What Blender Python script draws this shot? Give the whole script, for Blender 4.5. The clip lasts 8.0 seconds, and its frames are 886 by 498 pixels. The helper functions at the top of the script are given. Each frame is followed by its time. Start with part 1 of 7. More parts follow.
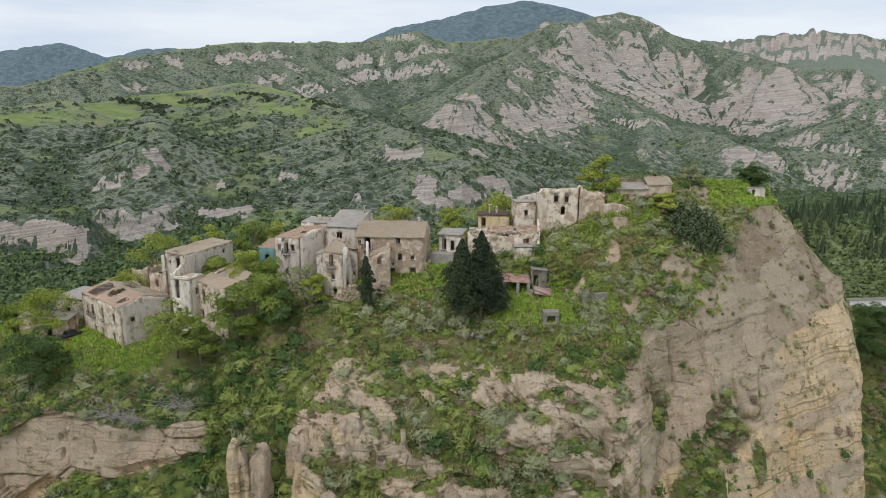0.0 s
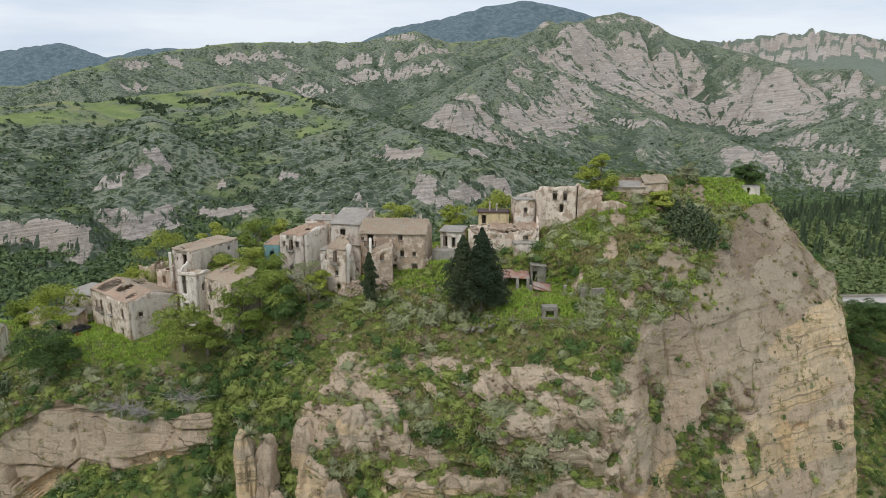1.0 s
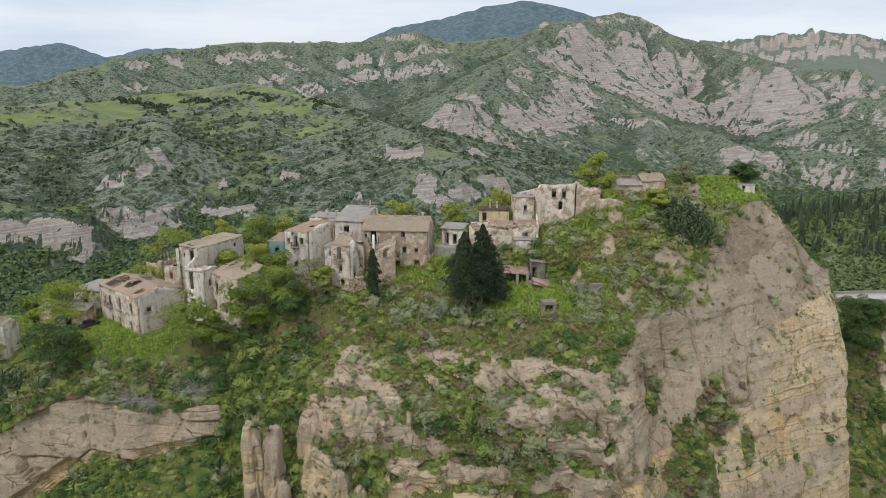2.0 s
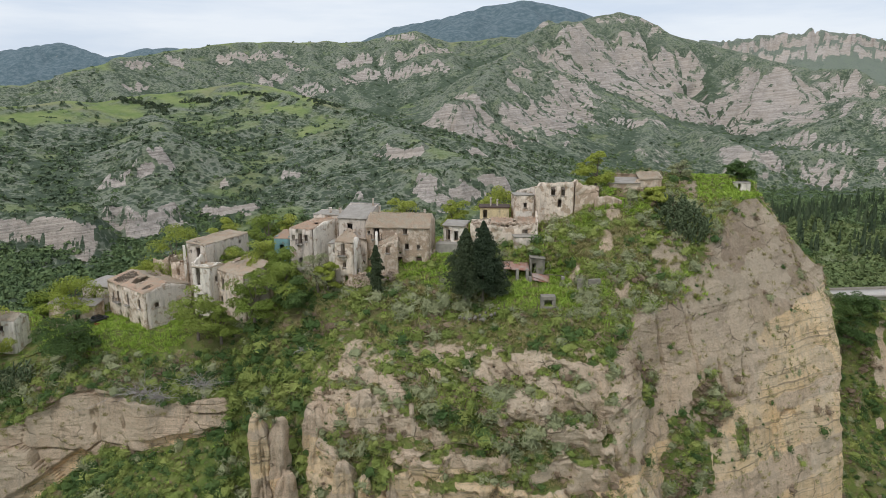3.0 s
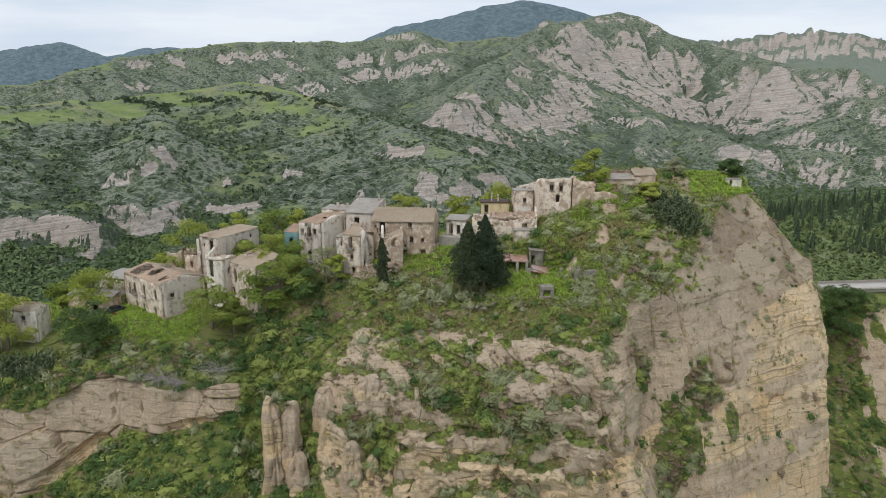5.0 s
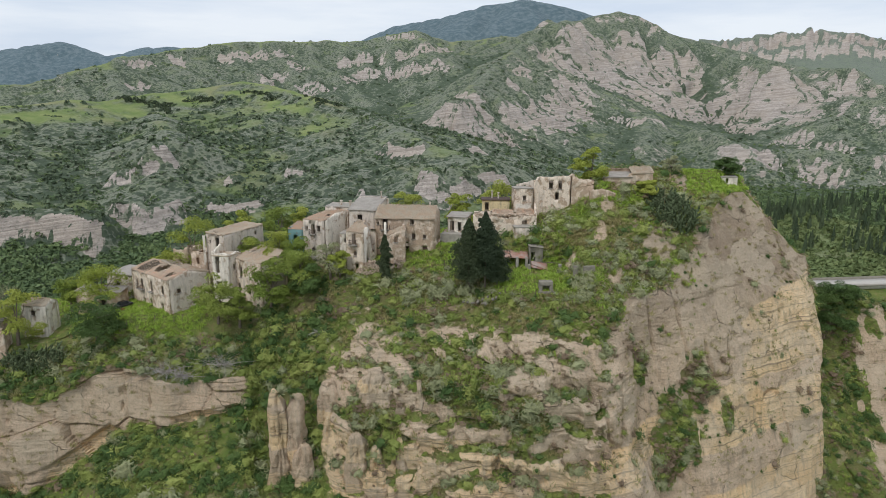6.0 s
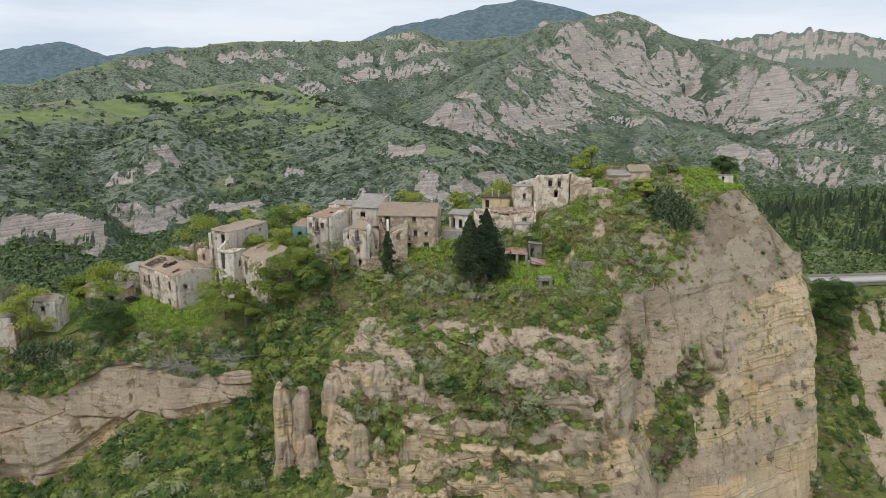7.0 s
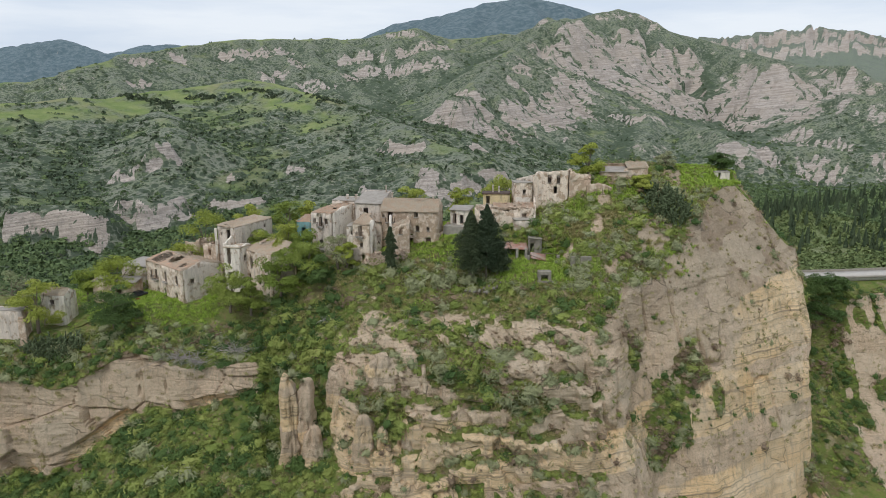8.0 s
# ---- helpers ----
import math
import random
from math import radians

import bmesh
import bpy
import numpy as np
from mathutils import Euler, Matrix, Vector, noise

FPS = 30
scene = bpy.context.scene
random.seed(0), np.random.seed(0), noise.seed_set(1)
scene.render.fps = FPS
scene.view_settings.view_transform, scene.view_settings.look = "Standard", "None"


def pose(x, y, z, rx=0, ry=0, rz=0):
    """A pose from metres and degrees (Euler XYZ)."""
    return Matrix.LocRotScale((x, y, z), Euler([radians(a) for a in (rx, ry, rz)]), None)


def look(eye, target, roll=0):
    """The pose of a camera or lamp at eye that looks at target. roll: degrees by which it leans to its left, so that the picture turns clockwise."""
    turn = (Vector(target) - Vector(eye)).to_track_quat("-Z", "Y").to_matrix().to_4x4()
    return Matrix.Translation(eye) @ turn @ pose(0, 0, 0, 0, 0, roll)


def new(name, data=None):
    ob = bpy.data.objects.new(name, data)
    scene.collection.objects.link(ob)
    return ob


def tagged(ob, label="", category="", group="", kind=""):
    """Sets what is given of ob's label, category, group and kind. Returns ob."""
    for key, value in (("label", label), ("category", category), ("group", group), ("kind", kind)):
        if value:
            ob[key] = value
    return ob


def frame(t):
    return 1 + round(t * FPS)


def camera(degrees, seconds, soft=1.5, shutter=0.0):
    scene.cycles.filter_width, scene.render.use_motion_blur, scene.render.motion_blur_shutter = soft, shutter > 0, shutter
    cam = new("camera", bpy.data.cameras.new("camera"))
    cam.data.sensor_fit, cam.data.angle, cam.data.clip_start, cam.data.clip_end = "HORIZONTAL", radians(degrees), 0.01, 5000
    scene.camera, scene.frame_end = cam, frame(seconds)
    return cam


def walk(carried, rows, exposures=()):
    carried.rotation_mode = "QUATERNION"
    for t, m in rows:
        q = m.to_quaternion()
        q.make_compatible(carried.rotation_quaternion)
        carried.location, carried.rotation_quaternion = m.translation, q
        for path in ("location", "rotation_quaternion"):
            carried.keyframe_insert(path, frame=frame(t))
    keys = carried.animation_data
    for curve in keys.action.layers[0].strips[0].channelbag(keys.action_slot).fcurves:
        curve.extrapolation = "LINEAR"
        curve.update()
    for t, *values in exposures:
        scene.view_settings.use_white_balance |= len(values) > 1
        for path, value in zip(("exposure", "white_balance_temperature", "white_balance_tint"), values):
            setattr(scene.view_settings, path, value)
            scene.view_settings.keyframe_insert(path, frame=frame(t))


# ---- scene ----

# ------------------------------------------------------------ camera and walk
cam = camera(66, 8.0, soft=0.6)
PATH = [
    (0, 0.0, 0.0, 77.440, 0.0),
    (0.5, -0.161, -1.456, 77.436, -0.024),
    (1, -0.305, -2.762, 77.438, -0.039),
    (1.5, -0.467, -4.230, 77.434, -0.049),
    (3, -0.916, -8.294, 77.406, -0.058),
    (3.5, -1.085, -9.824, 77.395, -0.055),
    (4, -1.229, -11.130, 77.386, -0.053),
    (4.5, -1.400, -12.682, 77.383, -0.066),
    (6, -1.863, -16.867, 77.331, -0.080),
    (6.5, -2.028, -18.363, 77.324, -0.091),
    (7, -2.177, -19.715, 77.308, -0.095),
    (7.5, -2.345, -21.237, 77.290, -0.102),
    (8, -2.489, -22.539, 77.141, -0.095),
]
walk(cam, [(t, pose(x, y, 42.0, rx, 0, rz)) for t, x, y, rx, rz in PATH])

# ------------------------------------------------------------ sky, sun, exposure
SUN_UP, SUN_TURN = radians(52), radians(215)
world = bpy.data.worlds.new("overcast_sky")
scene.world = world
world.use_nodes = True
wn, wl = world.node_tree.nodes, world.node_tree.links
wn.clear()
w_out = wn.new("ShaderNodeOutputWorld")
w_bg = wn.new("ShaderNodeBackground")
w_sky = wn.new("ShaderNodeTexSky")
w_sky.sky_type, w_sky.sun_disc = "NISHITA", False
w_sky.sun_elevation, w_sky.sun_rotation = SUN_UP, SUN_TURN
w_sky.air_density, w_sky.dust_density, w_sky.ozone_density = 1.0, 2.0, 1.0
w_bg.inputs["Strength"].default_value = 0.1
w_tc = wn.new("ShaderNodeTexCoord")
w_map = wn.new("ShaderNodeMapping")
w_map.inputs["Scale"].default_value = (2.2, 2.2, 15.0)
w_cloud = wn.new("ShaderNodeTexNoise")
w_cloud.inputs["Scale"].default_value = 1.6
w_cloud.inputs["Detail"].default_value = 6
w_cloud.inputs["Roughness"].default_value = 0.55
w_ramp = wn.new("ShaderNodeValToRGB")
w_ramp.color_ramp.elements[0].position, w_ramp.color_ramp.elements[0].color = 0.32, (6.1, 6.9, 8.1, 1)
w_ramp.color_ramp.elements[1].position, w_ramp.color_ramp.elements[1].color = 0.62, (7.7, 8.2, 8.9, 1)
w_mix = wn.new("ShaderNodeMixRGB")
w_mix.inputs[0].default_value = 0.9
wl.new(w_tc.outputs["Generated"], w_map.inputs["Vector"])
wl.new(w_map.outputs["Vector"], w_cloud.inputs["Vector"])
wl.new(w_cloud.outputs["Fac"], w_ramp.inputs["Fac"])
wl.new(w_sky.outputs["Color"], w_mix.inputs[1])
wl.new(w_ramp.outputs["Color"], w_mix.inputs[2])
wl.new(w_mix.outputs["Color"], w_bg.inputs["Color"])
wl.new(w_bg.outputs["Background"], w_out.inputs["Surface"])

sun = new("sun", bpy.data.lights.new("sun", "SUN"))
sun.data.energy, sun.data.angle, sun.data.color = 1.1, radians(12), (1.0, 0.97, 0.93)
# the sky's rotation counts clockwise from +y
sun_dir = Vector((math.sin(SUN_TURN) * math.cos(SUN_UP), math.cos(SUN_TURN) * math.cos(SUN_UP), math.sin(SUN_UP)))
sun.matrix_world = look(sun_dir * 400, (0, 0, 0))
scene.view_settings.exposure = 0.16


# ------------------------------------------------------------ small tools
def vnoise(x, y, seed=0.0):
    """Smooth value noise in -1..1 for arrays."""
    xi, yi = np.floor(x), np.floor(y)
    xf, yf = x - xi, y - yi
    u, v = xf * xf * xf * (xf * (xf * 6 - 15) + 10), yf * yf * yf * (yf * (yf * 6 - 15) + 10)

    def h(a, b):
        k = np.sin(a * 127.1 + b * 311.7 + seed * 74.7) * 43758.5453
        return k - np.floor(k)

    a, b, c, d = h(xi, yi), h(xi + 1, yi), h(xi, yi + 1), h(xi + 1, yi + 1)
    return 2 * (a + (b - a) * u + (c - a) * v + (a - b - c + d) * u * v) - 1


def fbm(x, y, octaves=4, seed=0.0, gain=0.5):
    total, amp, norm = 0.0, 1.0, 0.0
    for k in range(octaves):
        total = total + amp * vnoise(x, y, seed + k * 3.3)
        norm += amp
        x, y, amp = x * 2.03 + 17.1, y * 2.03 - 9.7, amp * gain
    return total / norm


def smooth(a, b, v):
    t = np.clip((v - a) / (b - a), 0, 1)
    return t * t * (3 - 2 * t)


def sheet(name, co, rows, cols, material, masks=None, smoothed=True):
    """A grid of rows x cols vertices as one mesh, with float masks by vertex."""
    idx = np.arange(rows * cols).reshape(rows, cols)
    quads = np.stack([idx[:-1, :-1], idx[:-1, 1:], idx[1:, 1:], idx[1:, :-1]], -1).reshape(-1, 4)
    me = bpy.data.meshes.new(name)
    me.vertices.add(len(co))
    me.vertices.foreach_set("co", co.astype(np.float32).ravel())
    me.loops.add(quads.size)
    me.loops.foreach_set("vertex_index", quads.astype(np.int32).ravel())
    me.polygons.add(len(quads))
    me.polygons.foreach_set("loop_start", np.arange(0, quads.size, 4, dtype=np.int32))
    me.polygons.foreach_set("use_smooth", np.full(len(quads), smoothed))
    me.update(calc_edges=True)
    for key, values in (masks or {}).items():
        at = me.attributes.new(key, "FLOAT", "POINT")
        at.data.foreach_set("value", values.astype(np.float32).ravel())
    me.materials.append(material)
    return new(name, me)


# ------------------------------------------------------------ mesh tools
def cells(a, b, seed=0.0):
    """Random blocks over a plane: a value for each block, and how near its edge a place is (0 at the joint)."""
    ia, ib = np.floor(a), np.floor(b)
    first, second, value = np.full(a.shape, 9.0), np.full(a.shape, 9.0), np.zeros(a.shape)
    for da in (-1, 0, 1):
        for db in (-1, 0, 1):
            ca, cb = ia + da, ib + db
            k = np.sin(ca * 127.1 + cb * 311.7 + seed * 17.3) * 43758.5453
            r1 = k - np.floor(k)
            k = np.sin(ca * 269.5 + cb * 183.3 + seed * 29.1) * 24634.6345
            r2 = k - np.floor(k)
            d = np.hypot(ca + 0.15 + 0.7 * r1 - a, cb + 0.15 + 0.7 * r2 - b)
            near = d < first
            second = np.where(near, first, np.minimum(second, d))
            value = np.where(near, r1 * 2 - 1, value)
            first = np.where(near, d, first)
    return value, second - first


def raw(name, verts, faces, material, smoothed=False, masks=None):
    """A mesh from arrays of vertices and equal-sided faces."""
    me = bpy.data.meshes.new(name)
    verts, faces = np.asarray(verts, np.float32), np.asarray(faces, np.int32)
    me.vertices.add(len(verts))
    me.vertices.foreach_set("co", verts.ravel())
    me.loops.add(faces.size)
    me.loops.foreach_set("vertex_index", faces.ravel())
    me.polygons.add(len(faces))
    me.polygons.foreach_set("loop_start", np.arange(0, faces.size, faces.shape[1], dtype=np.int32))
    if smoothed:
        me.polygons.foreach_set("use_smooth", np.ones(len(faces), bool))
    me.update(calc_edges=True)
    for key, values in (masks or {}).items():
        at = me.attributes.new(key, "FLOAT", "POINT")
        at.data.foreach_set("value", np.asarray(values, np.float32).ravel())
    me.materials.append(material)
    return me


def child(name, me, parent, label=""):
    ob = new(name, me)
    if parent:
        ob.parent = parent
    if label:
        ob["label"] = label
    return ob


def part(name, bm, material, parent, label=""):
    """A bmesh as one mesh object under its thing."""
    me = bpy.data.meshes.new(name)
    bm.to_mesh(me)
    bm.free()
    me.materials.append(material)
    return child(name, me, parent, label)


def thing(name, x, y, z, label, category, group=""):
    return_ob = new(name)
    return_ob.location = (x, y, z)
    return_ob.empty_display_size = 0.3
    bpy.context.view_layer.update()
    return tagged(return_ob, label, category, group)


def under(ob, parent):
    """Parts are built in world places and then hung under their thing."""
    ob.parent = parent
    ob.matrix_parent_inverse = parent.matrix_basis.inverted()
    return ob


def block(bm, x, y, z, sx, sy, sz, turn=0.0, tilt=0.0, lean=0.0, bevel=0.0):
    """A box standing on z, added to a bmesh."""
    made = bmesh.ops.create_cube(bm, size=1)["verts"]
    bmesh.ops.transform(bm, verts=made, matrix=pose(x, y, z + sz / 2, tilt, lean, turn) @ Matrix.Diagonal((sx, sy, sz, 1)))
    if bevel:
        edges = {e for v in made for e in v.link_edges}
        bmesh.ops.bevel(bm, geom=list(edges), offset=bevel, segments=1, affect="EDGES")
    return made


def tube(bm, a, b, ra, rb, sides=7):
    """A tapered limb from a to b."""
    a, b = Vector(a), Vector(b)
    turn = (b - a).to_track_quat("Z", "Y").to_matrix().to_4x4()
    rings = []
    for p, r in ((a, ra), (b, rb)):
        rings.append([bm.verts.new(p + turn.to_3x3() @ Vector((r * math.cos(k * 2 * math.pi / sides), r * math.sin(k * 2 * math.pi / sides), 0))) for k in range(sides)])
    for k in range(sides):
        bm.faces.new((rings[0][k], rings[0][(k + 1) % sides], rings[1][(k + 1) % sides], rings[1][k]))
    bm.faces.new(rings[1])
    bm.faces.new(rings[0][::-1])


def slab(name, front, solid, inward, material, parent, label="", jitter=0.0):
    """A grid of points (rows, cols, 3) made into a solid sheet of given thickness; cells that are not solid are holes."""
    nv, nu = solid.shape
    rng = np.random.default_rng(nu * 31 + nv)
    front = front + rng.normal(0, jitter, front.shape) if jitter else front
    backs = front + np.asarray(inward)
    n = (nv + 1) * (nu + 1)
    verts = np.concatenate([front.reshape(-1, 3), backs.reshape(-1, 3)])
    at = np.arange(n).reshape(nv + 1, nu + 1)
    faces = []
    for j in range(nv):
        for i in range(nu):
            if not solid[j, i]:
                continue
            a, b, c, d = at[j, i], at[j, i + 1], at[j + 1, i + 1], at[j + 1, i]
            faces.append((a, b, c, d))
            faces.append((d + n, c + n, b + n, a + n))
            if j == 0 or not solid[j - 1, i]:
                faces.append((b, a, a + n, b + n))
            if j == nv - 1 or not solid[j + 1, i]:
                faces.append((d, c, c + n, d + n))
            if i == 0 or not solid[j, i - 1]:
                faces.append((a, d, d + n, a + n))
            if i == nu - 1 or not solid[j, i + 1]:
                faces.append((c, b, b + n, c + n))
    faces = np.array(faces)
    used, faces = np.unique(faces, return_inverse=True)
    ob = child(name, raw(name, verts[used], faces.reshape(-1, 4), material), None, label)
    return under(ob, parent)


def cuts(marks, most):
    """Sorted marks with the gaps filled to steps of at most so much."""
    marks = sorted(set(round(m, 3) for m in marks))
    out = []
    for a, b in zip(marks, marks[1:]):
        k = max(1, math.ceil((b - a) / most))
        out += [a + (b - a) * i / k for i in range(k)]
    return out + [marks[-1]]


def wall(parent, a, b, base, top, holes=(), material=None, thick=0.45, ragged=0.0, label="", name="wall"):
    """A wall from a to b (plan), inside on the left. top: a height, or (share of length, height) pairs.
    holes: (metres from a, sill height, width, height) with heights above sea level of the place."""
    a, b = np.array(a, float), np.array(b, float)
    long = float(np.linalg.norm(b - a))
    d = (b - a) / long
    inward = np.array([-d[1], d[0], 0]) * thick
    profile = [(0, top), (1, top)] if not isinstance(top, (list, tuple)) else top
    low = min(z for _, z in profile)
    us = cuts([0, long] + [min(max(h[0] + s * h[2] / 2, 0.05), long - 0.05) for h in holes for s in (-1, 1)] + [p * long for p, _ in profile], 0.4 if ragged else 0.8)
    zs = cuts([base, low] + [min(h[1], low - 0.03) for h in holes] + [min(h[1] + h[3], low - 0.02) for h in holes], 0.9)
    share = np.array(us) / long
    crown = np.interp(share, [p for p, _ in profile], [z for _, z in profile])
    rng = np.random.default_rng(int(abs(a[0] * 13 + a[1] * 7 + base * 3)))
    if ragged:
        crown = crown + rng.uniform(-ragged, ragged * 0.6, len(us))
    zs = zs + [None, None]
    grid = np.zeros((len(zs), len(us), 3))
    for j, z in enumerate(zs):
        for i, u in enumerate(us):
            if z is None:
                share_up = (j - (len(zs) - 3)) / 2
                zz = low + (crown[i] - low) * share_up if crown[i] > low else low - (low - crown[i]) * share_up * 0.98
                zz = max(zz, zs[len(zs) - 4] + 0.02 + 0.01 * (j - len(zs) + 3)) if len(zs) > 4 and crown[i] < low else zz
            else:
                zz = z
            grid[j, i] = (*(a + d * u), zz)
    solid = np.ones((len(zs) - 1, len(us) - 1), bool)
    for h in holes:
        for j in range(len(zs) - 3):
            for i in range(len(us) - 1):
                cu, cz = (us[i] + us[i + 1]) / 2, (zs[j] + zs[j + 1]) / 2
                if abs(cu - h[0]) < h[2] / 2 and h[1] < cz < h[1] + h[3]:
                    solid[j, i] = False
    return slab(name, grid, solid, inward, material, parent, label, jitter=0.02)


def along(a, b, u, out=0.0):
    """The plan place u metres along a wall and so far outside of it, and the wall's turn in degrees."""
    a, b = np.array(a, float), np.array(b, float)
    d = (b - a) / np.linalg.norm(b - a)
    p = a + d * u + np.array([d[1], -d[0]]) * out
    return float(p[0]), float(p[1]), math.degrees(math.atan2(d[1], d[0]))


def tiles(parent, p00, p10, p01, p11, material, missing=0.06, holes=(), rough=0.05, label="", bare_rafters=None):
    """A field of old barrel tiles over a deck on a quad: eave left, eave right, ridge left, ridge right.
    holes: (share along, share up, radius in shares) where the roof has fallen in."""
    p00, p10, p01, p11 = (np.array(p, float) for p in (p00, p10, p01, p11))
    wide, deep = np.linalg.norm(p10 - p00), (np.linalg.norm(p01 - p00) + np.linalg.norm(p11 - p10)) / 2
    rng = np.random.default_rng(int(abs(p00[0] * 17 + p11[1] * 5)))
    rough = 0.55 * rough
    nrm = np.cross(p10 - p00, p01 - p00)
    nrm = nrm / np.linalg.norm(nrm)

    def at(s, t):
        return p00 + (p10 - p00) * s + (p01 - p00) * t + (p11 - p10 - p01 + p00) * s * t

    def fallen(s, t):
        return any(((s - hs) / hr) ** 2 + ((t - ht) / hr * (deep / wide)) ** 2 < 1 + 0.25 * math.sin(9 * s + 7 * t) for hs, ht, hr in holes)

    nu, nv = max(3, int(wide / 0.6)), max(3, int(deep / 0.6))
    sag = lambda s, t: -0.16 * math.sin(math.pi * s) * math.sin(math.pi * t) + 0.05 * math.sin(s * 14 + t * 5)
    grid = np.array([[at(i / nu, j / nv) + nrm * (sag(i / nu, j / nv) - 0.05) for i in range(nu + 1)] for j in range(nv + 1)])
    solid = np.array([[not fallen((i + 0.5) / nu, (j + 0.5) / nv) for i in range(nu)] for j in range(nv)])
    if solid.any():
        slab("roof_deck", grid, solid, -nrm * 0.14, material, parent)
    step_u, step_v = 0.24, 0.40
    verts, faces = [], []
    for i in range(int(wide / step_u)):
        for j in range(int(deep / step_v) + 1):
            s, t = (i + 0.5) * step_u / wide, min((j + 0.5) * step_v / deep, 1)
            if fallen(s, t) and rng.random() < 0.93 or rng.random() < missing:
                continue
            slip = rng.normal(0, rough, 3)
            c = at(s, t) + nrm * (sag(s, t) + 0.03 + abs(slip[2])) + (p10 - p00) / wide * slip[0] + (p01 - p00) / deep * slip[1]
            turn = rng.normal(0, rough * 2.2)
            e = (p10 - p00) / wide
            g = (p01 - p00) / np.linalg.norm(p01 - p00)
            e, g = e * math.cos(turn) + g * math.sin(turn), g * math.cos(turn) - e * math.sin(turn)
            lift = nrm * rng.normal(0.02, rough * 0.5)
            k = len(verts)
            for end, up in ((-0.23, 0.03), (0.23, 0.0)):
                for q, hgt in ((-0.11, -0.03), (-0.055, 0.035), (0.055, 0.035), (0.11, -0.03)):
                    verts.append(c + g * end + e * q * (1.0 if end < 0 else 0.8) + nrm * (hgt + up) + lift * (1 if end < 0 else -1))
            faces += [(k, k + 1, k + 5, k + 4), (k + 1, k + 2, k + 6, k + 5), (k + 2, k + 3, k + 7, k + 6), (k, k + 3, k + 2, k + 1)]
    ob = child("roof_tiles", raw("roof_tiles", verts, faces, material), None, label or "weathered terracotta barrel tiles, many slipped")
    ob["kind"] = "stuff"
    under(ob, parent)
    if bare_rafters:
        s0, s1, t0, t1 = bare_rafters
        for k in range(7):
            s = s0 + (s1 - s0) * k / 6
            bm = bmesh.new()
            tube(bm, at(s, t0), at(s, t1), 0.07, 0.07, 4)
            under(part("rafter", bm, M_WOOD, None, "bare grey wooden rafter"), parent)
        for k in range(9):
            t = t0 + (t1 - t0) * k / 8
            bm = bmesh.new()
            tube(bm, at(s0, t) + nrm * 0.1, at(s1, t) + nrm * 0.1, 0.04, 0.04, 4)
            under(part("batten", bm, M_WOOD, None, "thin pale roof batten"), parent)


def window(parent, a, b, u, z, w, h, shutter=False):
    """A frame set in an opening of a wall, with one board shutter if any."""
    x, y, turn = along(a, b, u, -0.15)
    bm = bmesh.new()
    rot = Matrix.Rotation(radians(turn), 4, "Z")
    for sx, sz, bx, bz in ((-w / 2 + 0.04, h / 2, 0.07, h), (w / 2 - 0.04, h / 2, 0.07, h), (0, 0.03, w, 0.06), (0, h - 0.04, w, 0.07), (0, h * 0.5, 0.05, h)):
        v = rot @ Vector((sx, 0, 0))
        block(bm, x + v.x, y + v.y, z + sz - bz / 2, bx, 0.07, bz, turn)
    frame_ob = under(part("window_frame", bm, M_WOOD, None, "weathered wooden frame"), parent)
    xs, ys, _ = along(a, b, u, 0.06)
    bm = bmesh.new()
    block(bm, xs, ys, z - 0.1, w + 0.25, 0.24, 0.1, turn, bevel=0.015)
    under(part("window_sill", bm, M_CEMENT, None, "grey stone sill"), frame_ob)
    if shutter:
        bm = bmesh.new()
        v = rot @ Vector((-w / 4, 0, 0))
        block(bm, x + v.x, y + v.y, z + 0.05, w / 2 - 0.04, 0.05, h - 0.1, turn)
        for k in range(5):
            block(bm, x + v.x + rot.col[1].x * -0.03, y + v.y + rot.col[1].y * -0.03, z + 0.12 + k * (h - 0.3) / 4.5, w / 2 - 0.1, 0.02, 0.06, turn)
        under(part("shutter", bm, M_WOOD, None, "faded brown shutter"), frame_ob)
    return frame_ob


def balcony(parent, a, b, u, z, wide=2.0, deep=0.8, rail=True):
    """A stone slab on brackets with a thin iron railing."""
    x, y, turn = along(a, b, u, deep / 2)
    bm = bmesh.new()
    block(bm, x, y, z - 0.14, wide, deep, 0.14, turn, bevel=0.02)
    for s in (-0.35, 0.35):
        bx, by, _ = along(a, b, u + s * wide, deep * 0.3)
        block(bm, bx, by, z - 0.4, 0.16, deep * 0.6, 0.26, turn)
    body = under(part("balcony_slab", bm, M_CEMENT, None, "cracked stone balcony slab"), parent)
    if rail:
        bm = bmesh.new()
        for k in range(11):
            px, py, _ = along(a, b, u - wide / 2 + 0.05 + k * (wide - 0.1) / 10, deep - 0.06)
            block(bm, px, py, z, 0.025, 0.025, 0.95, turn)
        for side in (-1, 1):
            for k in range(3):
                px, py, _ = along(a, b, u + side * (wide / 2 - 0.05), 0.1 + k * (deep - 0.2) / 3)
                block(bm, px, py, z, 0.025, 0.025, 0.95, turn)
            px, py, _ = along(a, b, u + side * (wide / 2 - 0.05), deep / 2)
            block(bm, px, py, z + 0.92, 0.04, deep, 0.04, turn)
        px, py, _ = along(a, b, u, deep - 0.06)
        block(bm, px, py, z + 0.92, wide, 0.04, 0.04, turn)
        under(part("railing", bm, M_IRON, None, "rusty iron railing"), body)
    return body


def mean_xy(corners):
    return sum(c[0] for c in corners) / len(corners), sum(c[1] for c in corners) / len(corners)


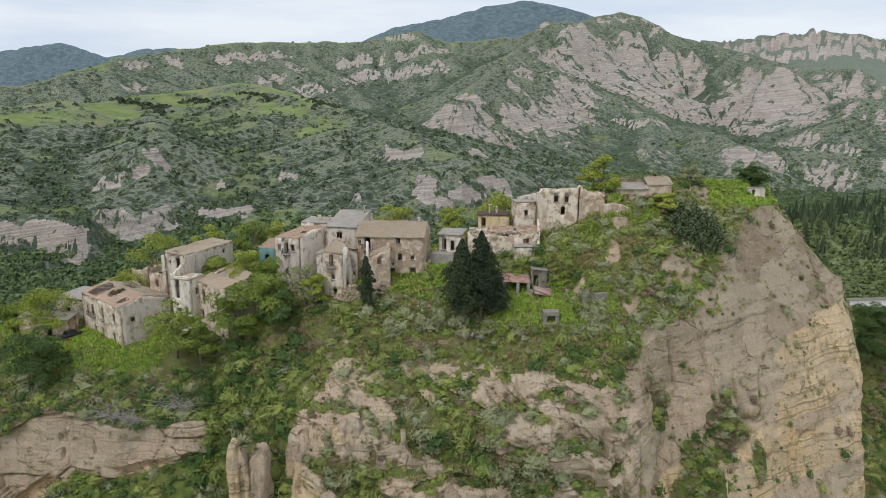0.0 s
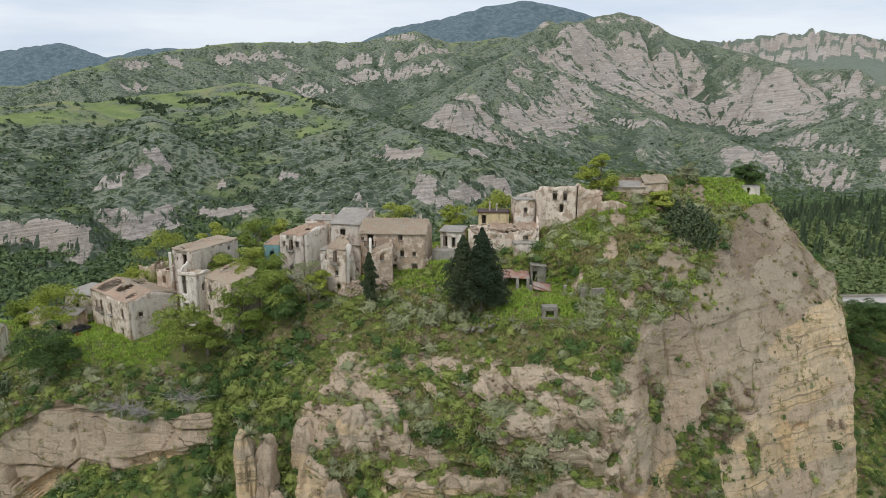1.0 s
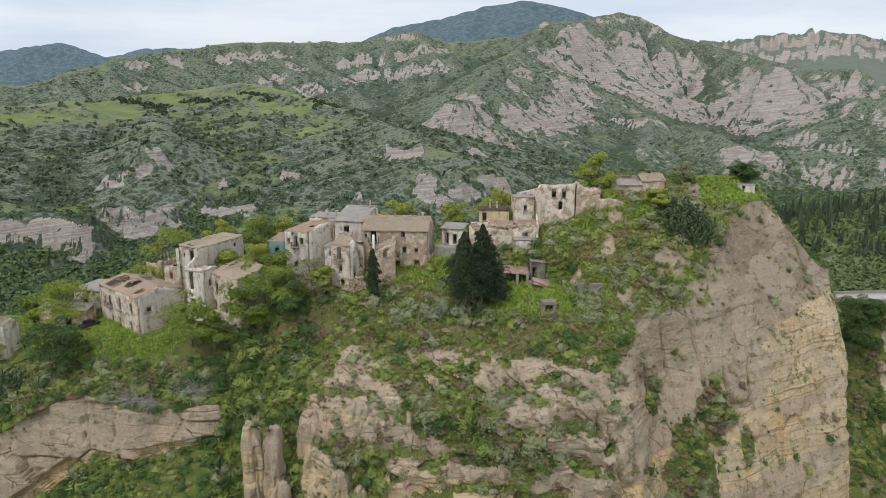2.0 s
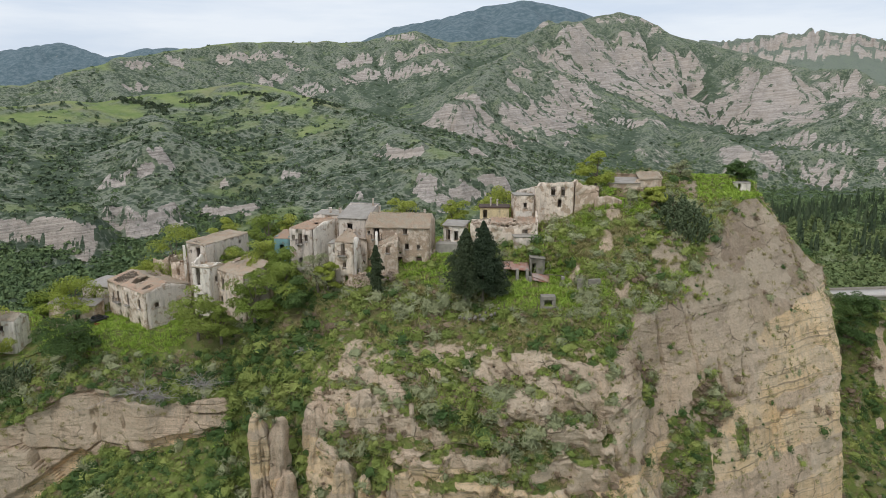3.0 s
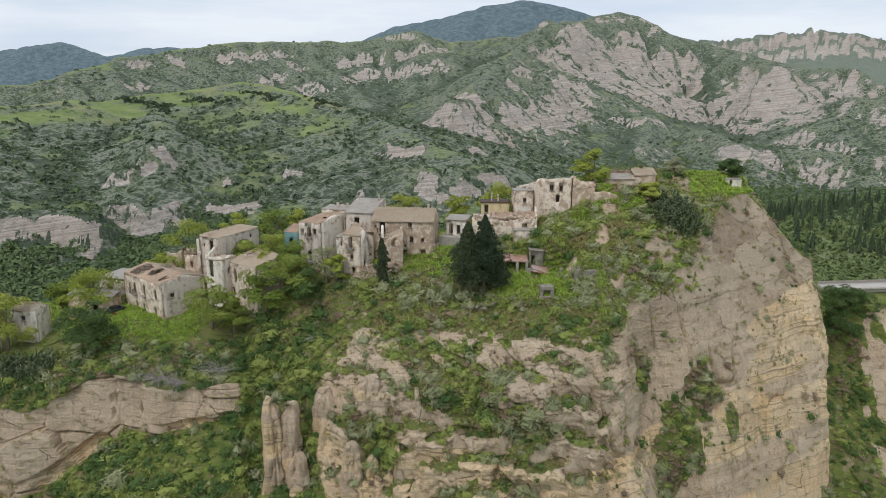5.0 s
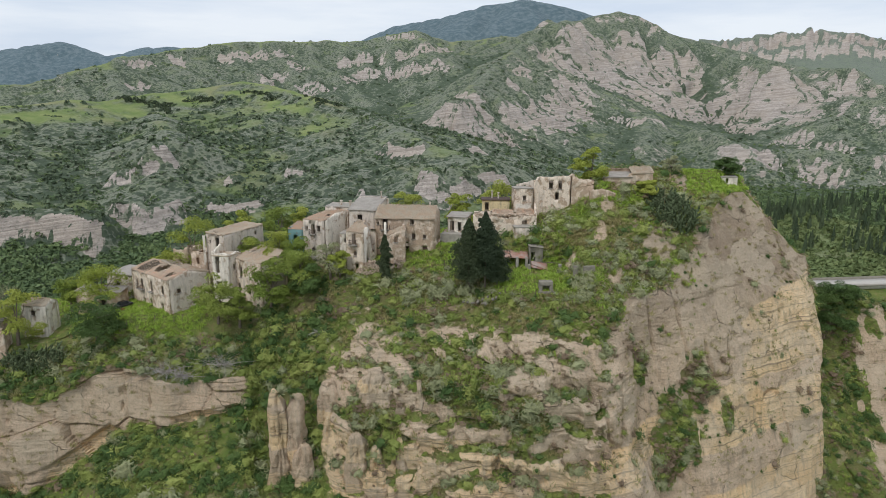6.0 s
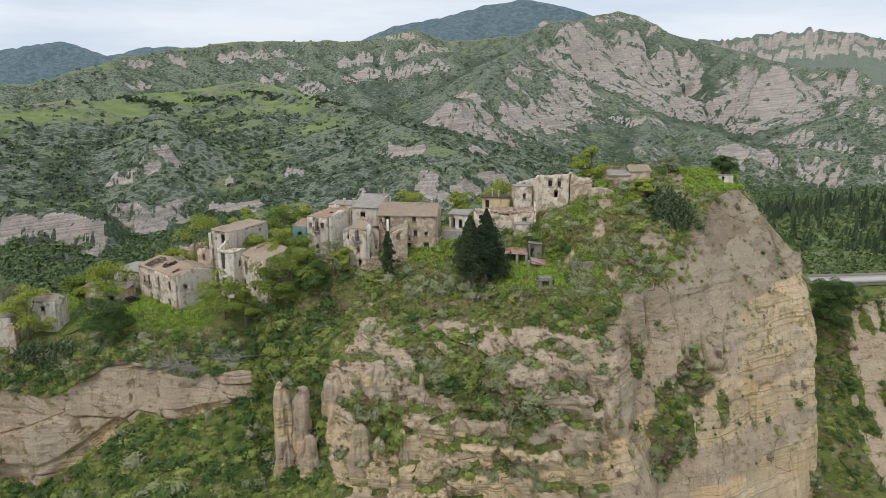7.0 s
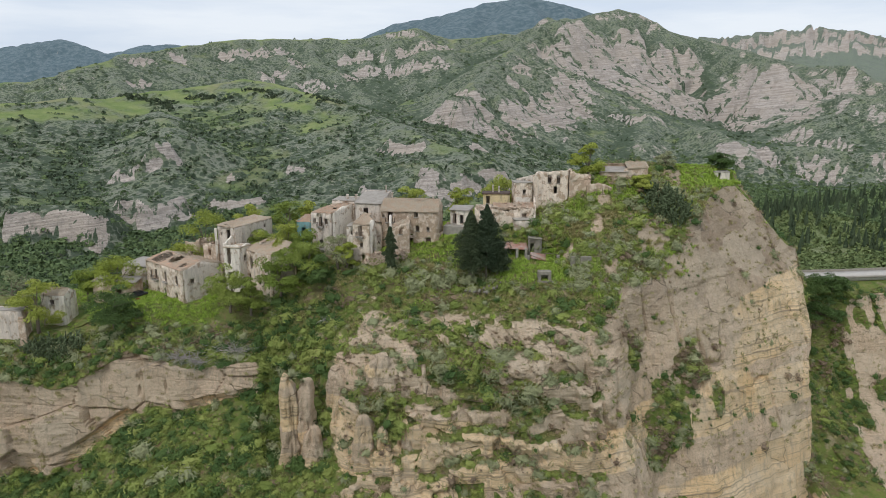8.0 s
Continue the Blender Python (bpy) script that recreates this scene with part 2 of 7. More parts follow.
# ------------------------------------------------------------ leaf tools
def leaf_clump(count, wide, high, leaf, seed, hollow=0.55, flat=0.0, fuzz=0.55):
    """Leaf triangles over a rough dome: (count, 3, 3)."""
    rng = np.random.default_rng(seed)
    d = rng.normal(size=(count, 3))
    d /= np.linalg.norm(d, axis=1)[:, None]
    d[:, 2] = np.abs(d[:, 2]) * 1.0 - 0.12
    lumps = rng.normal(size=(5, 3))
    lumps /= np.linalg.norm(lumps, axis=1)[:, None]
    bulge = 0.78 + 0.34 * np.max(d @ lumps.T, axis=1)
    r = bulge * (hollow + (1 - hollow) * rng.random(count) ** 0.5)
    c = d * r[:, None] * np.array([wide, wide, high])
    n = d * np.array([1, 1, high and wide / high]) + rng.normal(0, fuzz, (count, 3)) + np.array([0, 0, flat])
    n /= np.linalg.norm(n, axis=1)[:, None]
    e = np.cross(n, rng.normal(size=(count, 3)))
    e /= np.maximum(np.linalg.norm(e, axis=1), 1e-6)[:, None]
    f = np.cross(n, e)
    size = leaf * rng.uniform(0.6, 1.3, (count, 1))
    return np.stack([c - e * size - f * size * 0.4, c + e * size - f * size * 0.4, c + f * size * 1.1], 1)


def scatter(templates, places, normals, sizes, seed, sink=0.1, upright=0.7):
    """Copies of templates, leaf triangles (n, 3, 3), at places: one array of vertices and faces."""
    rng = np.random.default_rng(seed)
    out, tone = [], []
    for p, n, s in zip(places, normals, sizes):
        t = templates[rng.integers(len(templates))]
        a = rng.uniform(0, 6.283)
        ca, sa = math.cos(a), math.sin(a)
        m = np.array([[ca, -sa, 0], [sa, ca, 0], [0, 0, 1]])
        up = n * (1 - upright) + np.array([0, 0, upright])
        up /= np.linalg.norm(up)
        ex = np.cross([0, 1, 0], up)
        ex /= np.linalg.norm(ex)
        turn = np.stack([ex, np.cross(up, ex), up], 1) @ m
        squash = np.array([1, 1, rng.uniform(0.7, 1.25)])
        out.append((t.reshape(-1, 3) * s * squash) @ turn.T + p - up * sink * s)
        tone.append(np.full(3 * len(t), rng.random()))
    v = np.concatenate(out)
    return v, np.concatenate(tone)


def shrub(seed, high=0.85, leaves=74, long=0.17, thin=0.05, loose=0.3):
    """A ragged mound of foliage: a dark inner mass under many small sprays of leaves, one metre in radius: triangles (n, 3, 3)."""
    rng = np.random.default_rng(seed)
    lumps = rng.normal(size=(6, 3))
    lumps[:, 2] = np.abs(lumps[:, 2])
    lumps /= np.linalg.norm(lumps, axis=1)[:, None]

    def skin(d):
        bulge = 0.55 + 0.45 * np.max(d @ lumps.T, axis=-1) ** 4 + 0.10 * np.sin(7 * d[..., 0] + seed) * np.cos(6 * d[..., 1] + seed)
        return d * bulge[..., None] * np.array([1, 1, high])

    tilt, turn = np.meshgrid(np.array([-0.15, 0.4, 0.95]), np.arange(7) / 7 * 2 * np.pi, indexing="ij")
    turn = turn + rng.normal(0, 0.2, turn.shape)
    ring = 0.64 * skin(np.stack([np.cos(turn) * np.cos(tilt), np.sin(turn) * np.cos(tilt), np.sin(tilt)], -1)) * rng.uniform(0.8, 1.1, (3, 7, 1))
    nxt = np.roll(ring, -1, 1)
    top = np.broadcast_to(0.64 * skin(np.array([[0.05, 0.02, 1.0]])), ring[-1].shape)
    core = [np.stack([ring[:-1], nxt[:-1], nxt[1:]], 2).reshape(-1, 3, 3), np.stack([ring[:-1], nxt[1:], ring[1:]], 2).reshape(-1, 3, 3), np.stack([ring[-1], nxt[-1], top], 1)]
    d = rng.normal(size=(leaves, 3))
    d[:, 2] = np.abs(d[:, 2]) * 0.9 - 0.05
    d /= np.linalg.norm(d, axis=1)[:, None]
    at = skin(d) * rng.uniform(0.8, 1.1, (leaves, 1))
    face = d + rng.normal(0, loose, (leaves, 3))
    way = np.cross(face, rng.normal(size=(leaves, 3))) + 0.5 * d
    way /= np.maximum(np.linalg.norm(way, axis=1), 1e-6)[:, None]
    side = np.cross(way, face)
    side /= np.maximum(np.linalg.norm(side, axis=1), 1e-6)[:, None]
    size = rng.uniform(0.5, 1.5, (leaves, 1))
    return np.concatenate(core + [np.stack([at - (way * long + side * thin) * size, at - (way * long - side * thin) * size, at + way * long * size], 1)])


def plant_mass(name, v, tone, material):
    """Leaf triangles as one mesh, with the tone of the plant that each belongs to."""
    return new(name, raw(name, v, np.arange(len(v)).reshape(-1, 3), material, masks={"plant": tone}))


# ------------------------------------------------------------ materials
class Nodes:
    """Short forms for building a node material."""

    def __init__(self, name, rough=0.9):
        self.m = bpy.data.materials.new(name)
        self.m.use_nodes = True
        self.n, self.l = self.m.node_tree.nodes, self.m.node_tree.links
        self.b = self.n["Principled BSDF"]
        self.b.inputs["Roughness"].default_value = rough
        self.b.inputs["Specular IOR Level"].default_value = 0.25
        self.geo = self.n.new("ShaderNodeNewGeometry")

    def put(self, sock, v):
        if isinstance(v, bpy.types.NodeSocket):
            self.l.new(v, sock)
        elif isinstance(v, tuple):
            sock.default_value = (*v, 1) if len(v) == 3 and sock.type == "RGBA" else v
        else:
            sock.default_value = v

    def noise(self, scale, detail=5, rough=0.55, stretch=None, vec=None):
        k = self.n.new("ShaderNodeTexNoise")
        self.put(k.inputs["Scale"], scale)
        self.put(k.inputs["Detail"], detail)
        self.put(k.inputs["Roughness"], rough)
        v = vec or self.geo.outputs["Position"]
        if stretch:
            q = self.n.new("ShaderNodeMapping")
            q.inputs["Scale"].default_value = stretch
            self.l.new(v, q.inputs["Vector"])
            v = q.outputs["Vector"]
        self.l.new(v, k.inputs["Vector"])
        return k.outputs["Fac"]

    def step(self, v, lo, hi, a=0.0, b=1.0):
        k = self.n.new("ShaderNodeMapRange")
        self.put(k.inputs["Value"], v)
        for key, x in (("From Min", lo), ("From Max", hi), ("To Min", a), ("To Max", b)):
            k.inputs[key].default_value = x
        return k.outputs["Result"]

    def mix(self, fac, a, b):
        k = self.n.new("ShaderNodeMixRGB")
        for i, v in enumerate((fac, a, b)):
            self.put(k.inputs[i], v)
        return k.outputs["Color"]

    def math(self, op, a, b=0.0):
        k = self.n.new("ShaderNodeMath")
        k.operation = op
        self.put(k.inputs[0], a)
        self.put(k.inputs[1], b)
        return k.outputs["Value"]

    def mask(self, key):
        k = self.n.new("ShaderNodeAttribute")
        k.attribute_name = key
        return k.outputs["Fac"]

    def height(self):
        k = self.n.new("ShaderNodeSeparateXYZ")
        self.l.new(self.geo.outputs["Position"], k.inputs[0])
        return k.outputs["Z"]

    def bump(self, v, strength, distance):
        k = self.n.new("ShaderNodeBump")
        k.inputs["Strength"].default_value, k.inputs["Distance"].default_value = strength, distance
        self.l.new(v, k.inputs["Height"])
        self.l.new(k.outputs["Normal"], self.b.inputs["Normal"])

    def color(self, v):
        self.put(self.b.inputs["Base Color"], v)
        return self.m


def plaster(name, coat, bare, worn=0.5, dirt=(0.15, 0.13, 0.105)):
    """Old lime plaster, stained and fallen off in places to rubble stone."""
    k = Nodes(name, 0.92)
    fine, mid = k.noise(6, 6), k.noise(0.9, 5)
    streak = k.noise(1.6, 5, stretch=(1.0, 1.0, 0.18))
    stones = k.n.new("ShaderNodeTexVoronoi")
    stones.inputs["Scale"].default_value = 3.6
    k.l.new(k.geo.outputs["Position"], stones.inputs["Vector"])
    joint = k.step(stones.outputs["Distance"], 0.05, 0.45)
    coat_c = k.mix(k.step(fine, 0.3, 0.7), tuple(c * 0.86 for c in coat), tuple(min(c * 1.1, 0.85) for c in coat))
    coat_c = k.mix(k.step(streak, 0.48, 0.68, 0, 0.75), coat_c, tuple(0.5 * c + 0.5 * d for c, d in zip(coat, dirt)))
    coat_c = k.mix(k.step(k.noise(2.2, 6, 0.7), 0.57, 0.69, 0, 0.6), coat_c, tuple(0.35 * c + 0.65 * d for c, d in zip(coat, dirt)))
    stone_c = k.mix(joint, k.mix(k.step(fine, 0.35, 0.65), tuple(min(c * 1.25, 0.8) for c in bare), bare), tuple(c * 0.72 for c in bare))
    stone_c = k.mix(k.step(k.noise(0.55, 5, 0.65), 0.55, 0.66, 0, 0.4), stone_c, k.mix(k.step(k.noise(7.5, 3, 0.6, stretch=(1.0, 1.0, 2.6)), 0.40, 0.56), (0.40, 0.21, 0.125), (0.52, 0.36, 0.25)))
    lost = k.step(k.math("ADD", mid, k.math("MULTIPLY", k.math("SUBTRACT", k.noise(4.0, 5, 0.7), 0.5), 0.35)), 1 - worn - 0.03, 1 - worn + 0.07, 0, 0.85)
    k.bump(k.math("ADD", k.math("MULTIPLY", lost, k.math("MULTIPLY", joint, -1.0)), k.math("MULTIPLY", fine, 0.4)), 0.8, 0.06)
    return k.color(k.mix(lost, coat_c, stone_c))


def leafy(name, a, b, c=None, rough=0.6):
    """Leaves: colour differs from plant to plant, from leaf to leaf and from place to place."""
    k = Nodes(name, rough)
    isle = k.geo.outputs["Random Per Island"]
    info = k.n.new("ShaderNodeObjectInfo")
    plant = k.math("FRACT", k.math("ADD", k.mask("plant"), info.outputs["Random"]))
    tone = k.mix(k.step(plant, 0.0, 1.0, 0.1, 0.9), a, b)
    tone = k.mix(k.step(isle, 0.0, 1.0, 0.0, 0.45), tone, c or tuple(0.5 * (p + q) for p, q in zip(a, b)))
    tone = k.mix(k.step(k.noise(0.35, 3), 0.35, 0.65, 0, 0.3), tone, c or a)
    # shade in the gaps between leaf sprays, put into the colour as dark noise
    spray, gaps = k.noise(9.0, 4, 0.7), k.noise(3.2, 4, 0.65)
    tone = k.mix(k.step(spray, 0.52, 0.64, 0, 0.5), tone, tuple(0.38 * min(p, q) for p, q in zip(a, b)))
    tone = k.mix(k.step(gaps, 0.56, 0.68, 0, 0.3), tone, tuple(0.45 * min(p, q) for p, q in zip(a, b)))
    k.bump(k.math("ADD", k.math("MULTIPLY", spray, -0.6), k.math("MULTIPLY", gaps, -1.0)), 0.8, 0.25)
    return k.color(tone)


def mottled(name, a, b, scale, rough=0.9, bump=0.03, metal=0.0, spots=None):
    k = Nodes(name, rough)
    f, g = k.noise(scale, 6), k.noise(scale * 7, 5)
    tone = k.mix(k.step(f, 0.32, 0.68), a, b)
    tone = k.mix(k.step(g, 0.45, 0.75, 0, 0.5), tone, spots or tuple(x * 0.6 for x in a))
    k.bump(g, 0.6, bump)
    k.b.inputs["Metallic"].default_value = metal
    return k.color(tone)


def tile_material(name, a, b, c):
    k = Nodes(name, 0.9)
    isle = k.geo.outputs["Random Per Island"]
    tone = k.mix(isle, a, b)
    tone = k.mix(k.step(k.noise(0.7, 4), 0.42, 0.62, 0, 0.85), tone, c)
    tone = k.mix(k.step(k.noise(9, 4), 0.5, 0.8, 0, 0.6), tone, (0.16, 0.14, 0.11))
    return k.color(tone)


M_WOOD = mottled("grey_wood", (0.16, 0.12, 0.085), (0.25, 0.21, 0.17), 4)
M_CEMENT = mottled("grey_cement", (0.30, 0.275, 0.24), (0.42, 0.385, 0.33), 1.2)
M_IRON = mottled("rusty_iron", (0.10, 0.055, 0.035), (0.06, 0.05, 0.045), 8, 0.7)
M_TIN = mottled("rusty_tin", (0.34, 0.13, 0.075), (0.42, 0.36, 0.32), 0.9, 0.6, spots=(0.20, 0.07, 0.04))
M_SHEET = mottled("grey_roof_sheet", (0.30, 0.27, 0.235), (0.40, 0.365, 0.32), 0.7, 0.8)
M_TILE = tile_material("terracotta_tiles", (0.56, 0.41, 0.30), (0.47, 0.38, 0.28), (0.52, 0.45, 0.35))
M_TILE_RED = tile_material("red_tiles", (0.58, 0.36, 0.25), (0.50, 0.39, 0.29), (0.47, 0.38, 0.29))
M_TAN = plaster("tan_plaster", (0.76, 0.645, 0.525), (0.53, 0.385, 0.265), 0.48)
M_GREYWALL = plaster("grey_plaster", (0.665, 0.58, 0.495), (0.48, 0.36, 0.26), 0.42)
M_WHITE = plaster("pale_plaster", (0.80, 0.715, 0.615), (0.52, 0.39, 0.275), 0.42)
M_STONE = plaster("stone_wall", (0.70, 0.575, 0.455), (0.56, 0.41, 0.29), 0.55)
M_YELLOW = plaster("yellow_plaster", (0.68, 0.55, 0.32), (0.50, 0.40, 0.28), 0.30)
M_TEAL = plaster("teal_plaster", (0.20, 0.36, 0.36), (0.35, 0.32, 0.28), 0.35)
M_RUBBLE = mottled("rubble", (0.60, 0.50, 0.40), (0.42, 0.33, 0.25), 1.8, spots=(0.45, 0.25, 0.16))
M_BARK = mottled("bark", (0.14, 0.11, 0.08), (0.22, 0.19, 0.15), 3)
M_DEADWOOD = mottled("dead_twigs", (0.48, 0.44, 0.41), (0.34, 0.30, 0.28), 3)
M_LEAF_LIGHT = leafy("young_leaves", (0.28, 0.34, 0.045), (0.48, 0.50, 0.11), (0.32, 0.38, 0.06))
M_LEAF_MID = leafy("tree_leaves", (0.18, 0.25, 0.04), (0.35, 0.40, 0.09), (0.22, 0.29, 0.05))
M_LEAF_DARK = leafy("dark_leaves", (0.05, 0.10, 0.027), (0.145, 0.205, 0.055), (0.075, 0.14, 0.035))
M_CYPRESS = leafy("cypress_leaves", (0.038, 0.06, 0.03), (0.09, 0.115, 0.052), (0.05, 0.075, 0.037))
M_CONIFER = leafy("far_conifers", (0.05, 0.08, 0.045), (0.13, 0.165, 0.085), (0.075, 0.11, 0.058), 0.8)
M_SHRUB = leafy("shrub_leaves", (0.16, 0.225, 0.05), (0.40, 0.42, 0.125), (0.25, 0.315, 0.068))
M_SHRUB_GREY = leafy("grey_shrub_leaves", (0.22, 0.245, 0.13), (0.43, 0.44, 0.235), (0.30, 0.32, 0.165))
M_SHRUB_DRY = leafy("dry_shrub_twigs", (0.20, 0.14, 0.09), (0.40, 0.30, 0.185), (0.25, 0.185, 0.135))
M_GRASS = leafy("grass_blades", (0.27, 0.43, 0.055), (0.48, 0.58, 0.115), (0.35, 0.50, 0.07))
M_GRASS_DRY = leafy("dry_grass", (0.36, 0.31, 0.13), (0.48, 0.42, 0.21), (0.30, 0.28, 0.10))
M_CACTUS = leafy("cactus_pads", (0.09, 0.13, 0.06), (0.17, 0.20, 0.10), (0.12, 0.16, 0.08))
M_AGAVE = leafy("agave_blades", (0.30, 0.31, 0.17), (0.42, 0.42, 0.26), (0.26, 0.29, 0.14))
# bluer greens for far foliage, standing in for haze over distance
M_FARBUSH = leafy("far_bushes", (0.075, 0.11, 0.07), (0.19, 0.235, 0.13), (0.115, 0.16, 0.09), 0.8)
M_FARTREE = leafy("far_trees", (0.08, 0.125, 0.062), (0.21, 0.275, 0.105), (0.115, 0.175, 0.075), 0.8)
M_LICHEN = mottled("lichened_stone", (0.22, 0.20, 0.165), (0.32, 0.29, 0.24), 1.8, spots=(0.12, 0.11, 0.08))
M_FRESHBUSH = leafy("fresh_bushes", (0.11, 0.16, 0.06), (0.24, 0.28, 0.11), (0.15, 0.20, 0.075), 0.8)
M_ROAD = mottled("pale_asphalt", (0.47, 0.44, 0.40), (0.54, 0.50, 0.45), 0.8, 0.85)


def hill_material():
    """Grass and soil, with bare layered sandstone where the mask says so."""
    k = Nodes("hill_soil_and_sandstone", 0.95)
    fine, mid, big = k.noise(3.2, 6), k.noise(0.45, 5), k.noise(0.12, 4)
    grass = k.mix(k.step(mid, 0.35, 0.65), (0.13, 0.19, 0.04), (0.24, 0.26, 0.075))
    grass = k.mix(k.step(big, 0.5, 0.68), grass, (0.20, 0.175, 0.08))
    grass = k.mix(k.step(k.noise(0.28, 6, 0.65), 0.58, 0.68, 0, 0.85), grass, (0.40, 0.34, 0.21))
    grass = k.mix(k.step(k.noise(0.9, 6), 0.55, 0.70, 0, 0.85), grass, (0.25, 0.165, 0.10))
    grass = k.mix(k.step(fine, 0.5, 0.8, 0, 0.5), grass, (0.095, 0.125, 0.04))
    # grey hard skin and soft tan beds, thinly layered
    thin = k.noise(1.0, 5, 0.6, stretch=(0.03, 0.03, 2.4))
    runs = k.noise(1.0, 5, 0.6, stretch=(0.9, 0.9, 0.07))
    wide = k.noise(0.16, 4)
    skin = k.mix(k.step(wide, 0.40, 0.62), (0.645, 0.475, 0.325), (0.78, 0.60, 0.43))
    skin = k.mix(k.step(k.noise(5, 6, 0.75), 0.50, 0.62, 0, 0.6), skin, (0.26, 0.215, 0.16))
    skin = k.mix(k.math("MULTIPLY", k.mask("cap"), 0.8), skin, (0.31, 0.235, 0.17))
    sand = k.mix(k.step(wide, 0.40, 0.62), (0.88, 0.62, 0.34), (0.93, 0.70, 0.42))
    sand = k.mix(k.step(thin, 0.52, 0.66, 0, 0.6), sand, (0.36, 0.26, 0.15))
    tan = k.step(k.math("ADD", k.mask("tan"), k.math("MULTIPLY", k.math("SUBTRACT", mid, 0.5), 0.7)), 0.35, 0.65)
    rock = k.mix(tan, skin, sand)
    grit = k.noise(13, 5, 0.75)
    rock = k.mix(k.step(grit, 0.52, 0.70, 0, 0.38), rock, (0.22, 0.165, 0.115))
    rock = k.mix(k.step(grit, 0.46, 0.32, 0, 0.35), rock, (0.62, 0.51, 0.38))
    lined = k.step(k.mask("tan"), 0.0, 0.8, 0.55, 1.0)
    rock = k.mix(k.math("MULTIPLY", lined, k.step(thin, 0.55, 0.64, 0, 0.6)), rock, (0.26, 0.19, 0.125))
    rock = k.mix(k.step(runs, 0.52, 0.68, 0, 0.55), rock, (0.29, 0.235, 0.175))
    rock = k.mix(k.step(big, 0.45, 0.66, 0, 0.5), rock, (0.62, 0.50, 0.36))
    rock = k.mix(k.step(fine, 0.56, 0.70, 0, 0.45), rock, (0.26, 0.205, 0.145))
    rock = k.mix(k.step(k.noise(0.75, 6, 0.65), 0.63, 0.72, 0, 0.7), rock, (0.14, 0.13, 0.07))
    # blocks of slightly different tone, parted by thin dark joints
    wander = k.n.new("ShaderNodeVectorMath")
    wander.operation = "MULTIPLY_ADD"
    shove = k.n.new("ShaderNodeTexNoise")
    shove.inputs["Scale"].default_value, shove.inputs["Detail"].default_value = 0.5, 4
    k.l.new(k.geo.outputs["Position"], shove.inputs["Vector"])
    k.l.new(shove.outputs["Color"], wander.inputs[0])
    wander.inputs[1].default_value = (2.2, 2.2, 1.2)
    k.l.new(k.geo.outputs["Position"], wander.inputs[2])
    flatter = k.n.new("ShaderNodeMapping")
    flatter.inputs["Scale"].default_value = (0.13, 0.13, 0.20)
    k.l.new(wander.outputs["Vector"], flatter.inputs["Vector"])
    joint, stone = k.n.new("ShaderNodeTexVoronoi"), k.n.new("ShaderNodeTexVoronoi")
    joint.feature = "DISTANCE_TO_EDGE"
    for v in (joint, stone):
        v.inputs["Scale"].default_value = 1.0
        k.l.new(flatter.outputs["Vector"], v.inputs["Vector"])
    split = k.n.new("ShaderNodeSeparateColor")
    k.l.new(stone.outputs["Color"], split.inputs["Color"])
    rock = k.mix(k.step(split.outputs["Red"], 0.4, 1.0, 0, 0.26), rock, (0.34, 0.28, 0.21))
    rock = k.mix(k.step(split.outputs["Green"], 0.3, 1.0, 0, 0.36), rock, (0.76, 0.64, 0.48))
    crack = k.math("MULTIPLY", k.step(joint.outputs["Distance"], 0.016, 0.003), k.step(k.noise(0.22, 4), 0.54, 0.62))
    rock = k.mix(k.math("MULTIPLY", crack, 0.7), rock, (0.13, 0.105, 0.075))
    rough_grain = k.noise(2.4, 7, 0.78)
    rock = k.mix(k.step(rough_grain, 0.57, 0.66, 0, 0.6), rock, (0.22, 0.175, 0.125))
    rock = k.mix(k.step(rough_grain, 0.48, 0.36, 0, 0.34), rock, (0.74, 0.61, 0.45))
    relief = k.math("ADD", k.math("MULTIPLY", k.math("MULTIPLY", thin, lined), 1.2), k.math("ADD", k.math("MULTIPLY", grit, 0.35), k.math("MULTIPLY", rough_grain, -1.6)))
    k.bump(k.math("SUBTRACT", relief, k.math("MULTIPLY", crack, 1.0)), 0.9, 0.35)
    edge = k.step(k.math("ADD", k.mask("bare"), k.math("ADD", k.math("MULTIPLY", k.math("SUBTRACT", mid, 0.5), 0.9), k.math("MULTIPLY", k.math("SUBTRACT", k.noise(1.3, 5, 0.65), 0.5), 0.9))), 0.42, 0.58)
    return k.color(k.mix(edge, grass, rock))


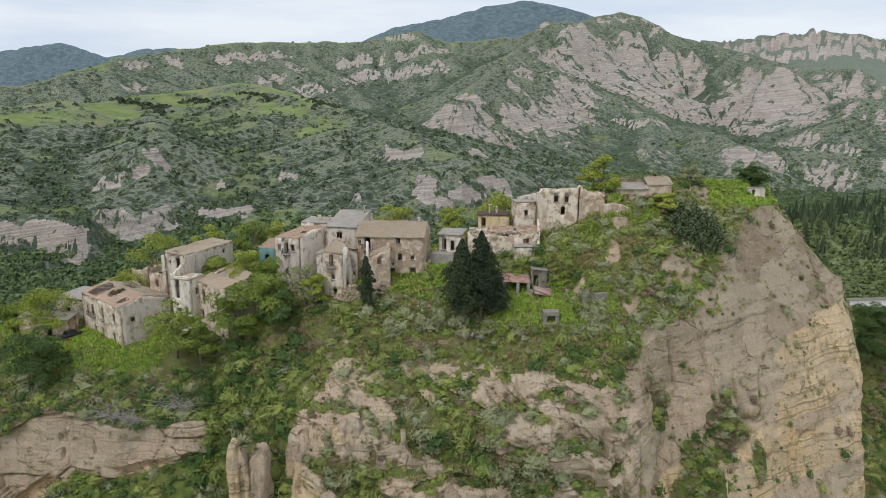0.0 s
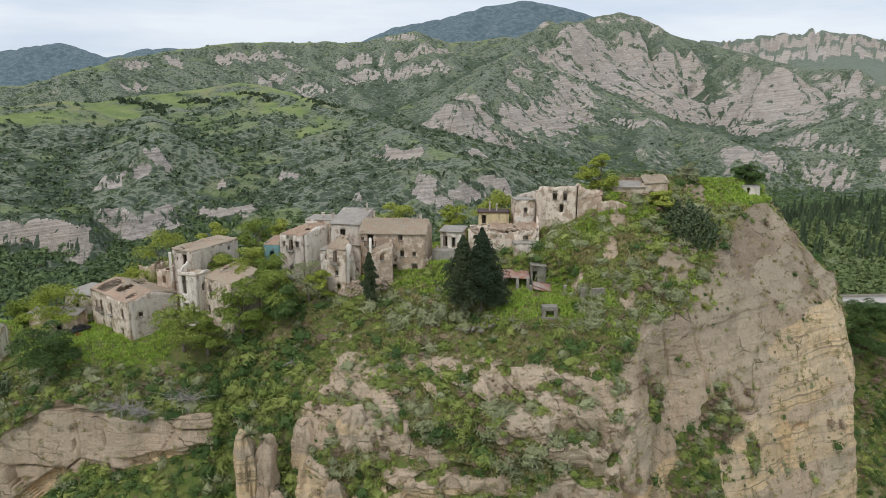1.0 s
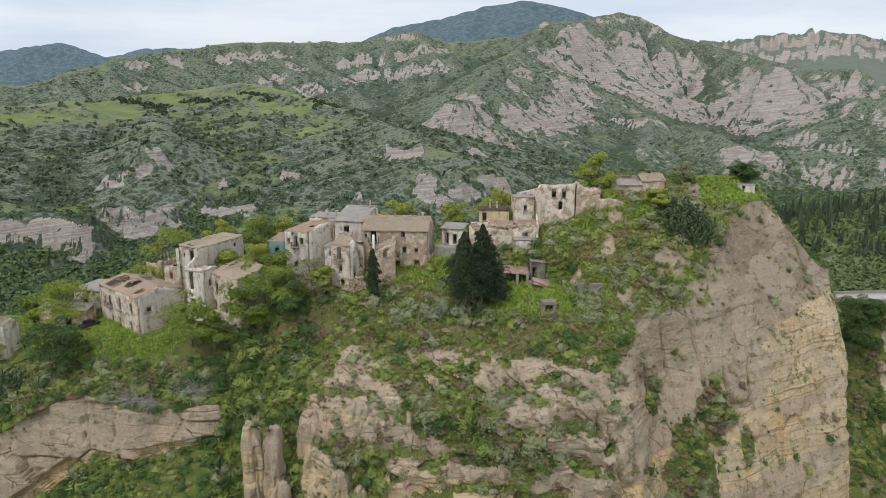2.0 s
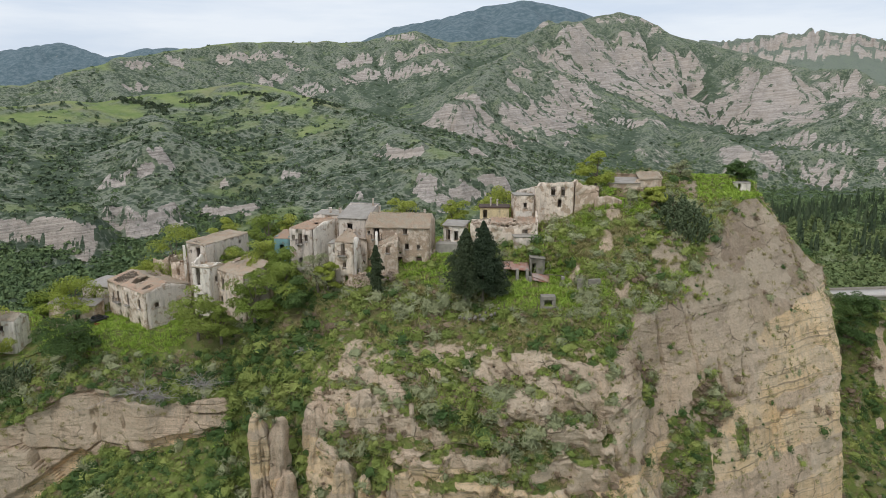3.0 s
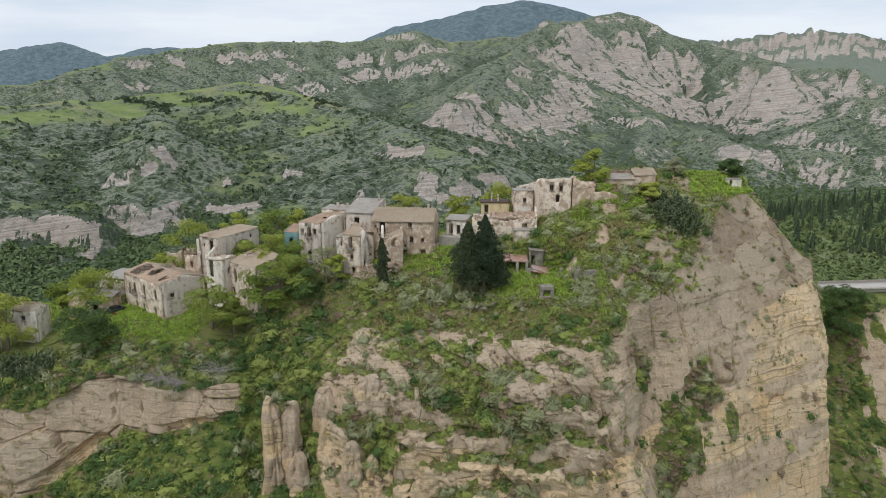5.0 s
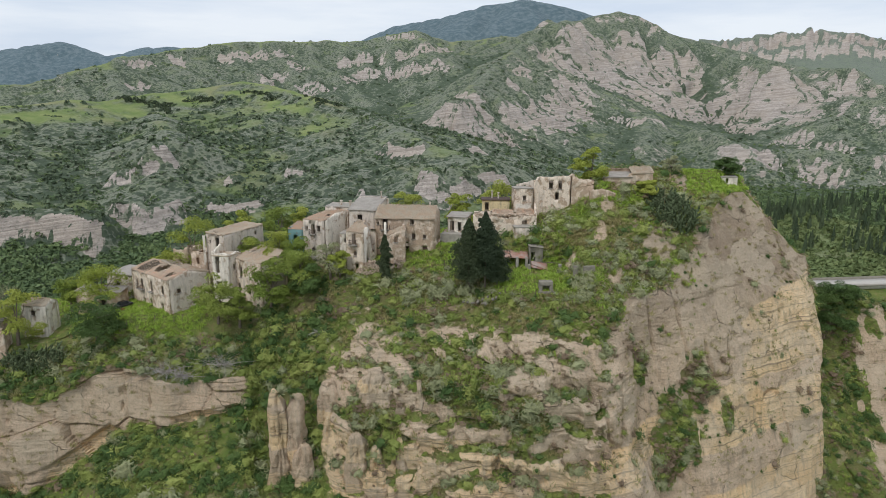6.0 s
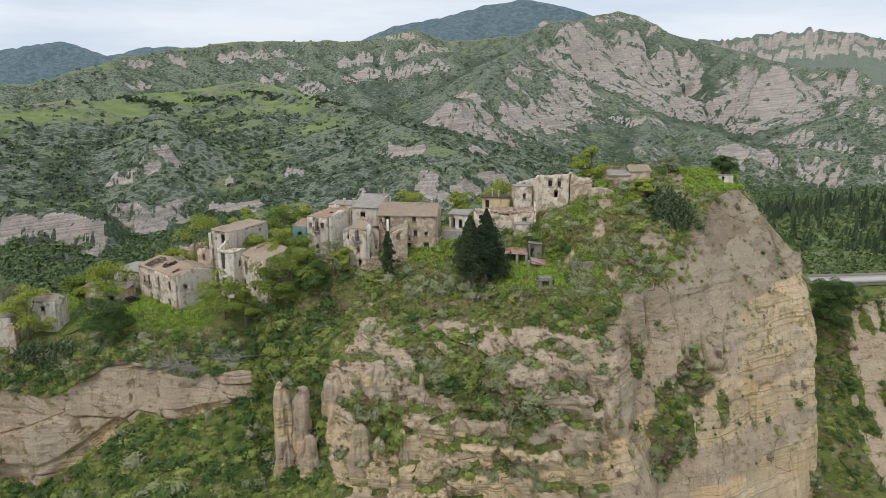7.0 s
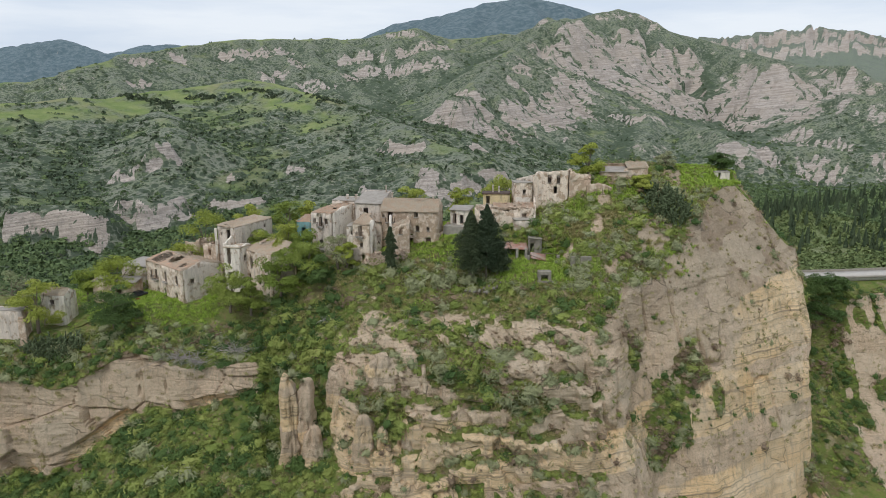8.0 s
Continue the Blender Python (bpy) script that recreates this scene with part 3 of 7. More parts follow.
def country_material():
    """Scrub, meadow and bare badland rock over the wide country, the farthest ridges tinted blue as by haze."""
    k = Nodes("valley_scrub_and_badlands", 0.97)
    fine, mid, big = k.noise(0.4, 6, 0.65), k.noise(0.05, 5), k.noise(0.012, 4)
    # dry grass with dark shrubs, closer together in the gullies
    # the grass tones carry added blue to imitate haze over the valley
    grass = k.mix(k.step(fine, 0.38, 0.62), (0.155, 0.18, 0.13), (0.275, 0.29, 0.225))
    grass = k.mix(k.step(mid, 0.42, 0.66, 0, 0.7), grass, (0.20, 0.24, 0.135))
    grass = k.mix(k.step(k.noise(0.16, 6, 0.7), 0.56, 0.68, 0, 0.75), grass, (0.36, 0.33, 0.265))
    thick = k.math("ADD", k.math("MULTIPLY", k.mask("wet"), 0.55), k.math("MULTIPLY", k.noise(0.022, 5, 0.6), 0.7))
    scrub = grass
    for scale, dark, lo in ((0.13, (0.062, 0.088, 0.058), 0.50), (0.29, (0.075, 0.105, 0.062), 0.46)):
        dots = k.n.new("ShaderNodeTexVoronoi")
        dots.inputs["Scale"].default_value = scale
        k.l.new(k.geo.outputs["Position"], dots.inputs["Vector"])
        bush = k.step(k.math("ADD", k.math("SUBTRACT", thick, dots.outputs["Distance"]), k.math("MULTIPLY", k.math("SUBTRACT", fine, 0.5), 0.5)), lo - 0.42, lo - 0.30, 0, 0.85)
        scrub = k.mix(bush, scrub, dark)
    meadow = k.mix(k.step(mid, 0.35, 0.65), (0.175, 0.25, 0.075), (0.29, 0.33, 0.13))
    meadow = k.mix(k.step(fine, 0.55, 0.7, 0, 0.5), meadow, (0.12, 0.16, 0.06))
    meadow = k.mix(k.step(big, 0.52, 0.62, 0, 0.7), meadow, (0.31, 0.29, 0.17))
    # pale marl: thin tilted beds, darker clefts, stains that run down
    grain = k.noise(0.28, 7, 0.72)
    tilt = k.n.new("ShaderNodeVectorRotate")
    tilt.rotation_type = "EULER_XYZ"
    tilt.inputs["Rotation"].default_value = (0.04, 0.13, 0.0)
    k.l.new(k.geo.outputs["Position"], tilt.inputs["Vector"])
    beds = k.noise(1.0, 6, 0.7, stretch=(0.03, 0.03, 0.22), vec=tilt.outputs["Vector"])
    runs = k.noise(1.0, 6, 0.65, stretch=(0.16, 0.16, 0.02))
    rock = k.mix(k.step(grain, 0.35, 0.65), (0.35, 0.305, 0.275), (0.61, 0.535, 0.48))
    rock = k.mix(k.step(big, 0.42, 0.6, 0, 0.8), rock, (0.49, 0.415, 0.35))
    rock = k.mix(k.step(beds, 0.50, 0.64, 0, 0.55), rock, (0.30, 0.265, 0.235))
    rock = k.mix(k.step(runs, 0.52, 0.66, 0, 0.6), rock, (0.30, 0.265, 0.23))
    rock = k.mix(k.step(fine, 0.56, 0.68, 0, 0.65), rock, (0.17, 0.18, 0.135))
    strata = k.noise(1.0, 3, 0.5, stretch=(0.012, 0.012, 0.75), vec=tilt.outputs["Vector"])
    rock = k.mix(k.step(strata, 0.50, 0.57, 0, 0.42), rock, (0.27, 0.235, 0.195))
    rock = k.mix(k.step(strata, 0.44, 0.38, 0, 0.4), rock, (0.66, 0.58, 0.50))
    k.bump(k.math("ADD", k.math("ADD", fine, grain), k.math("MULTIPLY", k.math("ADD", beds, strata), 0.8)), 0.9, 2.2)
    ground = k.mix(k.mask("meadow"), scrub, meadow)
    # bluish distance haze, painted into the colour of the far ridges through a mask
    ground = k.mix(k.mask("haze_tint"), ground, k.mix(k.step(k.noise(0.05, 6, 0.7), 0.42, 0.6), (0.095, 0.145, 0.165), (0.17, 0.22, 0.24)))
    edge = k.step(k.math("ADD", k.mask("bare"), k.math("ADD", k.math("MULTIPLY", k.math("SUBTRACT", k.noise(0.055, 7, 0.7), 0.5), 1.9), k.math("MULTIPLY", k.math("SUBTRACT", grain, 0.5), 0.9))), 0.42, 0.54)
    return k.color(k.mix(edge, ground, rock))


M_NEAR = hill_material()
M_FAR = country_material()


# ------------------------------------------------------------ the wide country: one sheet of ridges to the horizon
RIDGES = []
SCARPS = []


def ridge(name, slope, gap, deep, rocky, *crest):
    """A ridge: slope of its flanks, spacing and depth of its side valleys, how bare it is, and its crest."""
    RIDGES.append((name, crest, slope, gap, deep, rocky))


ridge("far_left", 0.35, 150, 25, 0.15, (-2358, 3500, 238), (-2074, 3500, 279), (-1822, 3400, 298), (-1566, 3300, 222), (-1300, 3200, 120))
ridge("far_gap", 0.3, 150, 20, 0.1, (-2005, 4300, 283), (-1794, 4300, 333), (-1555, 4300, 330), (-1287, 4200, 294))
ridge("far_peak", 0.4, 160, 25, 0.1, (-343, 3000, 268), (-193, 2900, 320), (13, 2800, 344), (161, 2700, 374), (304, 2650, 389), (450, 2650, 368), (545, 2650, 336), (719, 2700, 276))
ridge("long_ridge", 0.34, 105, 13, 0.25, (-1100, 1100, 20), (-802, 1150, 48), (-698, 1200, 72), (-634, 1250, 97), (-596, 1400, 125), (-543, 1500, 140), (-463, 1600, 162), (-303, 1700, 170), (-186, 1750, 180), (-69, 1767, 201), (23, 1800, 178), (170, 1850, 195))
ridge("main_ridge", 0.42, 120, 24, 0.55, (-113, 1500, 74), (-31, 1600, 97), (89, 1700, 148), (208, 1800, 198), (409, 1950, 258), (498, 2000, 276), (594, 2000, 246), (628, 1950, 208), (766, 1900, 171), (866, 1700, 111), (947, 1500, 68), (1100, 1300, 50))
ridge("main_spur", 0.5, 80, 15, 0.5, (470, 1930, 200), (461, 1890, 160), (377, 1700, 98), (301, 1450, 33), (355, 1175, 9), (300, 1000, -30))
ridge("inner_spur", 0.5, 80, 13, 0.4, (282, 1700, 205), (190, 1500, 160), (100, 1250, 105), (38, 1000, 50), (0, 880, 10))
ridge("east_spur", 0.45, 80, 15, 0.6, (760, 1850, 150), (740, 1700, 111), (745, 1400, 52), (780, 1250, 38), (830, 1150, 20))
ridge("east_low", 0.55, 70, 12, 0.7, (409, 1100, -4), (426, 930, -35), (470, 960, -34), (520, 950, -30), (606, 900, -40), (700, 880, -40))
ridge("mesa", 0.35, 90, 9, 0.7, (1290, 3700, 270), (1460, 3700, 278), (1663, 3700, 298), (1922, 3700, 335), (2101, 3700, 315), (2307, 3700, 280), (2560, 3700, 260))
ridge("green_hill", 0.22, 110, 8, 0.05, (-700, 650, 20), (-491, 700, 30), (-432, 780, 36), (-401, 850, 42), (-351, 900, 50), (-278, 950, 60), (-206, 900, 52), (-149, 820, 36), (-106, 795, 30), (-47, 680, 12), (-7, 600, -3), (30, 545, -12), (47, 530, -24))
ridge("knoll", 0.4, 60, 4, 0.25, (-320, 760, 24), (-270, 650, 14), (-247, 595, 8), (-235, 540, -20))
ridge("wood_rise", 0.2, 60, 3, 0.1, (180, 460, -62), (300, 510, -48), (420, 560, -40), (560, 620, -36))
ridge("west_spur", 0.35, 70, 4, 0.25, (-480, 640, 10), (-390, 540, -18), (-290, 490, -36))


def zigzag(v):
    return np.abs(2 * (v - np.floor(v)) - 1)


def ridge_heights(x, y):
    """Height, bareness, meadow and far haze tint of the country before rain has cut it, for arrays of places."""
    dist = np.hypot(x, y)
    h = -66 + 0.03 * np.clip(y - 500, 0, 2000) + 0.06 * np.clip(dist - 2500, 0, 3000)
    h = h - 26 * smooth(150, 320, x) * smooth(570, 720, y) * smooth(1150, 950, y)
    h = h + 6 * fbm(x / 120, y / 120, 3, 5)
    bare, meadow, haze_tint = np.zeros_like(h), np.zeros_like(h), np.zeros_like(h)
    for k, (name, crest, slope, gap, deep, rocky) in enumerate(RIDGES):
        best_d, best_z, best_s, run = np.full(x.shape, 1e9), np.zeros(x.shape), np.zeros(x.shape), 0.0
        for (ax, ay, az), (bx, by, bz) in zip(crest, crest[1:]):
            dx, dy = bx - ax, by - ay
            long = math.hypot(dx, dy)
            t = np.clip(((x - ax) * dx + (y - ay) * dy) / long**2, 0, 1)
            d = np.hypot(x - ax - t * dx, y - ay - t * dy)
            near = d < best_d
            best_d = np.where(near, d, best_d)
            best_z = np.where(near, az + t * (bz - az), best_z)
            best_s = np.where(near, run + t * long, best_s)
            run += long
        # side valleys run down the flanks and deepen below the crest
        s = best_s + 0.8 * gap * fbm(x / gap / 1.2, y / gap / 1.2, 2, k + 2) + 0.5 * gap * vnoise(best_d / gap, best_s / gap / 3, k + 3)
        fold = zigzag(s / gap) * (0.75 + 0.35 * vnoise(best_s / gap / 2, best_d / gap / 2, k + 7))
        fall = slope * (np.sqrt(best_d**2 + 14**2) - 14)
        z = best_z - fall - deep * (1 - fold * 1.2) * smooth(0, deep * 4, best_d)
        higher = z > h
        bare = np.where(higher, rocky * smooth(-0.2, 0.35, fbm(best_s / 90, best_d / 70, 3, k + 60)), bare)
        # the farthest ridges take the full haze colour, the mesa a little of it
        haze_tint = np.where(higher, 1.0 if name in ("far_left", "far_gap", "far_peak") else 0.2 if name == "mesa" else 0.0, haze_tint)
        lush = smooth(80, 45, best_d + 45 * fbm(x / 60, y / 60, 3, 71)) * smooth(-90, -150, x) if name in ("green_hill",) else smooth(70 + 130 * smooth(-200, 0, x), 25, best_d + 50 * fbm(x / 90, y / 90, 3, 73)) * 0.75 if name == "long_ridge" else 0.0
        if name in ("green_hill", "west_spur", "knoll", "main_spur", "inner_spur"):
            lush = np.maximum(lush, 0.55 * smooth(0.12, 0.36, fbm(x / 60, y / 60, 4, 79, 0.6)))
        meadow = np.where(higher, lush, meadow)
        h = np.where(higher, z, h)
    # the ground stays low round the village hill
    low = smooth(330, 210, np.hypot((x - 20) * 0.9, y - 120))
    meadow = np.maximum(meadow, 0.65 * smooth(100, 150, x) * smooth(680, 540, y))
    return h * (1 - low) - 64 * low, bare, meadow, haze_tint


CELL, X0, Y0, NX, NY = 5.0, -1500.0, 300.0, 600, 410


def bilinear(field, x, y):
    u, v = np.clip((x - X0) / CELL, 0, NX - 1.001), np.clip((y - Y0) / CELL, 0, NY - 1.001)
    i, j = u.astype(int), v.astype(int)
    fu, fv = u - i, v - j
    return (field[j, i] * (1 - fu) + field[j, i + 1] * fu) * (1 - fv) + (field[j + 1, i] * (1 - fu) + field[j + 1, i + 1] * fu) * fv


def rained_on(h, rounds=18, drops=24000, steps=56):
    """Rain runs down the slopes, cuts branching gullies and drops its load; also how much water passed each place."""
    rng = np.random.default_rng(77)
    h0, h = h, h.copy()
    flow = np.zeros(h.size)
    for _ in range(rounds):
        u, v = rng.uniform(2, NX - 4, drops), rng.uniform(2, NY - 4, drops)
        du, dv, load, speed, water = np.zeros(drops), np.zeros(drops), np.zeros(drops), np.ones(drops), np.ones(drops)
        for _ in range(steps):
            i, j = u.astype(int), v.astype(int)
            fu, fv = u - i, v - j
            at = j * NX + i
            g = h.ravel()
            a, b, c, d = g[at], g[at + 1], g[at + NX], g[at + NX + 1]
            gu, gv = (b - a) * (1 - fv) + (d - c) * fv, (c - a) * (1 - fu) + (d - b) * fu
            now = (a * (1 - fu) + b * fu) * (1 - fv) + (c * (1 - fu) + d * fu) * fv
            du, dv = 0.25 * du - 0.75 * gu, 0.25 * dv - 0.75 * gv
            n = np.maximum(np.hypot(du, dv), 1e-6)
            du, dv = du / n, dv / n
            u, v = np.clip(u + du, 2, NX - 4), np.clip(v + dv, 2, NY - 4)
            fall = now - bilinear(h, X0 + u * CELL, Y0 + v * CELL)
            room = np.maximum(fall, 0.02) * speed * water * 1.1
            take = np.where(fall < 0, -np.minimum(load, -fall), np.where(load > room, -0.25 * (load - room), np.minimum(0.22 * (room - load), 0.5 * np.maximum(fall, 0))))
            load = load + take
            for k, w in ((at, (1 - fu) * (1 - fv)), (at + 1, fu * (1 - fv)), (at + NX, (1 - fu) * fv), (at + NX + 1, fu * fv)):
                h -= np.bincount(k, take * w, h.size).reshape(h.shape) * 0.55
            flow += np.bincount(at, water, h.size)
            speed = np.sqrt(np.clip(speed**2 + 0.35 * fall, 0.05, 16))
            water *= 0.975
        # loose ground creeps level
        pad = np.pad(h, 1, mode="edge")
        h = 0.82 * h + 0.045 * (pad[:-2, 1:-1] + pad[2:, 1:-1] + pad[1:-1, :-2] + pad[1:-1, 2:])
    h = h0 + np.clip(h - h0, -16, 7)
    flow = np.log1p(flow.reshape(h.shape))
    pad = np.pad(flow, 1, mode="edge")
    flow = 0.4 * flow + 0.15 * (pad[:-2, 1:-1] + pad[2:, 1:-1] + pad[1:-1, :-2] + pad[1:-1, 2:])
    return h, flow / flow.max()


def scarp(high, deep, back, *line):
    """A cliff: its height, how far it reaches out in plan, how far its top runs back, and its brow from west to east, seen from the south."""
    SCARPS.append((high, deep, back, line))


scarp(59, 172, 86, (232, 1814), (318, 1856))
scarp(36, 104, 52, (192, 1400), (288, 1600), (341, 1676))
scarp(73, 213, 107, (262, 1480), (344, 1620), (440, 1838))
scarp(51, 149, 74, (443, 1752), (528, 1802), (614, 1842), (673, 1838), (689, 1758))
scarp(32, 93, 46, (411, 1468), (485, 1510), (634, 1642))
scarp(67, 196, 98, (680, 1640), (747, 1560), (883, 1560), (925, 1500))
scarp(24, 70, 35, (549, 1394), (616, 1404), (650, 1385))
scarp(22, 60, 30, (585, 1225), (625, 1205), (650, 1180))
scarp(17, 49, 25, (632, 1166), (690, 1120))
scarp(14, 40, 25, (570, 910), (620, 905))
scarp(20, 40, 33, (410, 925), (440, 945), (472, 934))
scarp(19, 55, 28, (478, 932), (516, 930), (553, 900))
scarp(25, 73, 36, (65, 1000), (96, 1020), (153, 1136), (213, 1214))
scarp(21, 61, 31, (195, 1164), (251, 1258), (280, 1200))
scarp(28, 70, 41, (-35, 945), (-5, 925), (26, 914), (66, 965))
scarp(17, 45, 25, (18, 1040), (36, 1010), (61, 985))
scarp(21, 62, 31, (92, 1136), (123, 1170))
scarp(17, 49, 25, (115, 1240), (146, 1244), (161, 1200))
scarp(21, 61, 30, (175, 1230), (229, 1314), (280, 1352))
scarp(12, 35, 17, (300, 1198), (348, 1160))
scarp(14, 41, 21, (-489, 1502), (-435, 1524), (-362, 1610))
scarp(15, 44, 22, (-343, 1478), (-314, 1528), (-280, 1510))
scarp(15, 43, 21, (-249, 1584), (-187, 1602), (-122, 1596))
scarp(17, 49, 24, (-122, 1602), (-60, 1654), (21, 1716))
scarp(20, 60, 30, (-224, 1454), (-189, 1504), (-118, 1538))
scarp(14, 42, 21, (-381, 1402), (-347, 1454), (-309, 1440))
scarp(15, 45, 23, (-297, 1376), (-259, 1418), (-213, 1420))
scarp(15, 45, 22, (-105, 1530), (-30, 1508), (-6, 1532))
scarp(11, 33, 16, (-146, 1740), (-70, 1758))
scarp(6, 18, 9, (-609, 1312), (-586, 1386))
scarp(7, 20, 10, (-553, 1192), (-549, 1264))
scarp(8, 23, 12, (-567, 1422), (-542, 1448))
scarp(16, 14, 36, (-243, 464), (-213, 456), (-202, 468), (-196, 488))
scarp(17, 14, 40, (-300, 424), (-264, 438), (-241, 434), (-224, 436))
scarp(12, 14, 26, (-263, 570), (-244, 562), (-236, 578))
scarp(6, 14, 13, (-190, 502), (-167, 504), (-136, 500))
scarp(6, 14, 13, (-146, 592), (-121, 592))
scarp(13, 14, 28, (-23, 522), (1, 508), (28, 522), (48, 528))
scarp(7, 14, 14, (-71, 514), (-57, 506))
scarp(8, 14, 16, (-276, 556), (-249, 542))
scarp(5, 14, 11, (-192, 572), (-172, 568))
scarp(7, 14, 15, (-51, 632), (-34, 606), (-13, 606))
scarp(6, 14, 13, (8, 676), (37, 702))
scarp(58, 75, 140, (1330, 3640), (1500, 3625), (1700, 3640), (1950, 3620), (2300, 3640))
scarp(34, 60, 110, (1420, 3500), (1700, 3490), (2050, 3500), (2400, 3500))


def cut_scarps(x, y, h, rough=False):
    """Cuts the cliffs into the country: fluted faces with buttresses and clefts. Returns height, bare rock and rib height.
    rough: the great faces as plain steep slopes, before rain and frost have worked on them."""
    rock, rib = np.zeros_like(h), np.full_like(h, 0.5)
    for k, (high, deep, back, line) in enumerate(SCARPS):
        small = deep < 15 or line[0][1] > 3000
        if small and rough:
            continue
        pts = np.array(line, float)
        far = deep * 1.7 + back + 30
        near = np.where((x > pts[:, 0].min() - far) & (x < pts[:, 0].max() + far) & (y > pts[:, 1].min() - far) & (y < pts[:, 1].max() + far))
        px, py = x[near], y[near]
        best, s, a, run = np.full(px.shape, 1e9), np.zeros(px.shape), np.zeros(px.shape), 0.0
        for n, ((ax, ay), (bx, by)) in enumerate(zip(pts, pts[1:])):
            dx, dy = bx - ax, by - ay
            long = math.hypot(dx, dy)
            t = ((px - ax) * dx + (py - ay) * dy) / long**2
            tc = np.clip(t, 0 if n else -9, 1 if n < len(pts) - 2 else 9)
            d = np.hypot(px - ax - tc * dx, py - ay - tc * dy)
            take = d < best
            s = np.where(take, d * np.sign((px - ax) * dy - (py - ay) * dx), s)
            a = np.where(take, run + tc * long, a)
            best = np.where(take, d, best)
            run += long
        gap = 22.0 if small else float(np.clip(deep * 0.24, 8, 42))
        arc = a + 0.5 * gap * fbm(px / gap / 1.5, py / gap / 1.5, 2, k + 5)
        flute = zigzag(arc / gap + 0.5 * vnoise(arc / gap / 2, s / gap / 2, k))
        fine = zigzag(arc / gap * 2.7 + 0.7 * vnoise(arc / gap, s / gap, k + 4))
        q = (s + (0.05 if small else 0.55) * gap * (flute - 0.5) + (0.02 if small else 0.2) * gap * (fine - 0.5) + (0.9 if small else 0.35) * deep * fbm(arc / gap / (1.2 if small else 3.5), s * 0 + k, 3, 9)) / deep
        end = 0.25 * gap if small else gap
        fade = smooth(-0.5 * end, 0.9 * end, a + end * fbm(s / gap, a / gap, 2, 3)) * smooth(run + 0.5 * end, run - 0.9 * end, a + end * fbm(s / gap, a / gap, 2, 8))
        if small:
            shape = smooth(-back / deep - 0.2, -0.5, q) * smooth(1.0, 0.0, q)
        else:
            shape = np.interp(q, [-back / deep - 0.1, 0, 0.16, 0.6, 1.0, 1.6], [0, 0.40, 0.12, -0.30, -0.24, 0])
        face = smooth(-0.03, 0.04, q) * smooth(1.15, 0.75, q + 0.5 * (0.5 - flute) + 0.45 * fbm(arc / gap, s / gap, 3, k + 7)) * fade
        if small or rough:
            h[near] += fade * high * shape
        if not rough:
            relief = 0.05 * high if small else min(0.22 * high, 13.0)
            h[near] += face * relief * (1.2 * flute + 0.6 * fine - 1.2) * (0.5 + smooth(0.0, 0.5, q)) * (0.6 + 0.5 * vnoise(arc / gap / 1.7, s / gap / 3, k + 11))
        better = face > rock[near]
        rib[near] = np.where(better, 0.55 if small else 0.6 * flute + 0.4 * fine, rib[near])
        rock[near] = np.maximum(rock[near], face)
    return h, rock, rib


GRID_X, GRID_Y = np.meshgrid(X0 + np.arange(NX) * CELL, Y0 + np.arange(NY) * CELL)
GRID_H = ridge_heights(GRID_X, GRID_Y)[0]
GRID_H = GRID_H + 7 * fbm(GRID_X / 70, GRID_Y / 70, 4, 23) * smooth(500, 1100, GRID_Y) + 2.5 * fbm(GRID_X / 30, GRID_Y / 30, 3, 24)
GRID_H = cut_scarps(GRID_X, GRID_Y, GRID_H, rough=True)[0]
WORN, FLOW = rained_on(GRID_H)


def worn_country(x, y):
    """Height, bareness, meadow, haze tint and wetness of the country after the rain."""
    h, bare, meadow, haze_tint = ridge_heights(x, y)
    inside = smooth(X0, X0 + 120, x) * smooth(-X0, -X0 - 120, x) * smooth(Y0, Y0 + 40, y) * smooth(Y0 + CELL * NY - 5, Y0 + CELL * NY - 150, y)
    h = h + inside * (bilinear(WORN, x, y) - h)
    return h, bare, meadow, haze_tint, inside * bilinear(FLOW, x, y)


def land(x, y):
    h, bare, meadow, haze_tint, wet = worn_country(x, y)
    return cut_scarps(x, y, h) + (bare, meadow, haze_tint, wet)


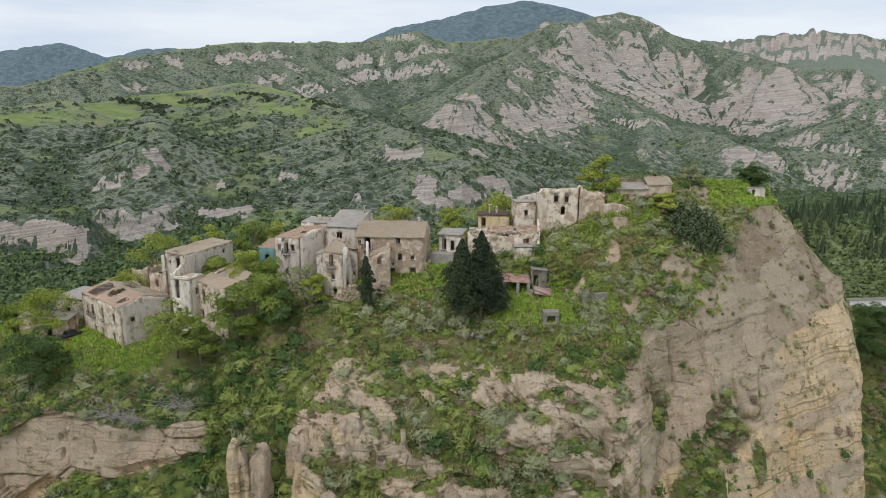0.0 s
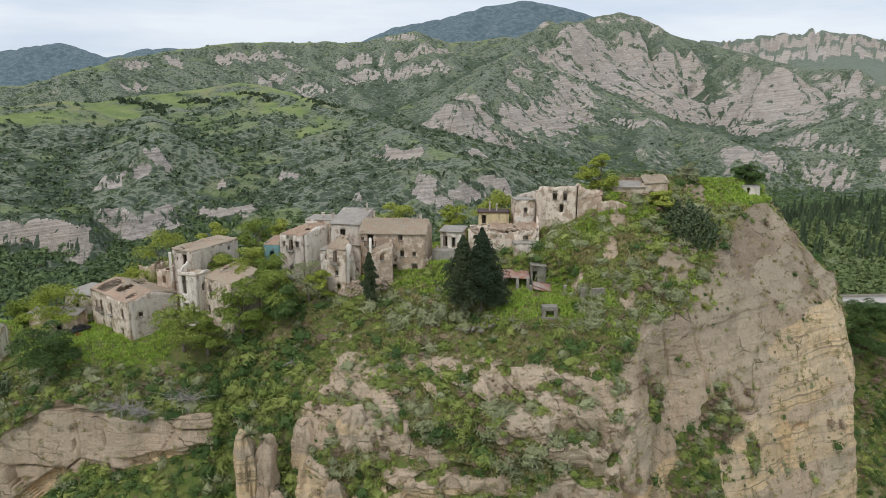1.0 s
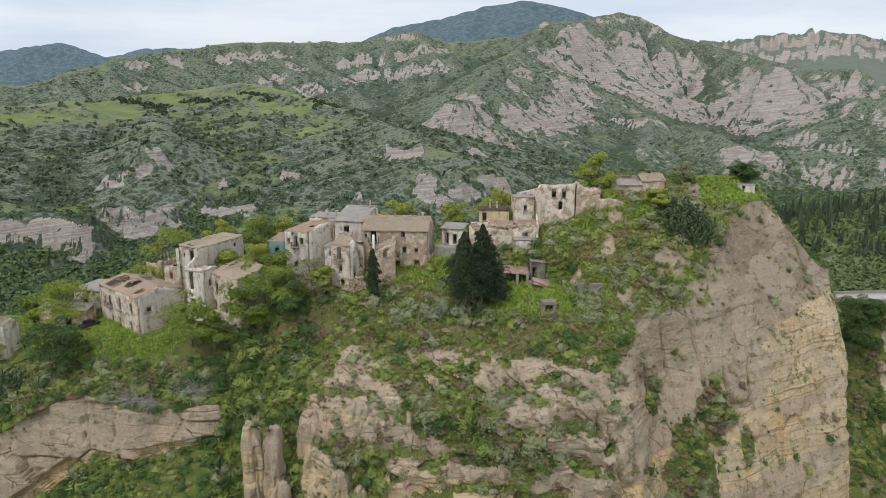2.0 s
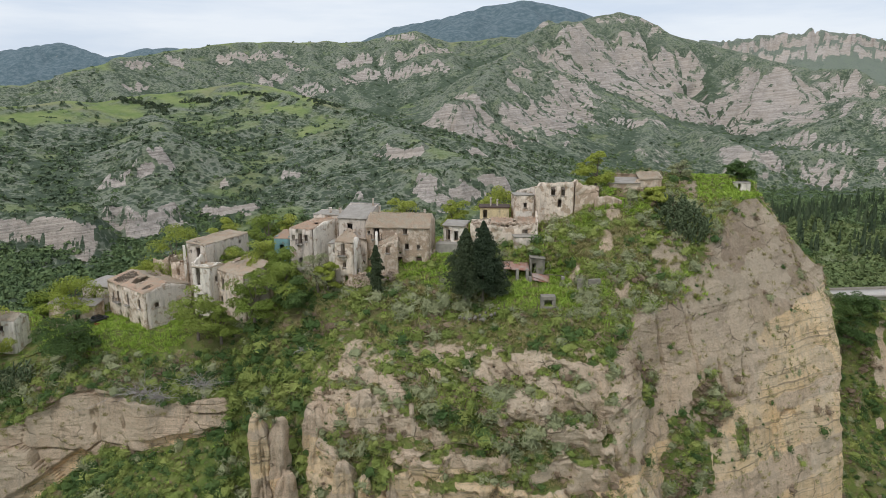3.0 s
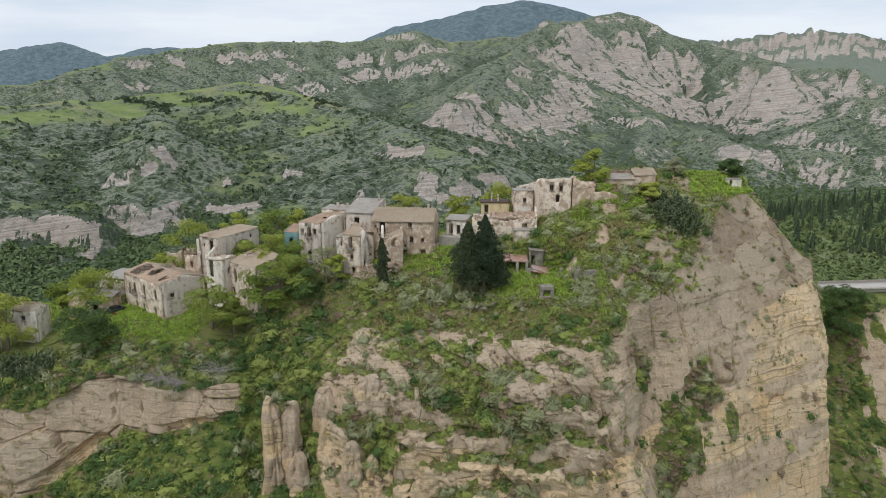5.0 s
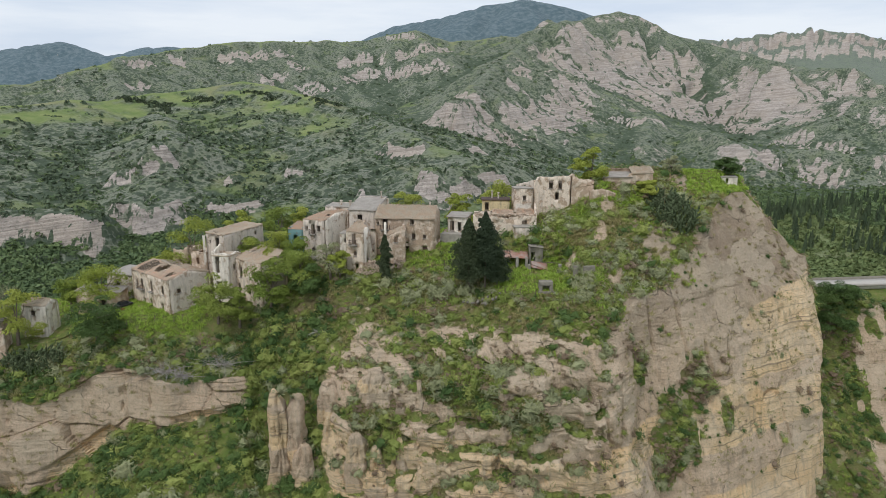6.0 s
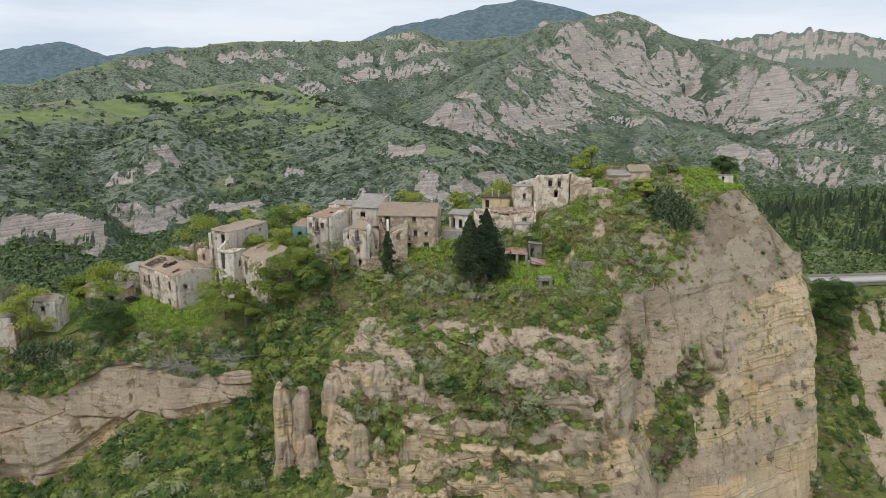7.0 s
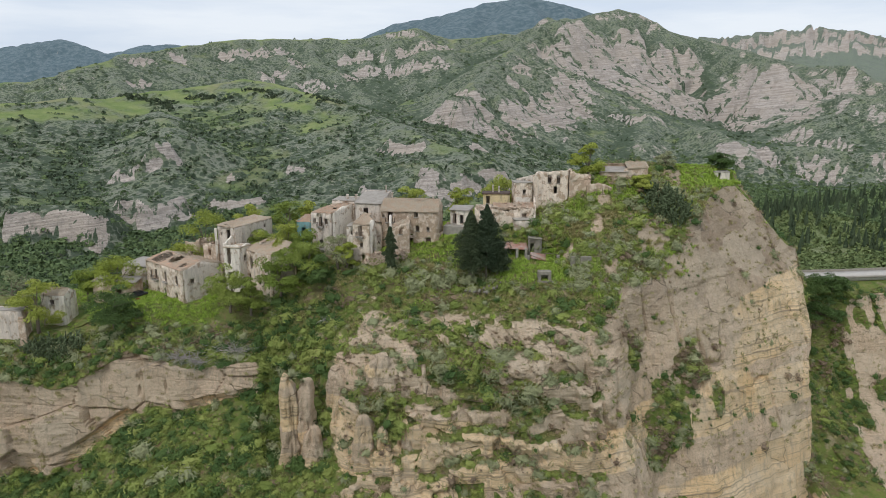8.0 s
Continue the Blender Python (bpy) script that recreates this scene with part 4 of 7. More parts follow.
def country():
    ahead = np.linspace(-38, 38, 640)
    back = np.linspace(38, 322, 64)[1:]
    angle = np.radians(np.r_[ahead, back])
    radius = np.r_[0, 20, 40, 60, 80, np.geomspace(100, 340, 36), np.geomspace(342, 2100, 370), np.geomspace(2115, 4950, 60)]
    a, r = np.meshgrid(angle, radius)
    x, y = r * np.sin(a), r * np.cos(a)
    h, rock, rib, rocky, meadow, haze_tint, wet = land(x, y)
    h = h + fbm(x / 22, y / 22, 4, 1) * np.clip(r / 700, 0.3, 2.0) * (r > 330) + rock * (y > 720) * 4.5 * (0.5 - np.abs(fbm(x / 26, y / 26, 4, 201)) * 2)
    gy, gx = np.gradient(h)
    step_r = np.gradient(radius)[:, None]
    step_a = np.maximum(r, 5) * np.gradient(angle)[None, :]
    steep = np.hypot(gy / np.maximum(step_r, 0.5), gx / np.maximum(step_a, 0.2))
    spots = fbm(x / 16, y / 16, 4, 44)
    loose = smooth(0.45, 0.8, steep + 0.45 * spots) * rocky * (1 - 0.8 * smooth(0.55, 0.75, wet))
    green = smooth(0.55, 0.72, wet + 0.25 * spots) * smooth(0.75, 0.35, steep)
    bare = np.clip(np.maximum(rock * (0.14 + 0.9 * smooth(0.2, 0.52, rib + 0.5 * spots + 0.12 * (y < 720))) * np.where(y < 720, 0.25 + 0.7 * smooth(-0.22, 0.12, fbm(x / 11, y / 11 + h / 7, 4, 301, 0.6)), 0.88) * np.where(y > 3000, 1.9, 1.0) * (1 - 0.8 * green) * (0.55 + 0.5 * smooth(0.3, 0.6, steep)), loose), 0, 1)
    meadow = meadow * smooth(0.5, 0.3, steep) * (1 - bare)
    ob = sheet("ground", np.stack([x, y, h], -1).reshape(-1, 3), len(radius), len(angle), M_FAR, {"bare": bare, "meadow": meadow, "haze_tint": haze_tint, "wet": wet})
    tagged(ob, "green valley and ridges with bare eroded badland cliffs", "hillside", kind="structure")
    return x, y, h, bare, meadow, wet


LAND = country()


def bush_template(seed):
    """A small uneven bush: a lumpy dome of leaf fans."""
    return leaf_clump(13, 1.0, 0.95, 0.55, seed, hollow=0.8)


def far_bushes():
    """Bushes and trees over the middle distance, as one mass of foliage each."""
    x, y, h, bare, meadow, gully = LAND
    rng = np.random.default_rng(5)
    want = 25000
    r = np.hypot(x, y)
    cell = np.gradient(r, axis=0) * r
    clumps = fbm(x / 65, y / 65, 5, 63, 0.6)
    wet = smooth(-30, -58, h) * (y > 250)
    weight = cell / np.maximum(r, 300) ** 1.25 * (r > 300) * (r < 1900) * (np.abs(x) < 0.78 * y) * (1 - smooth(0.15, 0.5, bare)) * (1 - 0.93 * smooth(0.7, 0.95, meadow)) * (1 - 0.4 * smooth(0.1, 0.5, meadow))
    weight = weight * (0.22 + smooth(-0.15, 0.3, clumps) + 0.9 * wet + 1.2 * smooth(0.45, 0.75, gully) + 0.5 * smooth(1000, 850, y)) * (1 + 2.2 * smooth(980, 760, r)) * (1 + 1.5 * smooth(120, 180, x) * smooth(720, 640, y))
    flat = (weight / weight.sum()).ravel()
    chosen = rng.choice(flat.size, want, p=flat)
    cx, cy, ch, cw = x.ravel()[chosen], y.ravel()[chosen], h.ravel()[chosen], wet.ravel()[chosen]
    places = np.stack([cx + rng.normal(0, 1.2, want), cy + rng.normal(0, 1.2, want), ch], 1)
    sizes = rng.gamma(3.0, 0.58, want) * (1 + 1.0 * cw) * (0.75 + np.hypot(cx, cy) / 1500)
    sizes = np.clip(sizes, 0.7, 3.6)
    up = np.tile([0.0, 0.0, 1.0], (want, 1))
    templates = [bush_template(k) for k in range(12)]
    tall = (cw > 0.25) | (rng.random(want) < 0.15)
    close = np.hypot(cx, cy) < 580
    leafy_ones = [leaf_clump(24, 1.0, 0.95, 0.36, 900 + k, hollow=0.82) for k in range(10)]
    scrubby = [leaf_clump(22, 1.0, 0.95, 0.38, 930 + k, hollow=0.82) for k in range(10)]
    for mask, name, material, label in (
        (~tall & ~close, "scrub", M_FARBUSH, "dark green scrub dotted over the far slopes"),
        (~tall & close, "near_scrub", M_FARBUSH, "dark green scrub on the slopes across the valley"),
        (tall & ~close, "far_trees", M_FARTREE, "green trees along the far valley floor"),
        (tall & close & (cx > 100), "hillside_bushes", M_FRESHBUSH, "fresh green bushes below the conifer wood"),
        (tall & close & (cx <= 100), "valley_trees", M_FARTREE, "dense green trees along the valley floor"),
    ):
        v, tone = scatter(leafy_ones if name in ("valley_trees", "hillside_bushes") else templates if name == "scrub" else scrubby, places[mask], up[mask], sizes[mask], 3, sink=0.15)
        tagged(plant_mass(name, v, tone, material), label, "bushes", kind="stuff")


def cone_template(seed):
    """A slim conifer of drooping leaf fans, one metre wide by six high."""
    rng = np.random.default_rng(seed)
    n = 90
    t = rng.random(n) ** 0.8
    a = rng.uniform(0, 6.283, n)
    rad = (1 - t) * 0.95 * rng.uniform(0.6, 1.1, n) + 0.05
    c = np.stack([np.cos(a) * rad, np.sin(a) * rad, t * 6], 1)
    out = np.stack([np.cos(a), np.sin(a), np.full(n, -0.2)], 1)
    side = np.stack([-np.sin(a), np.cos(a), np.zeros(n)], 1)
    s = (0.55 * (1 - t * 0.6))[:, None]
    return np.stack([c - side * s + np.array([0, 0, -0.6]) * s, c + side * s + np.array([0, 0, -0.6]) * s, c + np.array([0, 0, 1.7]) * s], 1)


def far_wood():
    """The plantation of slim conifers across the side valley."""
    rng = np.random.default_rng(8)
    n = 480
    px, py = rng.uniform(215, 470, n), rng.uniform(430, 610, n)
    keep = (px / py < 0.80) & (px / py > 0.46)
    px, py = px[keep], py[keep]
    h = land(px, py)[0]
    templates = [cone_template(k) for k in range(6)]
    up = np.tile([0.0, 0.0, 1.0], (len(px), 1))
    v, tone = scatter(templates, np.stack([px, py, h], 1), up, rng.uniform(1.0, 2.5, len(px)), 4, sink=0.3, upright=1.0)
    tagged(plant_mass("conifer_wood", v, tone, M_CONIFER), "dark wood of slim conifers on the far valley side", "woodland", kind="stuff")


def hedges():
    """Dark belts of trees on the meadow across the valley."""
    rng = np.random.default_rng(12)
    px, py = [], []
    for ax, ay, bx, by, n in ((-402, 848, -338, 838, 34), (-345, 835, -318, 800, 14), (-318, 868, -268, 862, 22), (-262, 900, -205, 872, 18), (-205, 872, -120, 800, 20)):
        t = rng.random(n)
        px += list(ax + (bx - ax) * t + rng.normal(0, 3.5, n))
        py += list(ay + (by - ay) * t + rng.normal(0, 5, n))
    px, py = np.array(px), np.array(py)
    h = land(px, py)[0]
    up = np.tile([0.0, 0.0, 1.0], (len(px), 1))
    v, tone = scatter([leaf_clump(70, 1.0, 1.0, 0.25, 950 + k, hollow=0.8) for k in range(6)], np.stack([px, py, h], 1), up, rng.uniform(2.2, 4.6, len(px)), 9, sink=0.1)
    tagged(plant_mass("tree_belt", v, tone, M_CYPRESS), "dark belts of trees on the green plateau", "trees", kind="stuff")


far_bushes()
far_wood()
hedges()


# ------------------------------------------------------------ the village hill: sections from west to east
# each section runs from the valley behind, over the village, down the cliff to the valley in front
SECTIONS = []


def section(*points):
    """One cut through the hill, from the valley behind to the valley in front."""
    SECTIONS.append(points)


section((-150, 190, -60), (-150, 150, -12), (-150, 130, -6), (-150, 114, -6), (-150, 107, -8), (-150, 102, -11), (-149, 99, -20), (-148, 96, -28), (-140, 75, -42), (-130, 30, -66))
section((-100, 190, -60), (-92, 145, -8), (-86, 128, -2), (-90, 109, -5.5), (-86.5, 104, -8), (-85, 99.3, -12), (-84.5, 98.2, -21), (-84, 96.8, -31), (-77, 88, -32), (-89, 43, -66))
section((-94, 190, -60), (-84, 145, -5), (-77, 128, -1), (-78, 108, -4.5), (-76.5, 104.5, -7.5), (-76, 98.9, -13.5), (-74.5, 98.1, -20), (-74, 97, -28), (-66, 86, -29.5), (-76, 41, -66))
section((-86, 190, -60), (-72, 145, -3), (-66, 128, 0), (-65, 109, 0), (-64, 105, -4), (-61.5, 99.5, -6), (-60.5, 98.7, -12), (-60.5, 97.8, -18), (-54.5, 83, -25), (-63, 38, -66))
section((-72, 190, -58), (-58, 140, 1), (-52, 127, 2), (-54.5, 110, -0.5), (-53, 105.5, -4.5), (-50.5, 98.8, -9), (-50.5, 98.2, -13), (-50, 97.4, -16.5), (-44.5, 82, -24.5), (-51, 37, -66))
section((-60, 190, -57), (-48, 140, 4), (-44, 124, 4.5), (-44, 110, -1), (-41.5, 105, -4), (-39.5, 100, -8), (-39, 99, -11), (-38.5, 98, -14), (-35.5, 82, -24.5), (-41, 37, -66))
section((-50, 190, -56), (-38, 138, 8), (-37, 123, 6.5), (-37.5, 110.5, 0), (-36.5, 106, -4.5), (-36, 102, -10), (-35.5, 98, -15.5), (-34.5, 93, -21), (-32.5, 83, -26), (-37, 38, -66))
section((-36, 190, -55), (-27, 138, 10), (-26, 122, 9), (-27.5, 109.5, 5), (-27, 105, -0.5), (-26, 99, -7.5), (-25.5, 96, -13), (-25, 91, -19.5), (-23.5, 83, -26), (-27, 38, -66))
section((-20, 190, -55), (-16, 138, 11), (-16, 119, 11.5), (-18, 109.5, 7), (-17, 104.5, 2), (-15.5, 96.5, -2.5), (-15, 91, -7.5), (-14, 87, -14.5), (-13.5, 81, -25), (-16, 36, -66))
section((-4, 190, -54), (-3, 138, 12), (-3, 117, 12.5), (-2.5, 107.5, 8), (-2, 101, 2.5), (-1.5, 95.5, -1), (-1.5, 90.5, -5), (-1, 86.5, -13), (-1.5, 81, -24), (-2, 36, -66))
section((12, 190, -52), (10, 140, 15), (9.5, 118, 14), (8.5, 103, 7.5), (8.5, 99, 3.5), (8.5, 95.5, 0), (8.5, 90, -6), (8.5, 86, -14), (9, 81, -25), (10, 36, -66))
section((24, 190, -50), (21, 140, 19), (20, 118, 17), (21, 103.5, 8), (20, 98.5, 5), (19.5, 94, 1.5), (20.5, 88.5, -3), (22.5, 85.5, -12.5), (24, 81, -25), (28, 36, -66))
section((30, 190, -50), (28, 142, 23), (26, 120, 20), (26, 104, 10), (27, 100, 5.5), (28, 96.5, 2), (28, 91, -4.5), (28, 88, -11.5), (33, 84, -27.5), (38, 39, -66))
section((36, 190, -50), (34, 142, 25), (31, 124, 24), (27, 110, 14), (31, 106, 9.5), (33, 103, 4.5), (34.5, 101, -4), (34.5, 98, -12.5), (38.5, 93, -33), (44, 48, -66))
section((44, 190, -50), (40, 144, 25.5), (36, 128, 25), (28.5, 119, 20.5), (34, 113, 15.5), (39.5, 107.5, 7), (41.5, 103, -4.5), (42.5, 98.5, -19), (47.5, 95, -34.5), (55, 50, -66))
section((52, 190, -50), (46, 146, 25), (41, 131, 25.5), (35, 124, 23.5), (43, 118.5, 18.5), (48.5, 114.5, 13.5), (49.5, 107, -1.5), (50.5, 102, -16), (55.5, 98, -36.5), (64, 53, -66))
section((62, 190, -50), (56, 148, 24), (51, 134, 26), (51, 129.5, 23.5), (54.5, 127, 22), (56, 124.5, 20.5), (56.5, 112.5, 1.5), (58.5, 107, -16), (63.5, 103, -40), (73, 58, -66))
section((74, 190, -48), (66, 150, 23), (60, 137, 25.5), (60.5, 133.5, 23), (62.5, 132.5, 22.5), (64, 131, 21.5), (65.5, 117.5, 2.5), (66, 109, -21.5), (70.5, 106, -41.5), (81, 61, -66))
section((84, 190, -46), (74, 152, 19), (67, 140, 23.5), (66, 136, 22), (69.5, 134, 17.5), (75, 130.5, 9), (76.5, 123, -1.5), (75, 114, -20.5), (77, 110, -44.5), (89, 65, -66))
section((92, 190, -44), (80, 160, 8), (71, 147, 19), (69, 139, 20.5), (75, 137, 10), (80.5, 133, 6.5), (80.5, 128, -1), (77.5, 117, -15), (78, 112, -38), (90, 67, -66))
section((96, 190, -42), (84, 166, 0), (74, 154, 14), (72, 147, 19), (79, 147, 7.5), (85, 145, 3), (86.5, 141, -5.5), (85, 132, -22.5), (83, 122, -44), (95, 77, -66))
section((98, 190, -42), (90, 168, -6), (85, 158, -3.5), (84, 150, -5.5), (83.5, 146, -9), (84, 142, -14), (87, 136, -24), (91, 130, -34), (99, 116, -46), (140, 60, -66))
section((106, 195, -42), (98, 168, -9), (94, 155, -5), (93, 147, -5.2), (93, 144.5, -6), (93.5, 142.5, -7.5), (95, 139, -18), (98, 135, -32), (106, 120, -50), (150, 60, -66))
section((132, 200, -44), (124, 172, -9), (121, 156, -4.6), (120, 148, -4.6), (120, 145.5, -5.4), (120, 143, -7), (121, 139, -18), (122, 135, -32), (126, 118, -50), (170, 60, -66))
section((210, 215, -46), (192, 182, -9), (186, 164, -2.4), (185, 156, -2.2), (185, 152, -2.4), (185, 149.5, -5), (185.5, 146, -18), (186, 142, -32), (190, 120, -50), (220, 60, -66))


def spline(points, t):
    """Catmull-Rom through rows of points at t in 0..len-1 (arrays)."""
    p = np.concatenate([[2 * points[0] - points[1]], points, [2 * points[-1] - points[-2]]])
    i = np.clip(np.floor(t).astype(int), 0, len(points) - 2)
    f = (t - i)[(...,) + (None,) * (p.ndim - 1)]
    a, b, c, d = p[i], p[i + 1], p[i + 2], p[i + 3]
    return 0.5 * (2 * b + (c - a) * f + (2 * a - 5 * b + 4 * c - d) * f**2 + (3 * b - a - 3 * c + d) * f**3)


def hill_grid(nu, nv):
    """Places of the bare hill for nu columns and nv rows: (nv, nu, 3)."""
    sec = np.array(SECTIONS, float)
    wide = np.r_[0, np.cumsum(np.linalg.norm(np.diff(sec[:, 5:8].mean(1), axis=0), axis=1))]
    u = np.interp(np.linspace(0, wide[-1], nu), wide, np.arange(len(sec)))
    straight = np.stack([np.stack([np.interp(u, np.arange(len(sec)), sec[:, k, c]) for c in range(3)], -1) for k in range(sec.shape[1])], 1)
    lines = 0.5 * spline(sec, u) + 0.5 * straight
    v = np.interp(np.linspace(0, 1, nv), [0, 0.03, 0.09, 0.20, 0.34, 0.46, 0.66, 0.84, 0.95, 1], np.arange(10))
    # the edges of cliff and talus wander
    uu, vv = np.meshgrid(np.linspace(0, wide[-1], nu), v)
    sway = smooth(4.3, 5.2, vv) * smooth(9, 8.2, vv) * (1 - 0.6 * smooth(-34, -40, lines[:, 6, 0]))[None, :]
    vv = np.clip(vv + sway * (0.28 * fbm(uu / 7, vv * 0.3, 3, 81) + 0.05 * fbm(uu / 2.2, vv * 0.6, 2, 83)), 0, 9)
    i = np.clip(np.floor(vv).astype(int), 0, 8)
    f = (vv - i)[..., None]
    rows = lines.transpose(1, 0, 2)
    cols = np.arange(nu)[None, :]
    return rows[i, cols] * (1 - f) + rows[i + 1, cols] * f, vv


def normals_of(p):
    n = np.cross(np.gradient(p, axis=1), np.gradient(p, axis=0))
    n /= np.maximum(np.linalg.norm(n, axis=-1, keepdims=True), 1e-6)
    return n * np.where(n[..., 2:3] < 0, -1, 1)


def ledge(z, gap, sharp=0.16):
    """Risers and treads: 0..1 rising with height, falling back fast at each tread."""
    f = z / gap - np.floor(z / gap)
    return np.where(f < 1 - sharp, f / (1 - sharp), (1 - f) / sharp)


def near_spot(x, y, z, cx, cy, cz, rx, rz):
    rag = 0.45 * fbm((x + y) / 3.2, z / 3.2, 4, 37, 0.6)
    return smooth(1.12, 0.88, rag + np.sqrt(((x - cx) / rx) ** 2 + ((y - cy) / rx / 1.4) ** 2 + ((z - cz) / rz) ** 2))


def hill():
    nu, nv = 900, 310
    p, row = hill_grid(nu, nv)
    # the walled garden below the upper houses is nearly level
    x, y, z = p[..., 0], p[..., 1], p[..., 2]
    garden = smooth(6.5, 9, x) * smooth(24, 21, x) * smooth(100.5, 102, y) * smooth(114.5, 112, y)
    p[..., 2] = z * (1 - garden) + (7.3 + 0.27 * (y - 102.5)) * garden
    nrm = normals_of(p)
    x, y, z = p[..., 0], p[..., 1], p[..., 2]
    steep = 1 - nrm[..., 2]
    side = 0.85 * x + 0.5 * y
    w = smooth(0.22, 0.45, steep)
    # the front of the spur is a patchwork of rock bosses; the tall east face is smoother and fluted
    front = smooth(-24, -17, x) * smooth(29, 22, x) * smooth(4, 0, z) * smooth(-42, -30, z)
    west = smooth(-34, -39, x)
    east = smooth(27, 36, x)
    warp = z - 0.10 * x + 1.6 * fbm(side / 30, z / 60, 3, 4) + (0.5 - 0.35 * east) * vnoise(side / 7, z / 9, 6)
    w = np.maximum(w, 0.9 * front * smooth(0.08, 0.2, steep))
    # the front is broken into blocks, each with its own rock steps and planted ledges
    plate, plate_joint = cells(side / 5.2 + 0.3 * vnoise(side / 4, z / 4, 5), (z - 0.12 * x) / 7.5, 2)
    column, column_joint = cells(side / 2.1 + 0.15 * vnoise(side, z, 6), z / 6.0, 12)
    rung = (warp + 3.4 * plate + 1.0 * column + 0.8 * fbm(side / 3, z / 3, 3, 14)) / 5.4
    rung = rung - np.floor(rung)
    boss = smooth(0.02, 0.10, rung) * smooth(0.90, 0.80, rung) * smooth(-0.62, -0.5, plate + 0.3 * vnoise(side / 7, z / 6, 65))
    steps = front * (2.3 * np.where(rung < 0.74, rung / 0.74, (1 - rung) / 0.26) - 0.9 + 0.5 * column * boss - 0.5 * smooth(0.10, 0.0, column_joint) * boss)
    # soft beds weather back between the hard ones
    soft_bed = smooth(0.40, 0.60, vnoise(side / 25, (z + 0.05 * x) / 1.7, 43) + 0.35 * fbm(side / 5, z / 3, 3, 45)) * smooth(-0.2, 0.2, vnoise(side / 8, z / 6, 51))
    foot = west * smooth(6.50, 6.68, row) * smooth(7.12, 7.0, row) * smooth(-0.25, 0.15, fbm(side / 9, row, 3, 47))
    face, face_joint = cells(side / 9.0 + 0.3 * vnoise(side / 9, z / 9, 8), z / 9.0, 4)
    seam = smooth(0.07, 0.0, np.abs(vnoise(side / 34, (z + 0.06 * x) / 2.6, 143))) * smooth(-0.25, 0.1, vnoise(side / 9, z / 7, 144))
    wall_w = west * w * (1.3 * face - 0.9 * smooth(0.045, 0.0, face_joint) - 0.22 * seam - 0.9 * smooth(0.06, 0.0, np.abs(vnoise(side / 4.5, z / 50, 145))) * smooth(-0.1, 0.2, vnoise(side / 11, z / 9, 146)) + 1.1 * vnoise(side / 4.5, z / 25, 147) - 0.1 * soft_bed - 1.6 * foot + 0.22 * fbm(side / 1.6, z / 1.6, 4, 49))
    lie = z - 0.07 * x + 0.5 * fbm(side / 26, z / 40, 2, 104)
    bed_gate = 0.35 + 0.65 * smooth(-0.3, 0.2, fbm(side / 10, z / 3, 3, 61))
    bed_lines = bed_gate * (0.24 * (ledge(lie, 2.9, 0.4) - 0.5) - 0.25 * smooth(0.05, 0.0, np.abs(vnoise(side / 60, lie / 3.1, 61))))
    tan_east = smooth(-0.02, 0.14, vnoise(side / 70, warp / 5.2, 55) + 0.22 * fbm(side / 9, z / 5, 4, 57) + 0.22 * smooth(3, -4, warp) - 0.6 * smooth(-3, 6, z))
    tan = np.maximum(np.maximum(soft_bed * 0.3, foot) * west, tan_east * (1 - west) * (1 - 0.35 * front) * smooth(84, 80, x))
    blocks = fbm(side / 7.5, z / 10, 3, 3) * (1 - 0.8 * west)
    cap = east * smooth(-5, 5, z - 0.03 * x + 4 * vnoise(side / 40, z / 8, 33)) * smooth(84, 80, x)
    flutes = cap * 0.5 * np.sqrt(np.abs(vnoise(side / 3.3 + 0.3 * vnoise(side / 5, z / 5, 2), z / 26, 38))) - 0.22 * cap + (np.abs(vnoise(side / 2.6 + 0.5 * vnoise(side / 6, z / 6, 2), z / 22, 8)) * 0.5 - 0.15) * east * smooth(2, -6, z)
    rills = np.abs(vnoise(side / 0.9, z / 9, 28)) * 0.22 * east * (0.4 + tan)
    cracks = -1.3 * smooth(0.07, 0.0, np.abs(vnoise(side / 6.1, z / 30, 77))) * smooth(-0.1, 0.3, vnoise(side / 17, z / 11, 12)) * (1 - 0.6 * west)
    grain = fbm(side / 1.1, z / 0.9, 3, 18) * 0.15 + east * fbm(side / 2.6, z / 2.2, 3, 20) * 0.14
    pits = -0.25 * smooth(0.42, 0.60, fbm(side / 0.9, z / 0.6, 3, 19)) * east * smooth(-18, -6, z)
    soft = fbm(x / 9, y / 9, 4, 13) * 0.5 + fbm(x / 2.6, y / 2.6 + z / 4, 3, 15) * 0.34
    lump, joint = cells(side / 4.6 + 0.2 * vnoise(side / 3, z / 3, 5), warp / 3.6, 9)
    broken = (0.38 * lump - 0.35 * smooth(0.08, 0.0, joint)) * (1 - 0.75 * east) * (1 - west) * (1 - 0.5 * front)
    flat = nrm * np.array([1, 1, 0.35])
    p = p + flat * (w * (broken + blocks + flutes + rills + cracks + grain + pits + bed_lines * (1 - 0.7 * front) * (1 - west) * smooth(86, 82, x) + steps) + wall_w)[..., None] + nrm * ((1 - w) * soft * (1 - 0.7 * garden))[..., None]
    around = 0.25 * (p[:-2, 1:-1] + p[2:, 1:-1] + p[1:-1, :-2] + p[1:-1, 2:])
    p[1:-1, 1:-1] = 0.7 * p[1:-1, 1:-1] + 0.3 * around
    bare = smooth(0.30, 0.46, steep + 0.12 * fbm(side / 4, z / 4, 4, 21))
    bare = bare * (1 - front) + front * 0.95 * boss * smooth(0.08, 0.2, steep)
    gully = smooth(-39.5, -37, x + 0.15 * (z + 10)) * smooth(-21, -24, x)
